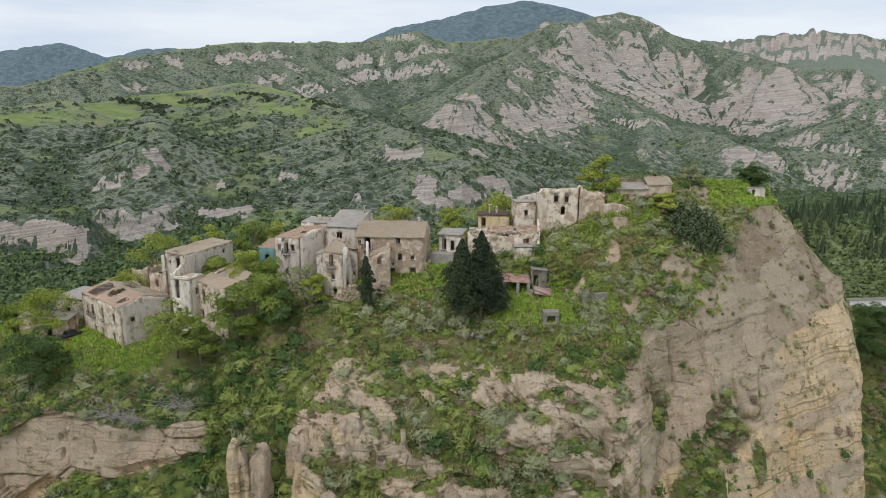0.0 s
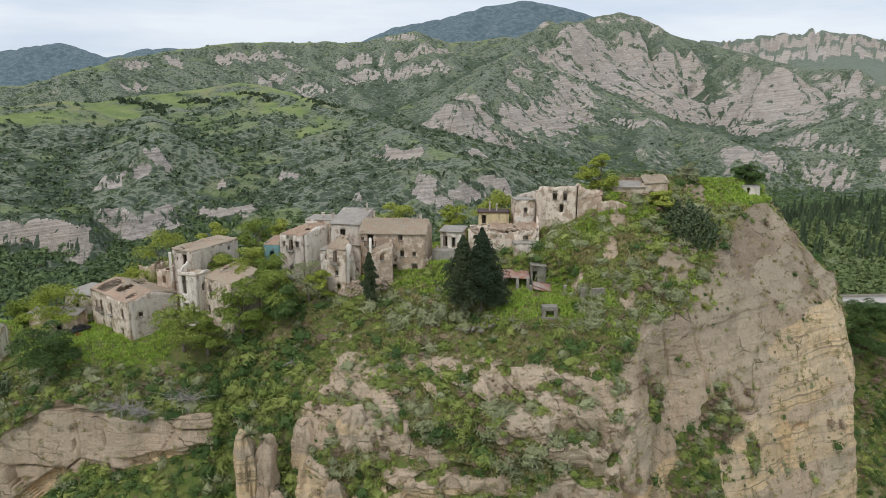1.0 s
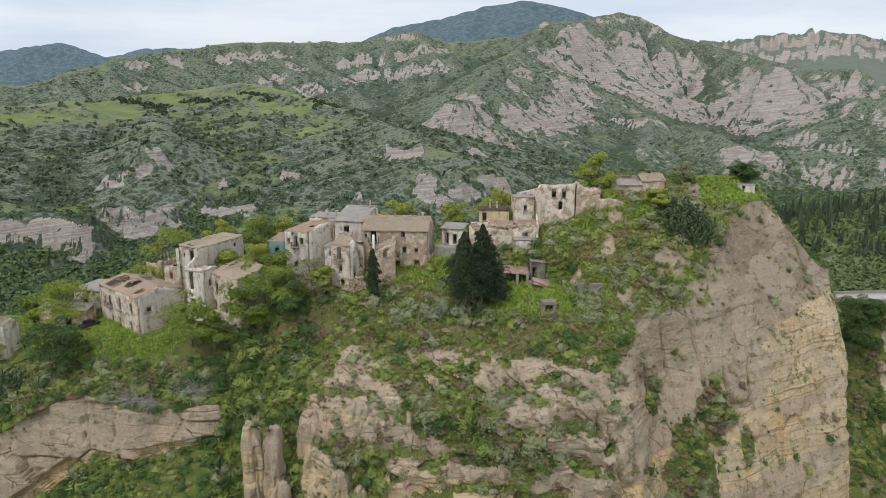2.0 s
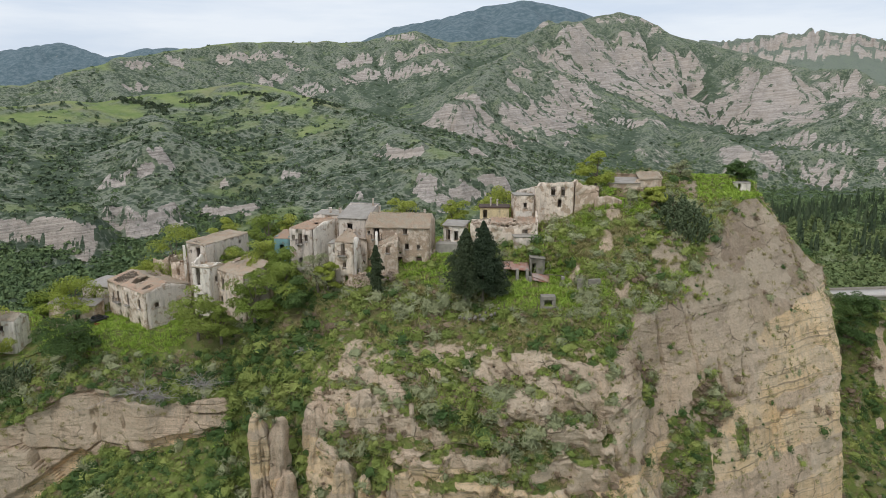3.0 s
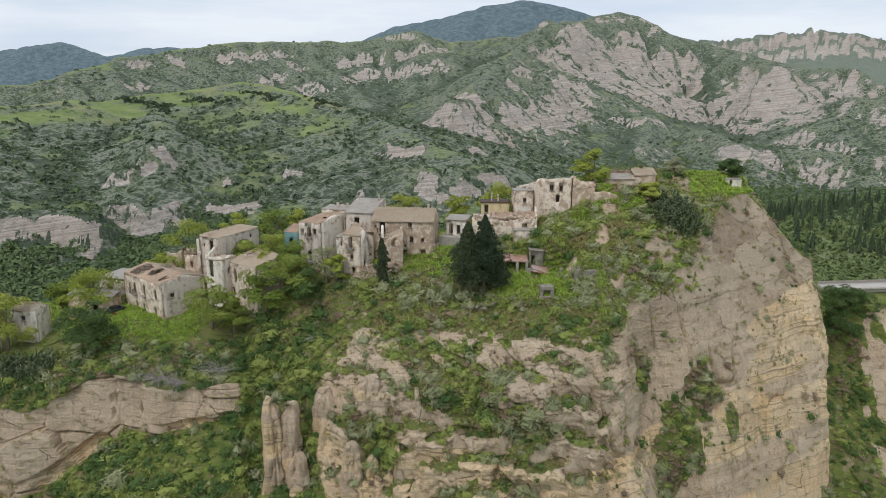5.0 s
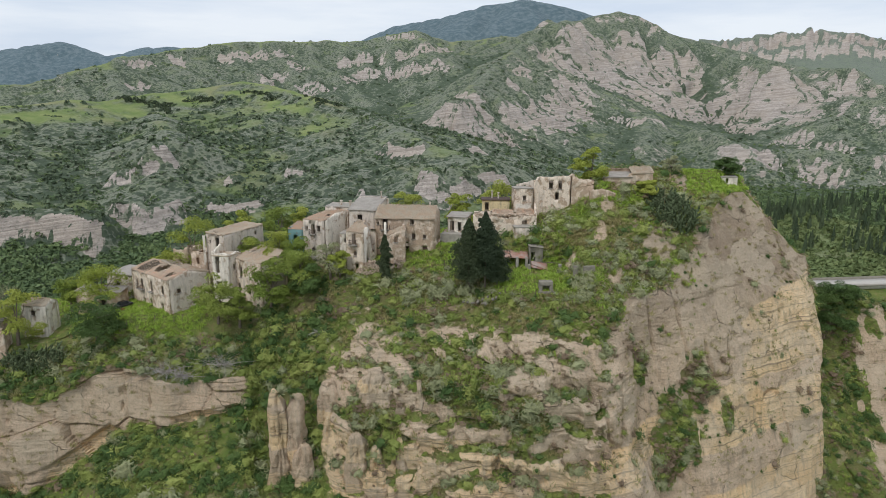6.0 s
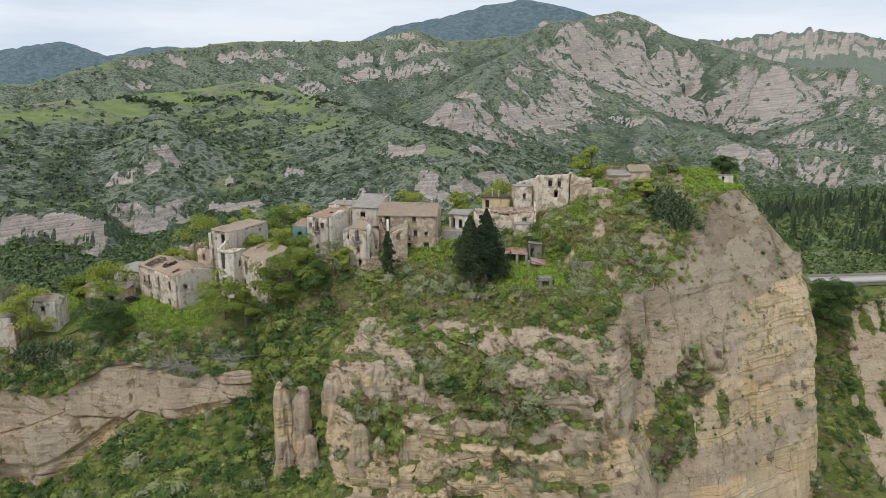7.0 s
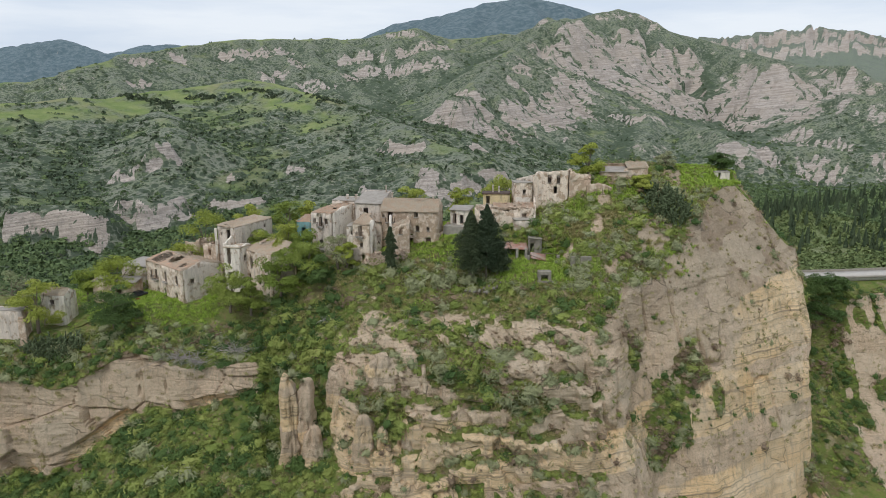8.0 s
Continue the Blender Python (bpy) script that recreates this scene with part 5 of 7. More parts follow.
    bare = bare * (1 - 0.85 * gully * smooth(-60, 0, z + 40))
    bare = bare * (1 - 0.85 * smooth(-21, -24, z + 0.42 * np.clip(-62 - x, 0, 30)) * smooth(-12, -30, x))
    thicket = np.maximum(near_spot(x, y, z, 41.0, 101, -20, 5.0, 8.0), near_spot(x, y, z, 45.8, 103.5, -11, 3.2, 6.5))
    thicket = np.maximum(thicket, near_spot(x, y, z, 51.5, 105, -17.5, 2.6, 3.5))
    thicket = np.maximum(thicket, near_spot(x, y, z, 33, 99, -6, 2.6, 3.5))
    thicket = np.maximum(thicket, near_spot(x, y, z, 44.5, 119, 19.5, 5.5, 6))
    thicket = np.maximum(thicket, near_spot(x, y, z, 38.0, 99, -25, 4.0, 5))
    thicket = np.maximum(thicket, near_spot(x, y, z, 82.0, 117, -42, 8, 8))
    shoulder = smooth(32, 36, x) * smooth(53, 48, x) * smooth(7.5, 10, z - 0.25 * (x - 40)) * smooth(-0.12, 0.1, fbm(side / 4.5, z / 3.5, 4, 121, 0.6))
    thicket = np.maximum(thicket, 0.9 * shoulder)
    thicket = np.maximum(thicket, smooth(84, 87, x) * smooth(99, 96, x))
    bare = bare * (1 - thicket)
    bank = smooth(83, 88, x)
    bare = bare * (1 - bank * (1 - 0.95 * smooth(95, 99, x) * smooth(-0.15, 0.1, fbm(side / 5, z / 12, 3, 17))))
    mound = smooth(26, 30, x) * smooth(56, 48, x) * smooth(4, 8, z)
    bare = np.maximum(bare * (1 - 0.6 * mound * smooth(50, 45, x)), 0.95 * mound * smooth(0.10, 0.24, fbm(x / 3.5, z / 3, 4, 4, 0.6)))
    bare = bare * (1 - smooth(4, 7, x) * smooth(28, 25, x) * smooth(110, 112, y) * smooth(121, 119, y))
    bare = bare * (1 - smooth(3, 5, x) * smooth(28, 26, x) * smooth(96.5, 98, y) * smooth(105, 104, y) * smooth(2, 4, z))
    bare = np.maximum(bare, 0.9 * smooth(96, 100, x) * smooth(-6.5, -9, z) * smooth(-0.2, 0.1, fbm(side / 4, z / 11, 3, 17)))
    nrm = normals_of(p)
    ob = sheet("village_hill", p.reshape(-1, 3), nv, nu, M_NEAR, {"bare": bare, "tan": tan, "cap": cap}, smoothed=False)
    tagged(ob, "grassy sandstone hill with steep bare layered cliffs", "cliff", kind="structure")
    return p, nrm, bare, thicket, gully


HILL, HILL_N, HILL_BARE, HILL_THICKET, HILL_GULLY = hill()
TOP = HILL.reshape(-1, 3)


def ground_at(x, y):
    """The height of the hill under a place."""
    d = (TOP[:, 0] - x) ** 2 + (TOP[:, 1] - y) ** 2
    near = d < 0.6
    return float(TOP[near, 2].max()) if near.any() else float(TOP[np.argmin(d), 2])


def hill_plants():
    """Shrubs, dry stalks and grass over the hill, thick in the gullies and thin on the rock."""
    rng = np.random.default_rng(21)
    p, n = HILL, HILL_N
    du, dv = np.gradient(p, axis=1), np.gradient(p, axis=0)
    area = np.linalg.norm(np.cross(du, dv), axis=-1)
    x, y, z = p[..., 0], p[..., 1], p[..., 2]
    shown = (x > -94) & (x < 128) & (y < 150) & (z > -46) & (y > 66) & ~((z < -30) & (x > -40) & (x < 74))
    open_ground = 1 - smooth(0.35, 0.75, HILL_BARE)
    clumps = fbm(x / 4, y / 4 + z / 4, 3, 33)
    patch = fbm(x / 11, y / 11 + z / 8, 3, 52)
    lawn = smooth(7, 9, x) * smooth(23.5, 21.5, x) * smooth(101, 102.5, y) * smooth(114, 112, y)
    lawn = np.maximum(lawn, smooth(-46, -50, x) * smooth(105.5, 107, y) * smooth(-3.5, -2, z))
    lawn = np.maximum(lawn, smooth(46, 50, x) * smooth(21.0, 22.0, z))
    lawn = np.maximum(lawn, smooth(-20, -17, x) * smooth(9, 7, x) * smooth(106, 108, y) * smooth(8.5, 9.5, z) * 0.8)
    lush = np.maximum(HILL_GULLY * smooth(5, -3, z), smooth(-20, -27, x) * smooth(-9, -13, z))
    slope = (1 - lush) * smooth(-33, -28, x) * smooth(36, 30, x) * smooth(14, 11, z) * smooth(-9, -5, z)
    corner = smooth(5, 8, x) * smooth(26, 21, x) * smooth(110.5, 112.5, y) * smooth(121, 118, y)
    slope = np.maximum(slope, 0.8 * corner)
    mound = smooth(17, 20, x) * smooth(60, 55, x) * smooth(4, 8, z) * (y < 134)
    edge = smooth(-36, -40, x) * smooth(-14, -9, z) * smooth(107.5, 105.5, y)
    ledges = (1 - lush) * smooth(-22, -17, x) * smooth(27, 22, x) * smooth(-2, -5, z)
    behind = smooth(112, 116, y) * (y < 147)

    def places(weight, count):
        wgt = (np.maximum(weight, 0) * area * shown).ravel()
        pick = rng.choice(wgt.size, count, p=wgt / wgt.sum())
        return TOP[pick] + rng.normal(0, 0.15, (count, 3)) * [1, 1, 0], n.reshape(-1, 3)[pick]

    leaf = [shrub(100 + k) for k in range(12)]
    twig = [leaf_clump(60, 1.0, 0.8, 0.09, 200 + k, hollow=0.45) for k in range(3)] + [shrub(230 + k, 0.7, 50, 0.22, 0.04, 0.8) for k in range(5)]
    compact = [shrub(400 + k, 0.75, 60, 0.16, 0.07) for k in range(8)]
    a, b = smooth(-0.15, 0.25, clumps), smooth(-0.15, 0.25, -clumps)
    c, d = smooth(-0.2, 0.25, patch), smooth(-0.2, 0.25, -patch)
    g = open_ground * (1 - 0.96 * lawn)
    zones = [
        # weight, then how many of green, dark, grey and dry
        (g * slope, (1150, 240, 520, 760)),
        (g * mound, (230, 15, 230, 150)),
        (g * lush * (x > -94) * (z > -34), (1300, 1200, 90, 160)),
        (g * edge, (230, 260, 170, 170)),
        (g * ledges, (420, 130, 330, 400)),
        (g * behind, (110, 90, 20, 20)),
        (HILL_THICKET * (x > 30) * (x < 80), (400, 320, 200, 1250)),
        (HILL_BARE * smooth(28, 36, x) * smooth(0.0, 0.3, clumps), (50, 120, 60, 130)),
        (HILL_BARE * smooth(34, 28, x) * smooth(-40, -34, x), (110, 50, 120, 190)),
        (g * smooth(76, 83, x) * (y < 144), (330, 560, 80, 560)),
    ]
    for kind, (name, flavour, templates, material, mean, label) in enumerate((
        ("green_shrubs", 0.4 + a, leaf, M_SHRUB, 0.50, "leafy green shrubs on the slope"),
        ("dark_shrubs", 0.3 + b * d, leaf, M_LEAF_DARK, 0.58, "dark green shrubs crowding the gullies"),
        ("grey_shrubs", 0.15 + c * b, leaf, M_SHRUB_GREY, 0.66, "grey-green shrubs on the dry slope"),
        ("dry_shrubs", 0.15 + c * a, twig, M_SHRUB_DRY, 0.44, "brown dry shrubs and dead stalks"),
    )):
        at, up, sizes = [], [], []
        for k, (weight, counts) in enumerate(zones):
            q, m = places(weight * flavour, counts[kind])
            at.append(q)
            up.append(m)
            big = 0.62 if k in (7, 8) else 0.9 if k == 6 else 1.15 if k == 2 else 1.0
            sizes.append((np.clip(rng.gamma(1.5, mean / 1.5, counts[kind]) + 0.14, 0.2, 2.0)) * 1.2 * big)
        at, up, sizes = np.concatenate(at), np.concatenate(up), np.concatenate(sizes)
        where = np.concatenate([np.full(counts[kind], k) for k, (_, counts) in enumerate(zones)])
        tight = (where == 7) | (where == 8)
        v, tone = scatter(templates, at[~tight], up[~tight], sizes[~tight], kind, sink=0.05, upright=0.8)
        on_rock, rock_tone = scatter(compact, at[tight], up[tight], sizes[tight], kind, sink=-0.1, upright=0.35)
        v, tone = np.concatenate([v, on_rock]), np.concatenate([tone, rock_tone])
        tagged(plant_mass(name, v, tone, material), label, "shrubs", kind="stuff")

    def bunch(seed, count, high):
        r = np.random.default_rng(seed)
        a, lean = r.uniform(0, 6.283, count), r.uniform(0.3, 1.4, count)
        c = r.normal(0, 0.2, (count, 3)) * [1, 1, 0]
        d = np.stack([np.cos(a) * lean, np.sin(a) * lean, np.ones(count)], 1) * (high * r.uniform(0.6, 1.2, count))[:, None]
        s = np.stack([-np.sin(a), np.cos(a), np.zeros(count)], 1) * 0.09
        return np.stack([c - s, c + s, c + d], 1)

    blades = [bunch(300 + k, 11, 0.5) for k in range(6)]
    near = smooth(146, 138, y)
    for name, weight, count, material, label in (
        ("grass", open_ground * near * (0.10 + 2.6 * lawn + 1.6 * corner + 0.5 * c * slope + 4.5 * mound * smooth(-0.15, 0.2, patch + 0.2) + 0.3 * edge), 16000, M_GRASS, "fresh green grass over the terraces"),
        ("dry_grass", open_ground * near * (0.05 + b * (slope + ledges + 2.5 * mound + edge)) * (1 - 0.9 * lawn) + 0.08 * HILL_BARE * near, 11000, M_GRASS_DRY, "pale dry grass on the ledges"),
    ):
        at, up = places(weight, count)
        v, tone = scatter(blades, at, up, rng.uniform(0.6, 1.3, count), count, sink=0.05, upright=0.6)
        tagged(plant_mass(name, v, tone, material), label, "grass", kind="stuff")


hill_plants()


def rock_pinnacle(x, y, low, top, wide, deep, turn, label, seed):
    """A free-standing stack of layered sandstone with a flat, cracked head."""
    rows, cols = 66, 52
    k = np.arange(rows)[:, None] / (rows - 1)
    a = np.arange(cols)[None, :] / cols * 2 * np.pi
    zz = low + (top - low) * k + 0 * a
    ca, sa = np.cos(a), np.sin(a)
    square = (np.abs(ca) ** 5 + np.abs(sa) ** 5) ** (-1 / 5)
    u, w = ca * 2.2 + seed * 3.1, sa * 2.2 - seed * 1.7
    slant = 1 - 0.05 * (ca * math.cos(seed) + sa * math.sin(seed))
    shape = (1.42 - 0.66 * k) * np.sqrt(np.clip(1 - np.clip((k * slant - 0.88) / 0.12, 0, 1) ** 2, 0.0, 1) * 0.96 + 0.04)
    lump = 1 + 0.38 * fbm(u * 0.8, zz / 6 + w * 0.8, 4, seed) + 0.09 * fbm(u * 3, zz / 1.3 + w * 2, 4, seed + 4)
    bed = zz + 0.5 * vnoise(u, w, 3)
    stone, joint = cells(a / (2 * np.pi) * 7 + 0 * zz, bed / 4.5, seed)
    lump = lump + 0.09 * stone - 0.10 * smooth(0.10, 0.0, joint)
    lump = lump + 0.05 * vnoise(0.2 * u, bed * 1.5, seed + 2) + 0.04 * vnoise(0.2 * u, bed * 3.7, seed + 5)
    lump = lump + 0.05 * fbm(u * 7, zz / 0.5 + w * 5, 3, seed + 8) - 0.06 * smooth(0.10, 0.0, np.abs(bed / 5.2 - np.round(bed / 5.2)) * 2)
    lump = lump - 0.22 * smooth(0.06, 0.0, np.abs(vnoise(u * 0.9, zz / 40 + w * 0.9, seed))) * smooth(0.2, 0.5, k)
    r = shape * square * lump
    px, py = ca * r * wide, sa * r * deep
    ct, st = math.cos(radians(turn)), math.sin(radians(turn))
    co = np.stack([x + px * ct - py * st, y + px * st + py * ct, zz + 0.25 * fbm(u * 1.5, w * 1.5, 3, 2) * smooth(0.85, 1, k)], -1)
    idx = np.arange(rows * cols).reshape(rows, cols)
    nxt = np.roll(idx, -1, 1)
    quads = np.stack([idx[:-1], nxt[:-1], nxt[1:], idx[1:]], -1).reshape(-1, 4)
    me = raw("rock_pinnacle", co.reshape(-1, 3), quads, M_NEAR, False)
    bm = bmesh.new()
    bm.from_mesh(me)
    bm.verts.ensure_lookup_table()
    bm.faces.new([bm.verts[i] for i in idx[-1]])
    bm.to_mesh(me)
    bm.free()
    at = me.attributes.new("bare", "FLOAT", "POINT")
    at.data.foreach_set("value", np.full(len(me.vertices), 0.9, np.float32))
    at = me.attributes.new("tan", "FLOAT", "POINT")
    heights = np.array([v.co.z for v in me.vertices])
    at.data.foreach_set("value", (0.8 * smooth(0.1, 0.4, vnoise(heights / 3.1, 0 * heights, seed))).astype(np.float32))
    return tagged(new("rock_pinnacle", me), label, "rock", "sandstone stacks", "structure")


rock_pinnacle(-29.8, 90.6, -34, -6.9, 1.7, 2.3, 10, "tall layered sandstone stack crowned by an agave", 3)
rock_pinnacle(-27.0, 91.4, -34, -8.2, 1.55, 2.2, -8, "layered sandstone stack split by a crack", 8)
rock_pinnacle(-25.9, 89.4, -36, -16.0, 1.9, 2.0, 20, "low sandstone stack with shrubs on its shoulder", 12)
rock_pinnacle(-16.0, 86.4, -36, -12.3, 2.1, 2.0, 5, "pointed sandstone stack at the cliff foot", 17)
rock_pinnacle(-12.6, 86.2, -36, -14.4, 1.3, 1.6, 0, "narrow sandstone stack beside a larger one", 23)
rock_pinnacle(-8.7, 86.4, -36, -13.2, 1.0, 1.2, 0, "small knobbly sandstone stack", 29)
rock_pinnacle(-14.0, 91.8, -26, -3.4, 2.6, 2.2, 15, "sandstone buttress standing out of the slope", 31)
rock_pinnacle(-21.5, 94.0, -26, -6.6, 1.9, 1.6, 30, "broken sandstone buttress in the gully", 33)


# ------------------------------------------------------------ the village
def house(label, corners, base, name="house", category="house", group="village houses"):
    x, y = mean_xy(corners)
    return thing(name, x, y, base, label, category, group)


def four_walls(h, c, base, tops, material, holes=((), (), (), ()), ragged=0.0, mats=None):
    for i in range(4):
        if tops[i] is None:
            continue
        a, b = np.array(c[i], float), np.array(c[(i + 1) % 4], float)
        d = (b - a) / np.linalg.norm(b - a)
        if i % 2:  # side walls butt between the long ones
            a, b = a + d * 0.452, b - d * 0.452
        shifted = [(u - (0.452 if i % 2 else 0), z, w, hh) for u, z, w, hh in holes[i]]
        wall(h, a, b, base, tops[i], shifted, (mats or {}).get(i, material), ragged=ragged)


def chimney(h, x, y, z, high=1.2, w=0.5):
    bm = bmesh.new()
    block(bm, x, y, z, w, w, high, 8)
    block(bm, x, y, z + high, w + 0.14, w + 0.14, 0.12, 8)
    under(part("chimney", bm, M_GREYWALL, None, "plastered chimney"), h)


def flat_roof(h, c, z, thick, material, over=0.25, rise=(0, 0, 0, 0), label="", name="roof"):
    m = np.array(mean_xy(c))
    pts = [np.array(p) + (np.array(p) - m) / np.linalg.norm(np.array(p) - m) * over for p in c]
    n = 8
    front = np.zeros((n + 1, n + 1, 3))
    for j in range(n + 1):
        for i in range(n + 1):
            s, t = i / n, j / n
            p = pts[0] * (1 - s) * (1 - t) + pts[1] * s * (1 - t) + pts[2] * s * t + pts[3] * (1 - s) * t
            zz = z + rise[0] * (1 - s) * (1 - t) + rise[1] * s * (1 - t) + rise[2] * s * t + rise[3] * (1 - s) * t
            front[j, i] = (*p, zz + thick)
    return slab(name, front, np.ones((n, n), bool), (0, 0, -thick), material, h, label, jitter=0.015)


def rubble(name, x, y, z, rx, ry, high, count, material, label, seed, size=0.3):
    """A heap of broken stones."""
    rng = np.random.default_rng(seed)
    verts, faces = [], []
    cube = np.array([[sx, sy, sz] for sx in (-1, 1) for sy in (-1, 1) for sz in (-1, 1)], float)
    quad = [(0, 1, 3, 2), (4, 6, 7, 5), (0, 4, 5, 1), (2, 3, 7, 6), (0, 2, 6, 4), (1, 5, 7, 3)]
    for _ in range(count):
        a, r = rng.uniform(0, 6.283), rng.random() ** 0.6
        px, py = x + rx * r * math.cos(a), y + ry * r * math.sin(a)
        pz = max(ground_at(px, py), z - 1.5) + high * (1 - r**1.5) * rng.random()
        m = np.array(Euler(rng.uniform(0, 3, 3)).to_matrix())
        s = size * rng.uniform(0.35, 1.2) * rng.uniform(0.5, 1, 3)
        k = len(verts)
        verts += list((cube * s * rng.uniform(0.75, 1.1, (8, 3))) @ m.T + [px, py, pz])
        faces += [tuple(k + i for i in f) for f in quad]
    ob = new(name, raw(name, verts, faces, material))
    return tagged(ob, label, "rubble", kind="stuff")


def ridge_pair(c, eave, top):
    """Ridge ends over the middles of sides 1 and 3."""
    r1 = ((c[1][0] + c[2][0]) / 2, (c[1][1] + c[2][1]) / 2, top)
    r3 = ((c[3][0] + c[0][0]) / 2, (c[3][1] + c[0][1]) / 2, top)
    return r3, r1


def up(p, z):
    return (p[0], p[1], z)


# --- the big farmhouse over the western terrace
c = [(-66.6, 120.9), (-55.4, 111.2), (-49.3, 118.3), (-60.5, 128.0)]
A_HOUSE = house("two-storey ruined farmhouse, peeling tan plaster, roof partly fallen in", c, -0.8)
gable = [(0, 6.8), (0.5, 8.1), (1, 6.7)]
four_walls(A_HOUSE, c, -1.6, (6.8, gable, 6.8, gable), M_TAN,
           ([(4.2, 3.4, 1.0, 2.1), (8.2, 3.5, 0.95, 2.1), (2.0, 3.6, 0.7, 1.3), (4.6, -0.4, 1.0, 1.9), (7.6, -0.4, 1.0, 2.1), (12.2, -0.3, 1.0, 2.0), (12.8, 3.6, 0.9, 1.9)],
            [(2.4, 3.9, 0.75, 0.85), (5.7, 0.9, 0.9, 0.5), (5.9, -0.5, 1.0, 0.9)], (), ()), mats={1: M_GREYWALL})
balcony(A_HOUSE, c[0], c[1], 4.2, 3.4, 2.2)
balcony(A_HOUSE, c[0], c[1], 8.2, 3.5, 1.5, 0.6, rail=False)
for u, z, w, hgt, sh in ((2.0, 3.6, 0.7, 1.3, False), (8.2, 3.5, 0.95, 2.1, True), (4.2, 3.4, 1.0, 2.1, False), (12.8, 3.6, 0.9, 1.9, False)):
    window(A_HOUSE, c[0], c[1], u, z, w, hgt, sh)
window(A_HOUSE, c[1], c[2], 2.4, 3.9, 0.75, 0.85)
bm = bmesh.new()
bx, by, bt = along(c[1], c[2], 6.8, 0.01)
block(bm, bx, by, 4.0, 1.0, 0.12, 1.1, bt)
under(part("blocked_window", bm, M_STONE, None, "window closed with tan tufa blocks"), A_HOUSE)
r3, r1 = ridge_pair(c, 6.8, 8.15)
tiles(A_HOUSE, up(c[0], 6.9), up(c[1], 6.9), r3, r1, M_TILE_RED, 0.16, [(0.52, 0.70, 0.12), (0.86, 0.42, 0.08), (0.20, 0.55, 0.14)], 0.08, bare_rafters=(0.08, 0.34, 0.1, 0.98))
tiles(A_HOUSE, up(c[2], 6.9), up(c[3], 6.9), r1, r3, M_TILE, 0.12, [(0.7, 0.4, 0.12)], 0.06)
lane = wall(A_HOUSE, (-58.8, 116.9), (-54.6, 121.9), 2.0, [(0, 7.3), (0.5, 7.9), (1, 7.2)], (), M_TAN, 0.35, 0.15, name="inner_wall")

# low sheds behind the farmhouse
c = [(-74.5, 126.0), (-65.2, 122.3), (-62.6, 128.5), (-72.0, 132.0)]
h = house("low grey shed with a flat sheet roof beside the farmhouse", c, -1, "shed", "shed")
four_walls(h, c, -2.5, (4.4, 4.6, 4.8, 4.6), M_GREYWALL, ([(3.0, 0.5, 1.2, 2.2)], (), (), ()))
flat_roof(h, c, 4.5, 0.18, M_SHEET, 0.35, (0, 0.2, 0.5, 0.3), "grey flat roof sheet")
c = [(-61.0, 129.5), (-57.4, 128.3), (-55.6, 133.0), (-59.2, 134.2)]
h = house("small roofless pink-tinged ruin among trees", c, 2, "ruin", "ruin")
four_walls(h, c, 0, ([(0, 9.5), (0.4, 8.8), (1, 9.9)], 9.4, 9.0, 8.2), M_STONE, ([(1.6, 6.3, 0.8, 1.2)], (), (), ()), ragged=0.35)
c = [(-54.5, 122.5), (-50.6, 120.6), (-48.9, 124.2), (-52.6, 126.0)]
h = house("dark roofless stone room with a square window", c, 3, "ruin", "ruin")
four_walls(h, c, 1, (10.2, [(0, 10.4), (1, 8.8)], 10.5, 10.0), M_STONE, ([(1.8, 7.6, 0.9, 1.3)], (), (), ()), ragged=0.3)

# --- the terrace row: long block, stair tower, front house
c = [(-46.4, 119.4), (-41.4, 131.2), (-45.6, 132.9), (-50.6, 121.0)]
h = house("long narrow grey plastered house with a low tiled roof", c, 6)
four_walls(h, c, 2, (14.1, 14.3, 14.2, 14.1), M_GREYWALL, ([(10.2, 12.5, 0.6, 0.7)], (), (), [(2.8, 11.2, 1.0, 2.4), (1.0, 12.4, 0.4, 0.6)]), ragged=0.06)
tiles(h, up(c[0], 14.2), up(c[1], 14.35), up(c[3], 14.6), up(c[2], 14.7), M_TILE, 0.10, [(0.1, 0.6, 0.07)], 0.05)
bm = bmesh.new()
block(bm, -50.9, 120.6, 6.0, 0.5, 0.6, 7.9, 20)
under(part("pilaster", bm, M_WHITE, None, "white corner pilaster left standing"), h)
c = [(-48.4, 117.2), (-44.6, 115.6), (-43.0, 119.0), (-46.7, 120.4)]
h = house("gutted stair tower of pale plaster, open to the sky", c, 4, "ruined_tower", "ruin")
four_walls(h, c, 0, ([(0, 11.3), (0.35, 11.0), (0.7, 11.3), (1, 10.9)], [(0, 10.9), (1, 11.2)], 10.8, [(0, 12.9), (0.5, 12.2), (1, 11.3)]), M_WHITE,
           ([(1.3, 7.0, 1.0, 3.4), (1.4, 3.2, 1.2, 2.0), (3.0, 4.0, 0.8, 1.4)], [(1.8, 7.6, 0.8, 1.2)], (), ()), ragged=0.25)
flat_roof(h, c, 10.4, 0.25, M_TILE, 0.1, (0, 0.2, 0.2, 0), "broken tile terrace")
c = [(-44.3, 117.9), (-37.3, 112.0), (-33.2, 117.2), (-40.2, 123.0)]
h = house("two-storey pale house with a sagging tile roof above trees", c, 4)
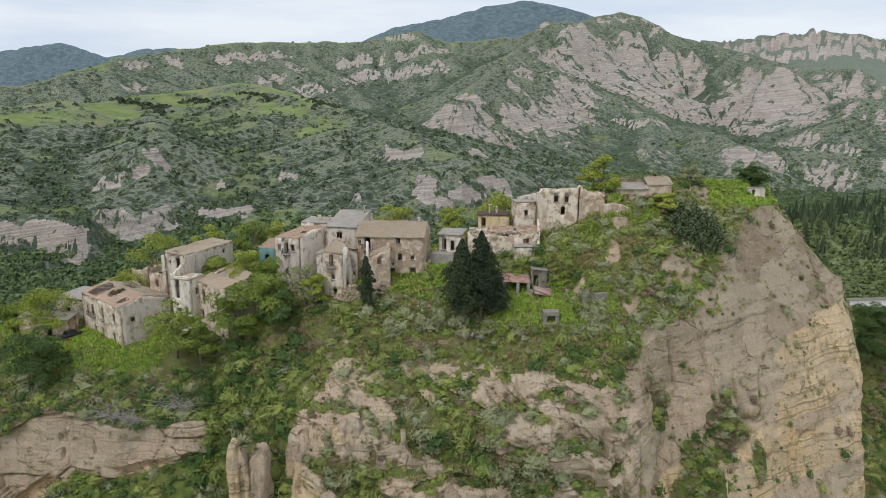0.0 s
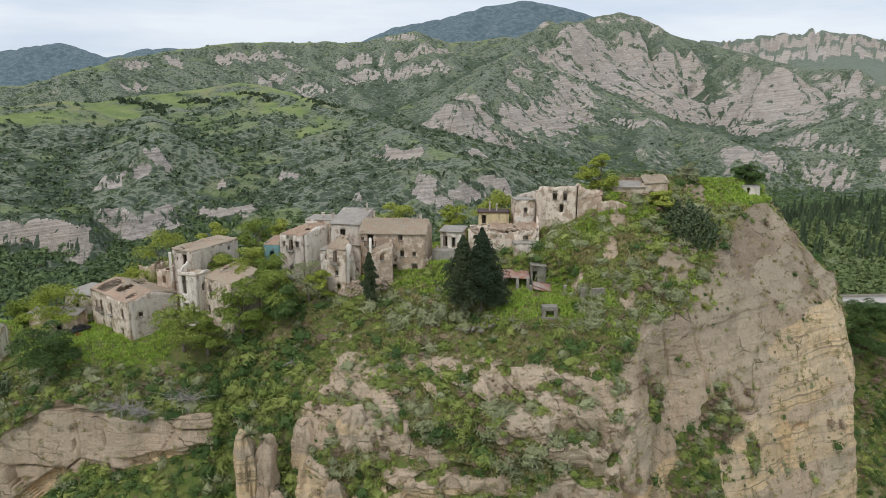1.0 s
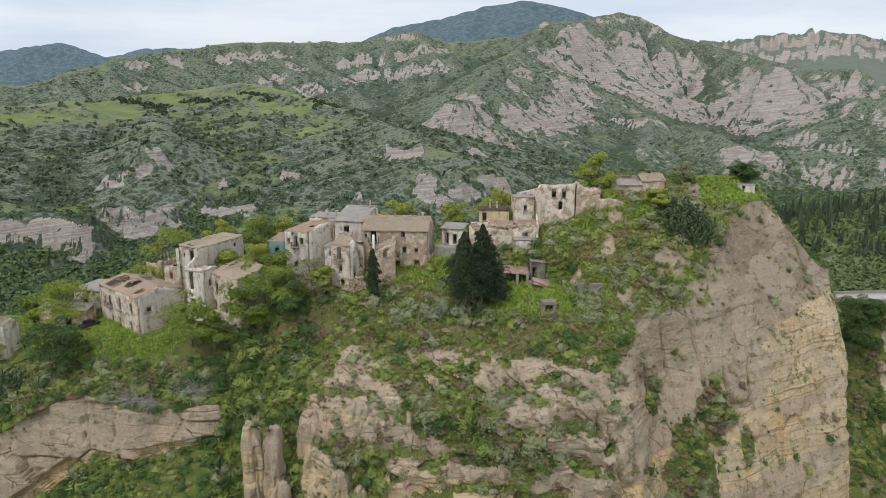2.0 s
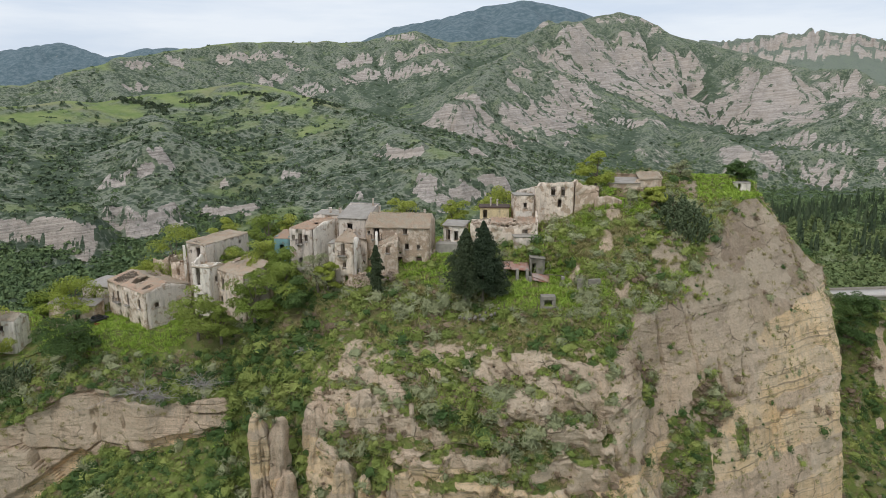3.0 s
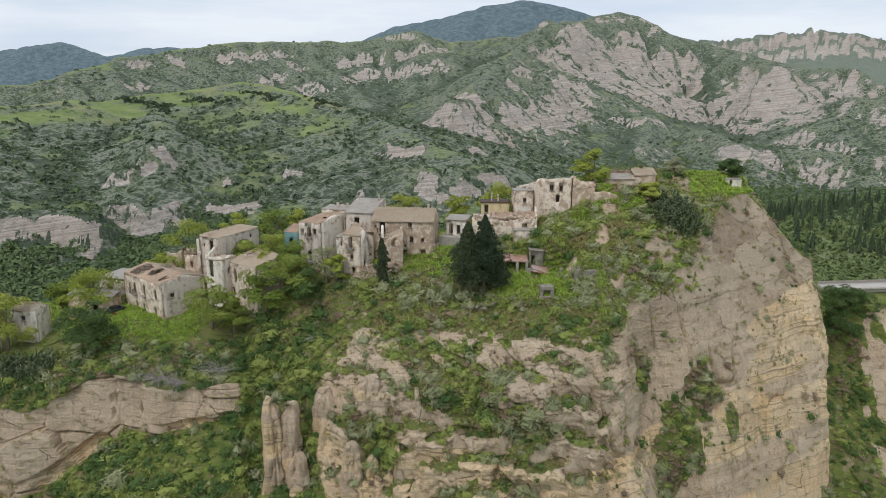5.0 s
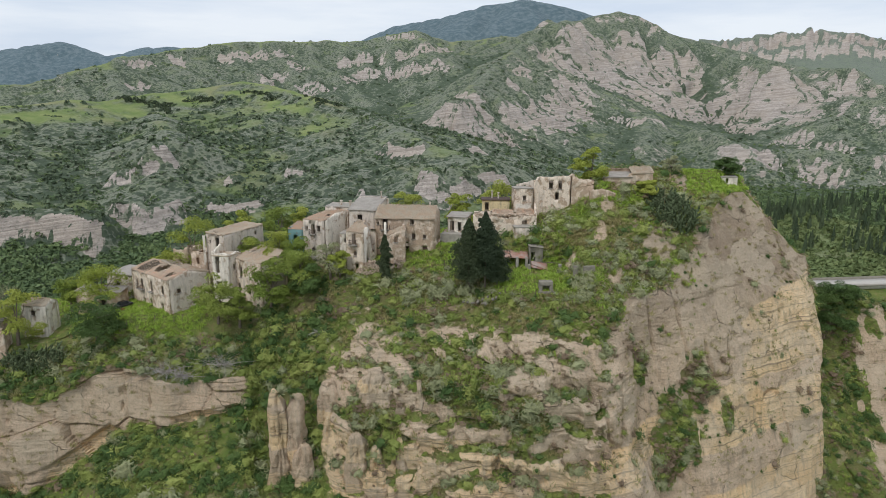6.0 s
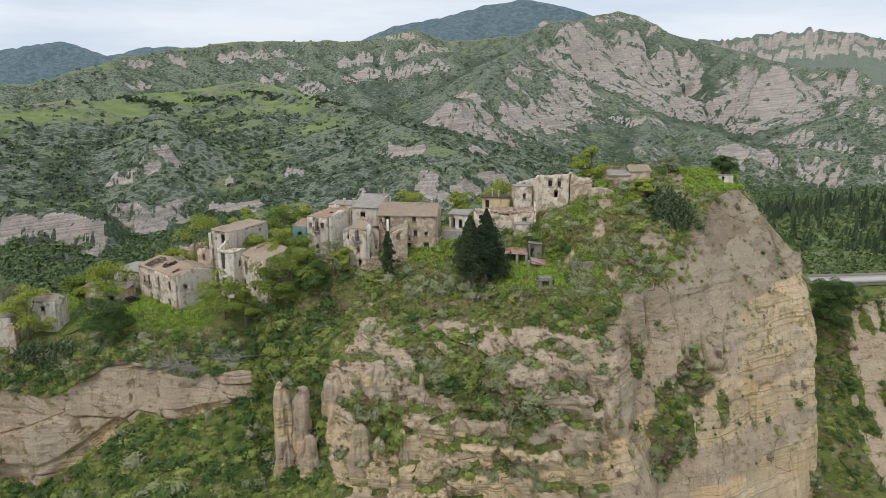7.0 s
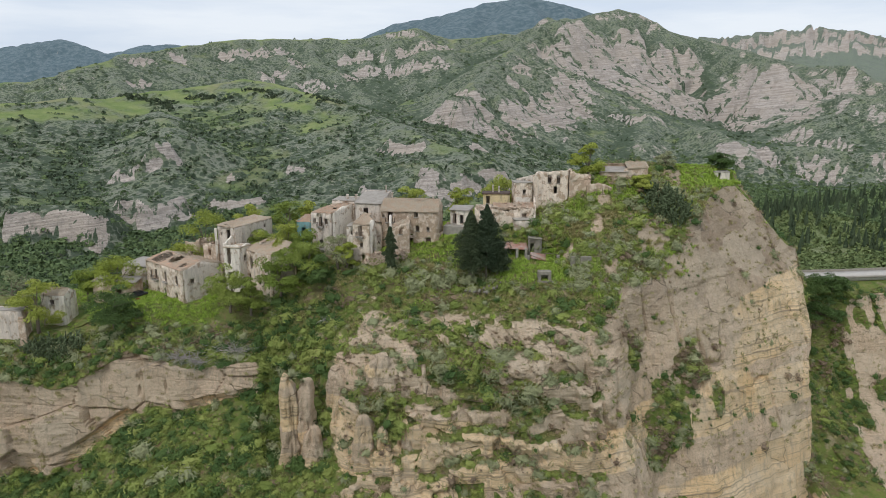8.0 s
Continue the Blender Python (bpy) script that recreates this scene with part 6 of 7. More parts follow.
four_walls(h, c, 0, ([(0, 9.7), (0.45, 9.7), (0.46, 9.9), (1, 9.9)], [(0, 9.9), (1, 11.3)], 11.2, [(0, 11.2), (1, 9.7)]), M_TAN,
           ([(2.4, 6.2, 1.0, 2.2), (6.6, 6.9, 0.8, 1.2), (1.6, 3.0, 0.9, 1.8), (5.0, 3.0, 1.1, 1.0), (8.0, 2.6, 0.9, 1.8)], [(3.0, 7.6, 0.6, 0.9)], (), ()), mats={1: M_GREYWALL})
window(h, c[0], c[1], 2.4, 6.2, 1.0, 2.2, True)
window(h, c[0], c[1], 6.6, 6.9, 0.8, 1.2)
tiles(h, up(c[0], 9.95), up(c[1], 10.0), up(c[3], 11.4), up(c[2], 11.4), M_TILE, 0.10, [(0.10, 0.6, 0.10)], 0.09)

# --- the grey houses at the village's middle
c = [(-33.8, 122.0), (-30.6, 121.4), (-29.6, 126.0), (-32.8, 126.6)]
h = house("narrow teal-painted house with a low tile roof", c, 8)
four_walls(h, c, 5, (15.0, 15.4, 15.8, 15.4), M_TEAL, ([(1.6, 12.2, 0.9, 1.6)], (), (), ()))
tiles(h, up(c[0], 15.1), up(c[1], 15.1), up(c[3], 15.9), up(c[2], 15.9), M_TILE_RED, 0.08, (), 0.05)
c = [(-30.4, 120.8), (-25.9, 119.5), (-21.4, 124.2), (-26.0, 126.4)]
h = house("grey plastered house with three windows and a broken tile roof", c, 9)
four_walls(h, c, 5, (17.2, [(0, 17.2), (0.5, 18.3), (1, 18.6)], 18.4, [(0, 18.4), (1, 17.2)]), M_GREYWALL,
           ([(0.8, 15.0, 0.6, 1.0), (2.2, 14.4, 0.85, 1.9), (3.5, 14.9, 0.7, 1.2), (2.2, 9.6, 0.9, 1.8)], (), (), ()), mats={1: M_WHITE})
for u, z, w, hgt in ((0.8, 15.0, 0.6, 1.0), (2.2, 14.4, 0.85, 1.9), (3.5, 14.9, 0.7, 1.2)):
    window(h, c[0], c[1], u, z, w, hgt, u == 2.2)
balcony(h, c[0], c[1], 2.2, 14.35, 1.5, 0.6)
tiles(h, up(c[0], 17.3), up(c[1], 17.3), up(c[3], 18.5), up(c[2], 18.5), M_TILE_RED, 0.12, [(0.62, 0.55, 0.13)], 0.07)
c = [(-26.6, 125.8), (-20.8, 124.6), (-20.0, 130.0), (-25.8, 131.2)]
h = house("grey house with a parapet and small chimneys behind", c, 10)
four_walls(h, c, 6, (19.2, 19.3, 19.3, 19.2), M_GREYWALL)
flat_roof(h, c, 19.0, 0.25, M_CEMENT, 0.05, label="grey parapet roof")
chimney(h, -23.4, 127.4, 19.2, 0.9)
chimney(h, -21.4, 127.0, 19.2, 0.9)
c = [(-22.6, 118.6), (-20.3, 118.1), (-19.7, 120.2), (-22.0, 120.8)]
h = house("small low white annexe with one dark window", c, 9, "annexe", "house")
four_walls(h, c, 5, (14.6, 14.8, 15.0, 14.8), M_WHITE, ([(1.4, 12.9, 1.0, 0.9)], (), (), ()))
flat_roof(h, c, 14.7, 0.14, M_SHEET, 0.12, (0, 0, 0.3, 0.3), "grey slab roof")
c = [(-20.8, 120.1), (-15.3, 119.0), (-13.6, 126.0), (-19.2, 127.2)]
h = house("tall grey house with a balcony under a corrugated sheet roof", c, 10)
four_walls(h, c, 6, (19.4, [(0, 19.4), (1, 21.2)], 21.2, [(0, 21.2), (1, 19.4)]), M_GREYWALL, ([(2.3, 16.2, 1.05, 2.2), (1.2, 11.5, 0.9, 1.6)], (), (), ()))
window(h, c[0], c[1], 2.3, 16.2, 1.05, 2.2)
balcony(h, c[0], c[1], 2.3, 16.15, 2.2)
flat_roof(h, c, 19.35, 0.12, M_SHEET, 0.35, (0, 0, 1.85, 1.85), "grey corrugated roof sheet")
chimney(h, -14.6, 125.2, 21.0, 1.3, 0.3)

# --- the long stone house with the cellar doors
c = [(-15.2, 117.1), (-3.4, 115.8), (-2.3, 123.6), (-14.3, 124.6)]
h = house("long two-storey stone house, crumbling plaster and stone-strewn tile roof", c, 12)
gable = [(0, 18.3), (0.5, 20.2), (1, 18.3)]
E_HOLES = [(0.55, 16.9, 0.55, 0.6), (2.0, 16.0, 1.05, 2.2), (7.4, 17.0, 0.8, 1.15), (7.7, 14.1, 0.75, 1.05), (9.9, 14.25, 0.65, 0.7), (6.3, 11.3, 1.0, 1.35), (10.0, 11.4, 1.0, 1.3), (6.4, 13.2, 0.5, 0.35)]
four_walls(h, c, 7, (18.3, gable, 18.3, gable), M_STONE, (E_HOLES, (), (), ()))
for u, z, w, hgt in E_HOLES[:5]:
    window(h, c[0], c[1], u, z, w, hgt, u in (7.4,))
balcony(h, c[0], c[1], 2.0, 15.95, 2.0)
for u in (6.3, 10.0):
    bx, by, bt = along(c[0], c[1], u, -0.22)
    bm = bmesh.new()
    block(bm, bx, by, 11.3, 0.95, 0.06, 1.25, bt)
    under(part("cellar_door", bm, M_IRON, None, "dark plank cellar door"), h)
r3, r1 = ridge_pair(c, 18.3, 20.35)
tiles(h, up((c[0][0] - 0.2, c[0][1] - 0.4), 18.25), up((c[1][0] + 0.2, c[1][1] - 0.4), 18.25), r3, r1, M_TILE, 0.05, (), 0.08)
tiles(h, up(c[2], 18.4), up(c[3], 18.4), r1, r3, M_TILE, 0.05, (), 0.1)
chimney(h, -4.3, 120.0, 19.8, 1.1, 0.35)
chimney(h, -13.2, 124.0, 18.6, 2.4, 0.35)
wall(h, (-3.2, 116.1), (-0.9, 121.5), 9, [(0, 14.2), (0.3, 13.2), (1, 15.2)], (), M_STONE, 0.5, 0.3, "leaning stone buttress", "buttress")

# the half-collapsed corner house
c = [(-20.7, 114.0), (-17.2, 112.4), (-14.9, 116.4), (-18.5, 117.9)]
h = house("half-collapsed three-storey house, balcony hanging on a torn white wall", c, 9, "ruined_house", "ruin")
four_walls(h, c, 5, (16.0, [(0, 16.4), (0.25, 17.1), (0.5, 16.3), (0.56, 14.2), (0.7, 12.0), (1, 11.0)], 16.2, 16.0), M_TAN,
           ([(1.75, 13.7, 0.9, 2.1), (2.0, 11.4, 0.7, 0.9), (2.3, 8.4, 0.85, 1.5)], [(1.1, 13.8, 0.8, 1.9), (1.6, 9.6, 0.8, 1.6)], (), ()), ragged=0.12, mats={1: M_WHITE})
balcony(h, c[0], c[1], 1.75, 13.65, 1.7)
window(h, c[0], c[1], 1.75, 13.7, 0.9, 2.1, True)
window(h, c[0], c[1], 2.0, 11.4, 0.7, 0.9)
tiles(h, up(c[0], 16.1), up(c[1], 16.2), (-18.9, 117.4, 17.7), (-16.4, 116.0, 17.5), M_TILE, 0.05, [(0.95, 0.9, 0.25)], 0.14)
flat_roof(h, [(-18.2, 113.4), (-16.9, 113.0), (-15.4, 116.0), (-16.9, 116.6)], 12.6, 0.2, M_WOOD, 0, (0, -0.5, -0.9, 0), "broken floor of planks", "broken_floor")
c = [(-13.1, 112.7), (-9.0, 113.7), (-9.4, 116.3), (-13.4, 116.4)]
h = house("broken tan stone house front with a sloping wall top", c, 10, "ruined_house", "ruin")
four_walls(h, c, 6, ([(0, 15.2), (0.25, 15.4), (0.6, 16.1), (1, 16.9)], [(0, 16.9), (1, 17.4)], None, [(0, 17.6), (0.6, 17.8), (1, 15.3)]), M_STONE, ([(2.3, 14.1, 0.75, 1.15)], (), (), ()), ragged=0.2, mats={3: M_WHITE})
window(h, c[0], c[1], 2.3, 14.1, 0.75, 1.15)
tiles(h, (-13.0, 113.2, 15.3), (-9.2, 114.0, 16.8), (-13.2, 114.3, 15.7), (-9.4, 115.0, 17.2), M_TILE, 0.2, (), 0.12)
rubble("rubble_heap", -15.8, 112.6, 9, 3.0, 1.3, 1.5, 620, M_RUBBLE, "fallen stones and tiles below the broken house", 4, 0.17)
rubble("rubble_heap", -10.6, 112.6, 9, 1.6, 0.9, 1.1, 200, M_RUBBLE, "fallen stones at the foot of the broken wall", 5, 0.17)
rubble("stone_scatter", 4.8, 101.6, 7, 4.0, 1.0, 0.15, 16, M_LICHEN, "grey stones and broken slabs under the big cypress", 6, 0.3)

# --- houses by the way up
c = [(-0.7, 120.9), (3.2, 119.9), (4.2, 123.6), (0.3, 124.6)]
h = house("small white house with two dark doors and a slab porch", c, 14)
four_walls(h, c, 11, (17.7, 17.9, 18.2, 17.9), M_WHITE, ([(0.9, 15.0, 0.85, 2.0), (2.5, 15.0, 0.75, 1.8)], (), (), ()))
window(h, c[0], c[1], 0.9, 15.0, 0.85, 2.0, True)
flat_roof(h, c, 17.75, 0.16, M_SHEET, 0.4, (0, 0, 0.4, 0.4), "grey slab roof")
bm = bmesh.new()
block(bm, 0.3, 118.9, 11.5, 4.6, 2.2, 3.3, -14)
under(part("porch_ramp", bm, M_CEMENT, None, "grey cement ramp"), h)
c = [(6.5, 124.0), (12.2, 123.9), (12.4, 128.0), (6.7, 128.2)]
h = house("small yellow plastered house with a flat dark roof", c, 16)
four_walls(h, c, 12, (20.7, 20.7, 20.7, 20.7), M_YELLOW, ([(1.0, 18.7, 0.8, 1.6)], (), (), ()))
window(h, c[0], c[1], 1.0, 18.7, 0.8, 1.6)
flat_roof(h, c, 20.72, 0.16, M_IRON, 0.3, label="dark flat roof slab")
chimney(h, 8.7, 126.0, 20.85, 1.5, 0.28)
chimney(h, 10.0, 125.8, 20.85, 1.2, 0.28)
c = [(13.2, 123.6), (17.0, 123.9), (16.7, 127.4), (12.9, 127.1)]
h = house("square tan tower house with one small window", c, 17, "tower_house", "house")
four_walls(h, c, 12, (23.2, 23.2, 23.3, 23.2), M_TAN, ([(2.1, 20.8, 0.65, 0.95)], (), (), ()))
bm = bmesh.new()
block(bm, 15.05, 123.66, 18.6, 3.2, 0.1, 1.5, 4.5)
under(part("plinth_panel", bm, M_WHITE, None, "whitewashed panel"), h)
window(h, c[0], c[1], 2.1, 20.8, 0.65, 0.95)
flat_roof(h, c, 23.15, 0.2, M_CEMENT, 0.08, label="worn flat roof with broken edge")
c = [(17.3, 125.1), (24.5, 122.7), (26.0, 127.5), (18.8, 129.8)]
h = house("large roofless stone house with tall window holes", c, 20, "ruined_house", "ruin")
four_walls(h, c, 14, ([(0, 24.8), (0.3, 25.3), (0.75, 25.9), (1, 26.0)], 25.9, 25.0, [(0, 25.0), (0.7, 24.6), (1, 24.8)]), M_TAN,
           ([(3.6, 23.2, 0.85, 1.6), (5.5, 23.2, 0.75, 1.6), (4.9, 20.9, 0.75, 1.5)], (), (), ()), ragged=0.1)
for u, z, w, hgt in ((3.6, 23.2, 0.85, 1.6), (5.5, 23.2, 0.75, 1.6)):
    window(h, c[0], c[1], u, z, w, hgt)
# slab added under the open top to block daylight behind the windows
flat_roof(h, c, 24.2, 0.2, M_WOOD, -0.5, label="wooden slab added inside to keep the window holes dark", name="light_block_slab")
wall(h, (13.9, 127.6), (17.4, 125.4), 16, [(0, 23.6), (1, 24.8)], [(2.0, 23.2, 0.6, 0.5)], M_GREYWALL, 0.4, 0.05)
c = [(24.7, 122.5), (29.0, 121.6), (29.8, 124.6), (25.5, 125.5)]
h = house("crumbled tan ruin with one square window hole", c, 21, "ruin", "ruin")
four_walls(h, c, 17, ([(0, 25.6), (0.2, 25.9), (0.5, 25.2), (0.7, 25.3), (1, 24.0)], 24.4, 25.0, [(0, 25.4), (1, 26.6)]), M_STONE, ([(2.5, 24.0, 1.0, 0.7)], (), (), ()), ragged=0.3)

# the long ruin with rubble on its walls, and the retaining wall below
c = [(4.4, 119.3), (17.2, 118.4), (17.6, 122.6), (4.8, 123.3)]
h = house("long broken house front topped with loose stones and tiles", c, 14, "ruined_house", "ruin")
four_walls(h, c, 9, ([(0, 18.4), (0.15, 17.4), (0.3, 18.5), (0.55, 17.9), (0.8, 18.6), (1, 18.4)], [(0, 18.4), (1, 20.8)], 18.6, 18.2), M_TAN, ([(10.4, 16.7, 1.05, 1.0), (2.4, 15.5, 0.8, 1.2)], (), (), ()), ragged=0.3)
window(h, c[0], c[1], 10.4, 16.7, 1.05, 1.0, True)
tiles(h, (8.3, 119.3, 18.3), (12.6, 119.0, 18.4), (8.5, 122.2, 19.1), (12.8, 122.0, 19.1), M_TILE_RED, 0.06, (), 0.07)
tiles(h, (13.2, 119.0, 18.4), (17.0, 118.8, 18.4), (13.4, 122.2, 19.2), (17.2, 122.0, 19.2), M_TILE_RED, 0.1, (), 0.09)
rubble_on = np.random.default_rng(3)
bm = bmesh.new()
for _ in range(150):
    u = rubble_on.uniform(0.2, 12.6)
    rx, ry, rt = along(c[0], c[1], u, -0.25 + rubble_on.normal(0, 0.18))
    s = rubble_on.uniform(0.14, 0.34)
    block(bm, rx, ry, 18.15 + rubble_on.uniform(0, 0.5) - 0.4 * (2 < u < 3.4), s * 1.4, s, s * 0.8, rubble_on.uniform(0, 180), rubble_on.uniform(-30, 30), rubble_on.uniform(-30, 30))
under(part("rubble_crust", bm, M_RUBBLE, None, "loose stones along the wall top"), h)["kind"] = "stuff"
c = [(12.6, 116.4), (16.8, 116.4), (17.2, 119.0), (12.4, 119.2)]
h = house("tall plain plastered terrace block under a slab", c, 12, "terrace_block", "house")
four_walls(h, c, 8, (16.3, 16.4, 16.4, 16.3), M_GREYWALL)
flat_roof(h, c, 16.35, 0.2, M_CEMENT, 0.15, label="pale slab terrace")
wall(h, (16.9, 116.7), (17.6, 122.6), 9, [(0, 16.4), (0.5, 17.6), (1, 20.5)], (), M_WHITE, 0.4, 0.1, "sloping side wall", "side_wall")

# --- huts and the low house on the hilltop
c = [(32.0, 125.6), (41.9, 124.4), (42.6, 129.0), (32.8, 130.2)]
h = house("low stone house with patched roofs on the hilltop", c, 24)
four_walls(h, c, 19, ([(0, 25.3), (0.5, 25.6), (0.52, 26.2), (1, 26.6)], 26.8, 26.8, 25.6), M_STONE, ([(2.0, 23.3, 0.8, 1.0), (7.0, 23.6, 0.7, 1.0)], (), (), ()), ragged=0.12)
flat_roof(h, [(32.0, 125.4), (37.6, 124.8), (38.2, 129.6), (32.8, 130.2)], 25.3, 0.12, M_SHEET, 0.3, (0, 0.1, 0.9, 0.8), "grey roof sheet")
tiles(h, (37.6, 124.7, 26.2), (42.1, 124.2, 26.5), (38.1, 129.4, 27.2), (42.7, 128.9, 27.3), M_TILE, 0.1, (), 0.09)
wall(h, (28.2, 120.8), (33.6, 121.4), 18, [(0, 23.2), (0.4, 23.6), (1, 22.6)], (), M_STONE, 0.5, 0.3, "low broken garden wall", "garden_wall")
c = [(51.6, 133.6), (54.6, 133.2), (55.0, 135.6), (52.0, 136.0)]
h = house("tiny broken stone hut with a dark red doorway", c, 24.5, "hut", "hut")
four_walls(h, c, 20, ([(0, 24.7), (0.5, 24.9), (1, 24.4)], 24.3, 24.5, 24.6), M_STONE, ([(2.1, 22.9, 0.8, 1.2)], (), (), ()), ragged=0.25)
c = [(60.2, 134.2), (63.6, 133.8), (64.0, 136.4), (60.6, 136.8)]
h = house("small pale hut with a slab roof near the cliff edge", c, 24, "hut", "hut")
four_walls(h, c, 19, (24.3, 24.4, 24.4, 24.3), M_WHITE, ([(1.2, 23.0, 0.6, 1.1)], (), (), ()))
flat_roof(h, c, 24.3, 0.12, M_CEMENT, 0.1, (0, 0, 0.15, 0.1), "cracked grey slab")

# --- the small buildings on the western terrace
c = [(-84.8, 111.8), (-79.8, 111.2), (-79.2, 115.0), (-84.2, 115.6)]
h = house("small plain grey house with one square window", c, -2)
four_walls(h, c, -5, (1.6, [(0, 1.6), (0.5, 2.7), (1, 1.7)], 1.7, [(0, 1.7), (0.5, 2.6), (1, 1.6)]), M_WHITE, ([(2.4, -0.3, 0.9, 1.0)], (), (), ()))
window(h, c[0], c[1], 2.4, -0.3, 0.9, 1.0)
r3, r1 = ridge_pair(c, 1.6, 2.75)
tiles(h, up(c[0], 1.65), up(c[1], 1.65), r3, r1, M_TILE, 0.05, (), 0.05)
tiles(h, up(c[2], 1.7), up(c[3], 1.7), r1, r3, M_TILE, 0.05, (), 0.05)
c = [(-95.5, 107.6), (-86.2, 106.9), (-85.8, 109.4), (-95.2, 110.0)]
h = house("long plain grey garden building with a broken tan end", c, -4, "outbuilding", "house")
four_walls(h, c, -10, (-0.2, -0.2, 0.0, 0.0), M_GREYWALL, mats={1: M_STONE})
flat_roof(h, c, -0.2, 0.15, M_SHEET, 0.15, label="flat grey roof")
c = [(-77.5, 118.6), (-67.8, 117.2), (-67.4, 120.2), (-77.1, 121.6)]
h = house("low brick-brown shed behind the trees", c, -1, "shed", "shed")
four_walls(h, c, -4, (2.6, 2.7, 3.2, 3.0), M_STONE, ([(6.0, -0.6, 1.2, 2.2)], (), (), ()))
flat_roof(h, c, 2.65, 0.12, M_SHEET, 0.25, (0, 0, 0.6, 0.5), "grey sheet roof")


# ------------------------------------------------------------ small buildings in the garden
SHRINE = thing("stone_trough", 17.0, 102.2, 7.4, "small arched stone well house over a trough", "well")
bm = bmesh.new()
for sx in (-0.95, 0.95):
    block(bm, 17.0 + sx, 102.9, 6.6, 0.6, 1.3, 2.1, bevel=0.04)
block(bm, 17.0, 102.9, 8.4, 2.5, 1.5, 0.75, bevel=0.08)
block(bm, 17.0, 103.5, 6.6, 1.4, 0.2, 1.9)
under(part("well_house", bm, M_LICHEN, None, "grey lichened stone hood"), SHRINE)
bm = bmesh.new()
block(bm, 17.0, 101.9, 6.0, 2.9, 0.3, 1.4, bevel=0.03)
block(bm, 15.7, 102.3, 6.0, 0.3, 0.9, 1.35)
block(bm, 18.3, 102.3, 6.0, 0.3, 0.9, 1.35)
under(part("trough", bm, M_LICHEN, None, "long grey stone trough"), SHRINE)

SHEDS = thing("tin_shed", 12.6, 112.2, 9.6, "tumbledown shed with a rusty red tin roof on stone posts", "shed")
for px, py in ((10.3, 111.2), (12.6, 110.9), (14.4, 110.9), (10.4, 113.4), (14.3, 113.4)):
    bm = bmesh.new()
    block(bm, px, py, 8.0, 0.5, 0.5, 3.7, 5, bevel=0.03)
    under(part("post", bm, M_CEMENT, None, "rough stone post"), SHEDS)
flat_roof(SHEDS, [(9.7, 110.8), (14.7, 110.7), (14.8, 113.6), (9.8, 113.7)], 11.7, 0.06, M_TIN, 0.1, (0, -0.3, 0.5, 0.7), "rusty corrugated tin roof")
wall(SHEDS, (14.6, 113.6), (10.0, 113.8), 7, 11.8, (), M_STONE, 0.35, 0.2, "dark back wall", "back_wall")
c = [(15.0, 111.9), (17.7, 112.0), (17.8, 114.2), (15.1, 114.1)]
HUT = thing("grey_hut", 16.4, 113, 9.5, "little grey block hut with a dark doorway", "hut")
four_walls(HUT, c, 8, (13.3, 13.2, 13.2, 13.4), M_LICHEN, ([(0.75, 10.4, 0.8, 2.1)], (), (), ()))
flat_roof(HUT, c, 13.2, 0.14, M_LICHEN, 0.12, (0.3, 0, 0, 0.3), "tilted grey slab roof")
FALLEN = thing("collapsed_tin_roof", 16.6, 110.2, 9.6, "collapsed tin roof leaning on stone posts", "shed")
for px in (14.9, 20.8):
    bm = bmesh.new()
    block(bm, px, 110.4, 8.2, 0.55, 0.5, 2.2, 4, bevel=0.03)
    under(part("post", bm, M_CEMENT, None, "square stone gatepost"), FALLEN)
flat_roof(FALLEN, [(15.2, 109.4), (18.4, 109.6), (18.5, 111.6), (15.3, 111.5)], 9.7, 0.05, M_TIN, 0, (0.3, -0.4, 0.5, 1.1), "bent rusty tin sheets")
bm = bmesh.new()
tube(bm, (17.6, 110.9, 10.7), (20.8, 110.6, 10.5), 0.07, 0.06, 5)
tube(bm, (15.0, 110.2, 10.5), (18.2, 109.4, 9.5), 0.06, 0.05, 5)
under(part("beam", bm, M_WOOD, None, "grey fallen beam"), FALLEN)
rng = random.Random(5)
for k in range(5):
    bm = bmesh.new()
    x0, y0 = 9.0 + rng.uniform(-1.2, 0.6), 109.6 + rng.uniform(-2.2, 1.5)
    z0 = ground_at(x0, y0)
    tube(bm, (x0, y0, z0 - 0.2), (x0 + rng.uniform(-1, 1), y0 + rng.uniform(-0.4, 0.6), z0 + rng.uniform(0.8, 2.0)), 0.07, 0.05, 5)
    me_ob = part("plank", bm, M_WOOD, None)
    tagged(me_ob, "grey leaning plank beside the tin shed", "plank", "loose planks")
for k, (x0, y0, tw, ln) in enumerate(((22.9, 105.6, -8, 1.0), (25.2, 104.8, 14, 2.2))):
    bm = bmesh.new()
    z0 = ground_at(x0, y0)
    block(bm, x0, y0, z0 - 1.2, ln, 0.45, 2.3, tw, bevel=0.05)
    tagged(part("garden_wall", bm, M_LICHEN, None), "short piece of grey retaining wall in the grass", "wall", "garden walls")


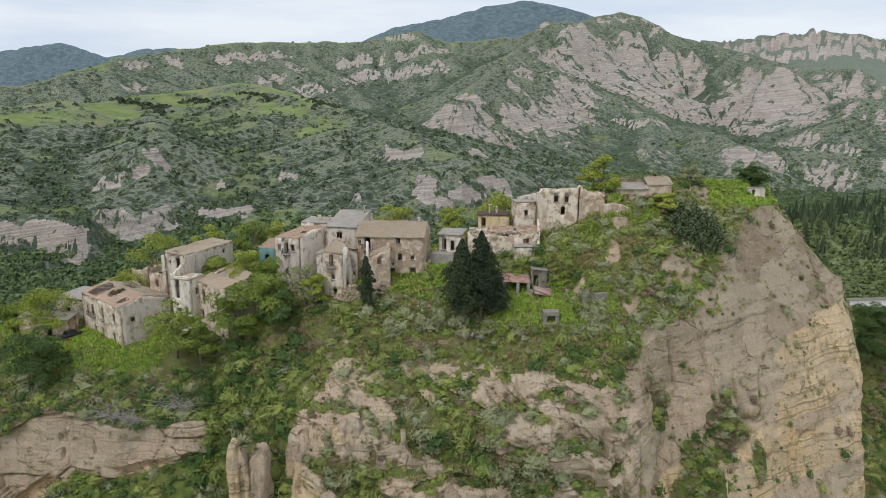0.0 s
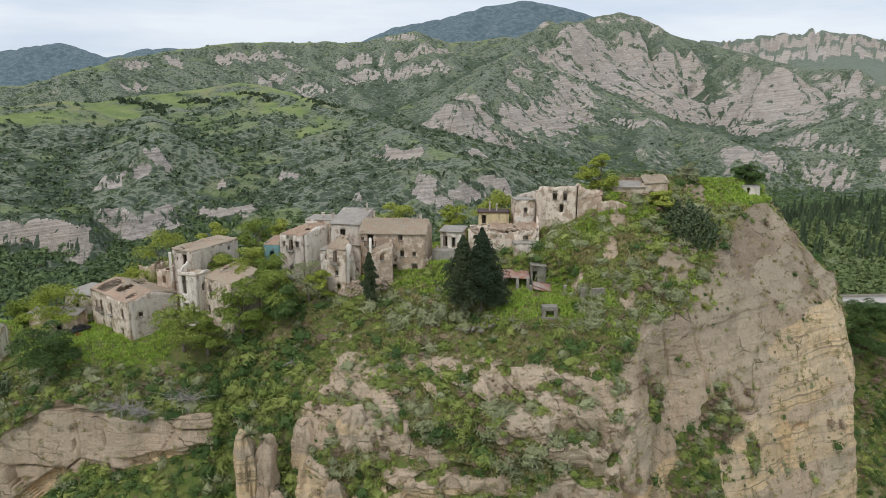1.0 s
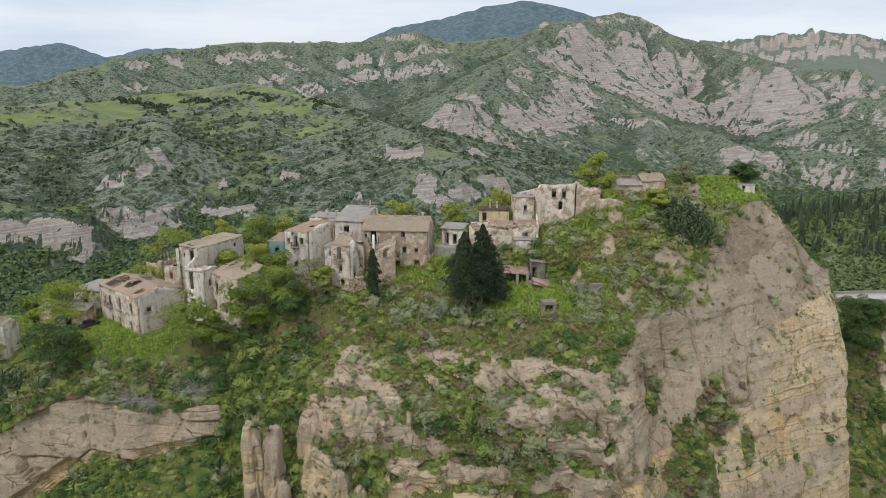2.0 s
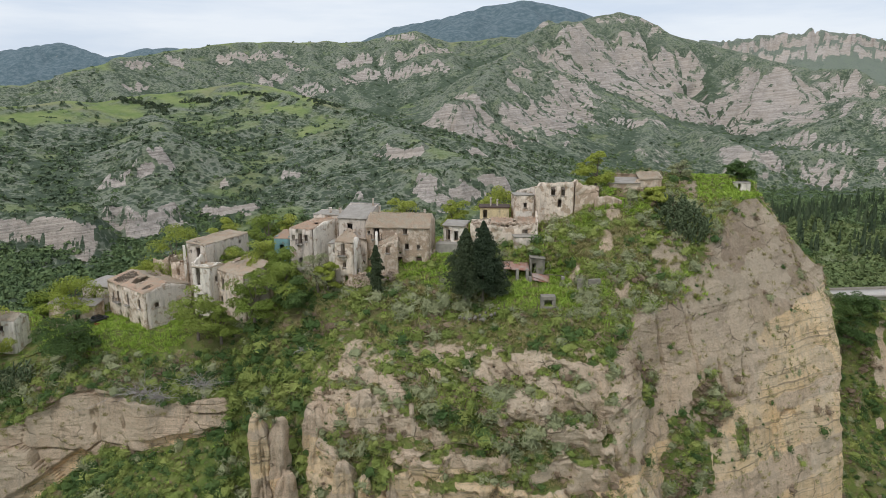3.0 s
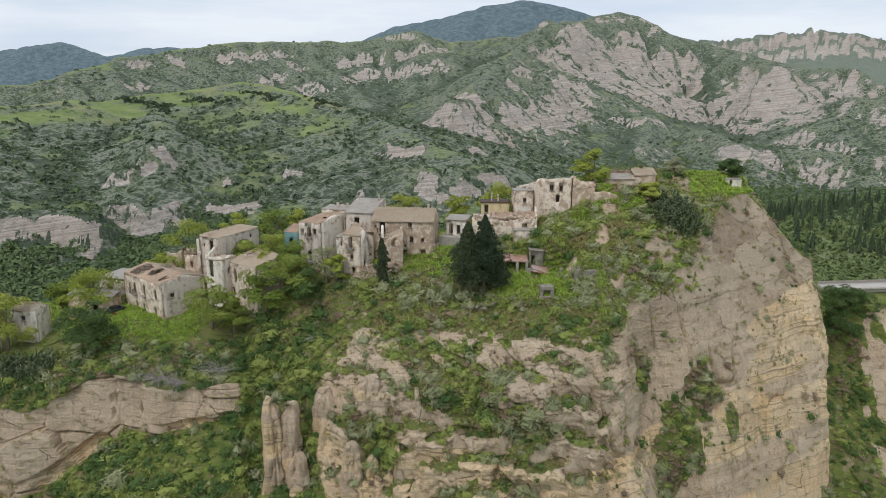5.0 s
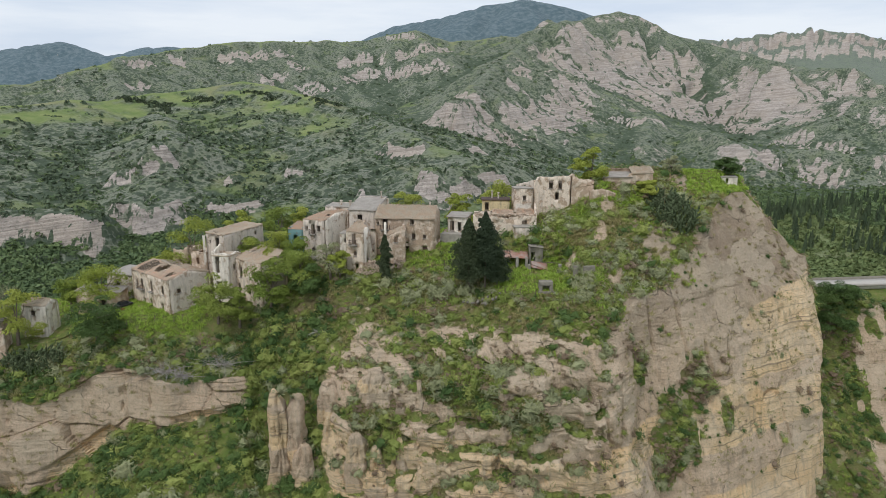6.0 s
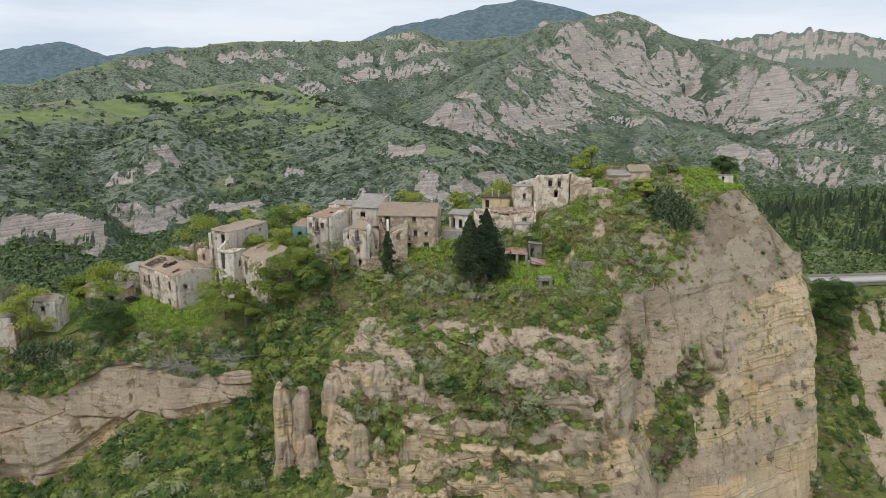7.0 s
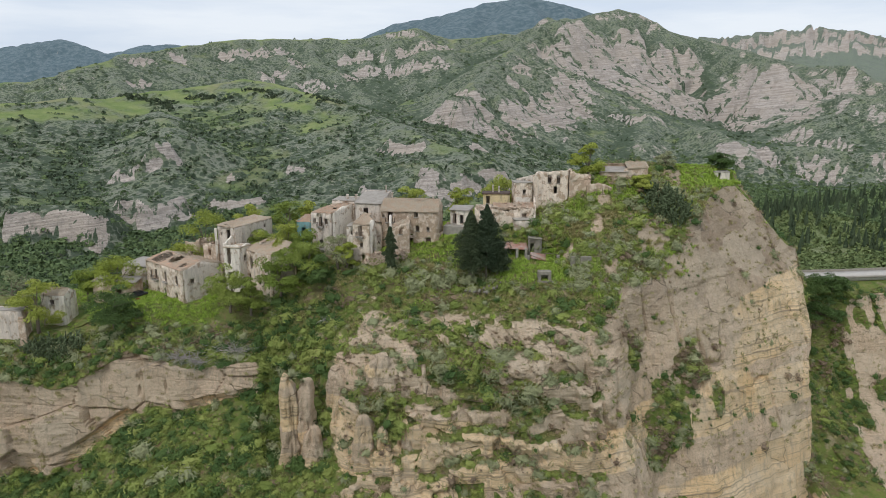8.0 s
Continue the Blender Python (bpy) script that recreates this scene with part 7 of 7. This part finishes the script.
def fence(a, b, count, high, label):
    """Thin posts with two wires."""
    f = thing("wire_fence", a[0], a[1], ground_at(*a), label, "fence", "wire fences")
    tops = []
    for k in range(count):
        t = k / (count - 1)
        px, py = a[0] + (b[0] - a[0]) * t, a[1] + (b[1] - a[1]) * t
        pz = ground_at(px, py)
        bm = bmesh.new()
        tube(bm, (px, py, pz - 0.2), (px + 0.03, py, pz + high), 0.05, 0.04, 5)
        under(part("fence_post", bm, M_WOOD, None), f)
        tops.append((px, py, pz))
    for lift in (0.4, 0.9):
        bm = bmesh.new()
        for p, q in zip(tops, tops[1:]):
            tube(bm, (p[0], p[1], p[2] + lift * high), (q[0], q[1], q[2] + lift * high), 0.012, 0.012, 3)
        under(part("wire", bm, M_IRON, None), f)


fence((-66.0, 107.6), (-47.0, 110.0), 12, 1.25, "wire fence along the edge of the terrace")
fence((9.5, 101.2), (15.0, 101.4), 5, 1.1, "sagging wire fence beside the trough")
fence((-5.0, 110.4), (4.0, 111.4), 6, 1.1, "wire fence across the grass bank")
fence((30.0, 119.6), (36.5, 121.6), 6, 1.2, "wire fence at the hilltop")

# pillar, gate, parked car on the western terrace
bm = bmesh.new()
block(bm, -85.4, 105.7, -9.5, 1.4, 0.9, 8.0, 6, bevel=0.12)
block(bm, -85.5, 105.7, -1.55, 0.9, 0.7, 0.5, 14, 6)
tagged(part("stone_pillar", bm, M_STONE, None), "tall broken stone pillar at the terrace edge", "pillar")
bm = bmesh.new()
block(bm, -65.6, 113.4, -1.6, 0.9, 0.08, 2.2, 10)
block(bm, -65.6, 113.36, -0.4, 0.8, 0.04, 0.1, 10)
tagged(part("red_gate", bm, mottled("red_paint", (0.30, 0.045, 0.035), (0.22, 0.05, 0.04), 2, 0.6), None), "small red metal gate beside the farmhouse", "gate")


def parked_car(x, y, z, turn):
    car = thing("parked_car", x, y, z, "dark dusty small car parked by the farmhouse", "car")
    paint = mottled("dark_car_paint", (0.035, 0.035, 0.04), (0.05, 0.05, 0.055), 1, 0.35, 0.0)
    glass = Nodes("car_glass", 0.08)
    glass.b.inputs["Specular IOR Level"].default_value = 0.6
    dark = glass.color((0.02, 0.025, 0.03))
    m = pose(x, y, z, 0, 0, turn)
    bm = bmesh.new()
    made = block(bm, 0, 0, 0.35, 3.6, 1.55, 0.5, bevel=0.14)
    bmesh.ops.transform(bm, verts=bm.verts, matrix=m)
    under(part("body", bm, paint, None), car)
    bm = bmesh.new()
    made = block(bm, -0.15, 0, 0.84, 2.1, 1.4, 0.52)
    for v in made:
        if v.co.z > 1.2:
            v.co.x = -0.15 + (v.co.x + 0.15) * 0.68
            v.co.y *= 0.84
    bmesh.ops.bevel(bm, geom=list(bm.edges), offset=0.06, segments=2, affect="EDGES")
    bmesh.ops.transform(bm, verts=bm.verts, matrix=m)
    under(part("cabin", bm, dark, None, "dark glass cabin"), car)
    for wx in (-1.15, 1.15):
        for wy in (-0.72, 0.72):
            bm = bmesh.new()
            tube(bm, (wx, wy - 0.09, 0.3), (wx, wy + 0.09, 0.3), 0.3, 0.3, 14)
            bmesh.ops.transform(bm, verts=bm.verts, matrix=m)
            under(part("wheel", bm, M_IRON, None, "black wheel"), car)


parked_car(-66.4, 115.6, ground_at(-66.4, 115.6) - 0.02, 60)


# ------------------------------------------------------------ the road round the back of the hill
ROAD = [(80, 152, -4.6), (93, 149.2, -4.1), (120, 150.4, -3.5), (150, 155.0, -2.8), (188, 160.5, -2.0)]


def ribbon(name, offsets, material, label, category, kind="structure"):
    """A solid strip along the road: (across, up) of its four edges."""
    pts = np.array(ROAD, float)
    t = np.linspace(0, len(pts) - 1, 60)
    line = spline(pts, t)
    d = np.gradient(line, axis=0)
    side = np.stack([-d[:, 1], d[:, 0], 0 * d[:, 0]], -1)
    side /= np.linalg.norm(side, axis=1)[:, None]
    rings = np.stack([line + side * o + np.array([0, 0, u]) for o, u in offsets], 1)
    n = len(offsets)
    idx = np.arange(60 * n).reshape(60, n)
    nxt = np.roll(idx, -1, 1)
    quads = np.stack([idx[:-1], nxt[:-1], nxt[1:], idx[1:]], -1).reshape(-1, 4)
    return tagged(new(name, raw(name, rings.reshape(-1, 3), quads, material)), label, category, kind=kind)


ribbon("road", [(-2.6, 0.0), (-2.6, -1.2), (2.6, -1.2), (2.6, 0.0)], M_ROAD, "pale asphalt road on a bench in the hillside", "road")
ribbon("parapet", [(-2.9, 0.12), (-2.9, -0.45), (-2.65, -0.45), (-2.65, 0.12)], M_CEMENT, "low grey concrete parapet along the road", "wall")
ribbon("far_parapet", [(2.65, 0.55), (2.65, -1.0), (2.85, -1.0), (2.85, 0.55)], M_LICHEN, "grey barrier on the far side of the road", "wall")


# ------------------------------------------------------------ trees
def tree(kind, x, y, top, radius, seed):
    """A forked trunk with limbs and a loose crown of leaf clumps."""
    base = ground_at(x, y) - 0.2
    high = max(top - base, 3.0)
    rng = np.random.default_rng(seed)
    words = {
        "light": ("broad tree with fresh yellow-green leaves", M_LEAF_LIGHT),
        "mid": ("leafy mid-green tree beside the houses", M_LEAF_MID),
        "dark": ("dense dark green tree", M_LEAF_DARK),
        "sparse": ("thin grey-green tree with bare twigs showing", M_SHRUB_GREY),
        "pine": ("small dark flat-topped tree", M_LEAF_DARK),
    }
    label, material = words[kind]
    t = thing("tree", x, y, base, label, "tree", "village trees")
    bm = bmesh.new()
    fork = base + high * rng.uniform(0.28, 0.4)
    lean = rng.normal(0, 0.25, 2)
    mid = (x + lean[0], y + lean[1], fork)
    thick = 0.05 * high ** 0.75 + 0.05
    tube(bm, (x, y, base), mid, thick, thick * 0.75)
    hubs = []
    count = 12 if kind != "sparse" else 8
    for k in range(count):
        a = k * 2.4 + rng.uniform(-0.4, 0.4)
        far = radius * math.sqrt((k + 0.6) / count) * rng.uniform(0.75, 1.0)
        share = 1 - 0.62 * (far / radius) ** 1.6 + rng.uniform(-0.16, 0.04)
        if k % 3 == 2 or kind == "dark" and k % 2:
            share -= 0.34
        hz = base + high * max(0.12 if kind == "dark" else 0.19, share * 0.88)
        hub = np.array([x + far * math.cos(a), y + far * math.sin(a), hz])
        hubs.append(hub)
        knee = np.array(mid) * 0.45 + hub * 0.55 + rng.normal(0, 0.15, 3)
        tube(bm, mid, knee, thick * 0.42, thick * 0.26, 5)
        tube(bm, knee, hub, thick * 0.26, 0.03, 5)
        for _ in range(3 if kind == "sparse" else 1):
            tip = hub + rng.normal(0, radius * 0.28, 3)
            tube(bm, knee, tip, thick * 0.16, 0.015, 4)
    under(part("trunk", bm, M_BARK, None, "grey-brown trunk and limbs"), t)
    leaves = []
    for hub in hubs:
        size = radius * rng.uniform(0.40, 0.58)
        for _ in range(3):
            c = hub + rng.normal(0, size * 0.45, 3) * [1, 1, 0.6]
            s_w, s_h = size * rng.uniform(0.55, 0.9), size * rng.uniform(0.45, 0.7)
            if kind == "sparse":
                cl = leaf_clump(90, s_w, s_h, 0.13, int(rng.integers(1e6)), hollow=0.4)
            else:
                cl = leaf_clump(340 if kind == "dark" else 230, s_w, s_h, 0.15, int(rng.integers(1e6)), hollow=0.6)
            leaves.append(cl.reshape(-1, 3) + c)
    v = np.concatenate(leaves)
    over = v[:, 2] - top
    v[:, 2] -= np.clip(over, 0, None) * 0.7
    under(child("crown", raw("crown", v, np.arange(len(v)).reshape(-1, 3), material), None, "crown of small leaves with gaps"), t)
    return t


tree("light", -84.2, 108.6, 7.0, 3.9, 1)
tree("light", -72.5, 119.0, 8.9, 5.6, 2)
tree("dark", -66.9, 105.4, 5.2, 5.2, 3)
tree("light", -58.1, 133.0, 16.0, 6.1, 4)
tree("light", -48.9, 140.0, 17.3, 4.0, 5)
tree("mid", -39.1, 136.0, 18.4, 3.9, 6)
tree("light", -34.3, 138.0, 17.6, 2.7, 7)
tree("mid", -42.6, 123.8, 13.4, 3.6, 8)
tree("light", -36.1, 121.0, 14.8, 4.0, 9)
tree("mid", -30.8, 117.0, 15.1, 3.5, 10)
tree("mid", -35.2, 110.2, 11.6, 4.2, 11)
tree("mid", -29.6, 111.0, 14.2, 4.2, 12)
tree("dark", -27.4, 109.5, 10.8, 3.3, 13)
tree("sparse", -23.6, 112.0, 15.5, 3.1, 14)
tree("light", -21.8, 111.6, 14.1, 1.9, 15)
tree("mid", -45.2, 109.0, 8.6, 4.1, 16)
tree("mid", -40.9, 108.5, 6.5, 2.7, 17)
tree("light", -9.2, 138.0, 21.6, 4.7, 18)
tree("light", 2.0, 131.0, 21.5, 3.1, 19)
tree("light", 12.1, 136.0, 24.1, 4.6, 20)
tree("light", 29.6, 128.0, 31.6, 3.3, 21)
tree("sparse", 48.6, 133.0, 29.2, 2.4, 22)
tree("pine", 62.3, 137.0, 28.3, 2.8, 23)
tree("light", -64.0, 131.0, 8.8, 3.7, 24)
tree("mid", -79.9, 121.0, 5.6, 3.0, 25)
tree("sparse", -96.7, 122.0, 4.1, 4.8, 26)
tree("light", 40.6, 122.6, 25.2, 2.0, 27)
tree("dark", 89.5, 143.4, -3.0, 4.6, 28)
tree("dark", 95.5, 143.2, -2.8, 5.0, 29)
tree("dark", 91.0, 139.4, -7.0, 4.6, 30)


def cypress(x, y, top, radius, seed, label, trunk_bare, taper=0.5):
    """A dark upright conifer: tiers of leaf fans round one stem."""
    base = ground_at(x, y) - 0.3
    rng = np.random.default_rng(seed)
    t = thing("cypress", x, y, base, label, "tree", "cypresses")
    bm = bmesh.new()
    tube(bm, (x, y, base), (x, y, base + (top - base) * 0.9), 0.22, 0.03)
    under(part("trunk", bm, M_BARK, None, "pale straight trunk"), t)
    leaves = []
    start = base + trunk_bare
    n = int(60 * radius + 40)
    for k in range(n):
        s = (k + rng.random()) / n
        a = rng.uniform(0, 6.283)
        prof = radius * math.sin(math.pi * min(1, (s * 0.92 + 0.10)) ** taper) ** 0.8
        r = prof * rng.uniform(0.35, 1.12) * (0.85 + 0.25 * math.sin(a * 3 + seed + 5 * s)) * (0.86 + 0.22 * math.sin(9 * s + 2 * a + seed))
        c = np.array([x + r * math.cos(a), y + r * math.sin(a), start + (top - start) * s - 0.15])
        size = 0.28 + 0.26 * prof * rng.uniform(0.6, 1.0)
        cl = leaf_clump(95, size, size * 1.25, 0.13, int(rng.integers(1e6)), hollow=0.5)
        leaves.append(cl.reshape(-1, 3) + c)
    v = np.concatenate(leaves)
    under(child("crown", raw("crown", v, np.arange(len(v)).reshape(-1, 3), M_CYPRESS), None, "dense dark foliage"), t)


cypress(-12.7, 109.2, 16.4, 1.25, 41, "slim pointed cypress in front of the ruined house", 0.9, 0.75)
cypress(3.0, 103.8, 20.4, 3.7, 42, "broad dark cypress on the grassy slope", 2.6, 0.6)
cypress(6.0, 103.9, 21.6, 3.8, 43, "tall broad dark cypress on the grassy slope", 2.6, 0.6)
cypress(8.2, 104.6, 15.0, 2.3, 44, "low dark cypress beside the taller pair", 1.0, 0.6)


# ------------------------------------------------------------ agave, cactus, dead bushes
def agave(x, y, z, size, seed, label):
    rng = np.random.default_rng(seed)
    a_ob = thing("agave", x, y, z, label, "agave", "agaves")
    for k in range(22):
        a, lift = k * 2.4, rng.uniform(0.25, 1.2)
        d = np.array([math.cos(a) * math.cos(lift), math.sin(a) * math.cos(lift), math.sin(lift)])
        s = np.array([-math.sin(a), math.cos(a), 0])
        verts = []
        for q, w in ((0, 0.10), (0.45, 0.12), (0.8, 0.07), (1.0, 0.01)):
            p = np.array([x, y, z]) + d * size * q - np.array([0, 0, 0.35 * size * q * q * (1.2 - lift)])
            verts += [p - s * w * size, p - np.array([0, 0, 0.06 * size * (1 - q)]), p + s * w * size]
        faces = [(3 * i + j, 3 * i + j + 1, 3 * i + j + 4, 3 * i + j + 3) for i in range(3) for j in range(2)]
        under(child("blade", raw("blade", verts, faces, M_AGAVE), None), a_ob)


agave(-29.3, 90.5, -7.3, 1.8, 1, "pale spiky agave growing on the rock stack")
agave(-27.4, 91.2, -8.4, 0.9, 2, "small agave growing on the rock stack")
agave(61.8, 126.9, ground_at(61.8, 126.9), 0.9, 3, "blue-grey agave at the cliff edge")


def prickly_pears(label, cx, cy, rx, ry, count, seed):
    """A thicket of flat cactus pads, joined: too many to count."""
    rng = np.random.default_rng(seed)
    verts, faces = [], []
    ring = np.arange(8) / 8 * 2 * np.pi
    for _ in range(count):
        a, r = rng.uniform(0, 6.283), math.sqrt(rng.random())
        px, py = cx + rx * r * math.cos(a), cy + ry * r * math.sin(a)
        p = np.array([px, py, ground_at(px, py) - 0.1])
        d = np.array([rng.normal(0, 0.3), -0.25 + rng.normal(0, 0.3), 1.0])
        for pad in range(rng.integers(2, 6)):
            d = d + rng.normal(0, 0.45, 3)
            d[2] = abs(d[2]) + 0.3
            d /= np.linalg.norm(d)
            s = np.cross(d, rng.normal(size=3))
            s /= np.linalg.norm(s)
            n = np.cross(s, d) * 0.035
            size = rng.uniform(0.22, 0.36)
            c = p + d * size
            k = len(verts)
            loop = [c + d * size * 1.15 * math.cos(t) + s * size * 0.72 * math.sin(t) for t in ring]
            verts += [v + n for v in loop] + [v - n for v in loop]
            faces += [(k, k + 1, k + 2, k + 3), (k, k + 3, k + 4, k + 7), (k + 4, k + 5, k + 6, k + 7)]
            faces += [(k + 11, k + 10, k + 9, k + 8), (k + 15, k + 12, k + 11, k + 8), (k + 15, k + 14, k + 13, k + 12)]
            faces += [(k + i, k + 8 + i, k + 8 + (i + 1) % 8, k + (i + 1) % 8) for i in range(8)]
            p = c + d * size * 0.9
    tagged(new("prickly_pears", raw("prickly_pears", verts, faces, M_CACTUS)), label, "cactus", kind="stuff")


prickly_pears("grey-green prickly pear thicket below the hilltop", 44.8, 119.0, 4.6, 3.8, 420, 2)
prickly_pears("prickly pears along the western terrace", -79.0, 104.2, 6.0, 1.6, 200, 5)


def dead_bush(x, y, size, seed):
    z = ground_at(x, y)
    rng = np.random.default_rng(seed)
    bm = bmesh.new()
    for _ in range(70):
        p = np.array([x, y, z]) + rng.normal(0, 0.25, 3) * [size, size * 0.5, 0.1]
        d = np.array([rng.normal(0, 0.7), rng.normal(-0.35, 0.5), rng.uniform(0.1, 1.0)])
        r = 0.05
        for _ in range(3):
            q = p + d * size * 0.32 * rng.uniform(0.6, 1.1)
            tube(bm, p, q, r, r * 0.65, 3)
            p, r = q, r * 0.65
            d = d + rng.normal(0, 0.4, 3) - np.array([0, 0, 0.35])
    tagged(part("dead_bush", bm, M_DEADWOOD, None), "bleached dead bush hanging over the cliff edge", "bush", "dead bushes")


dead_bush(-52.2, 99.9, 4.2, 1)
dead_bush(-49.2, 99.8, 3.0, 2)
dead_bush(-42.4, 101.4, 3.8, 3)
dead_bush(-24.8, 103.0, 1.2, 4)
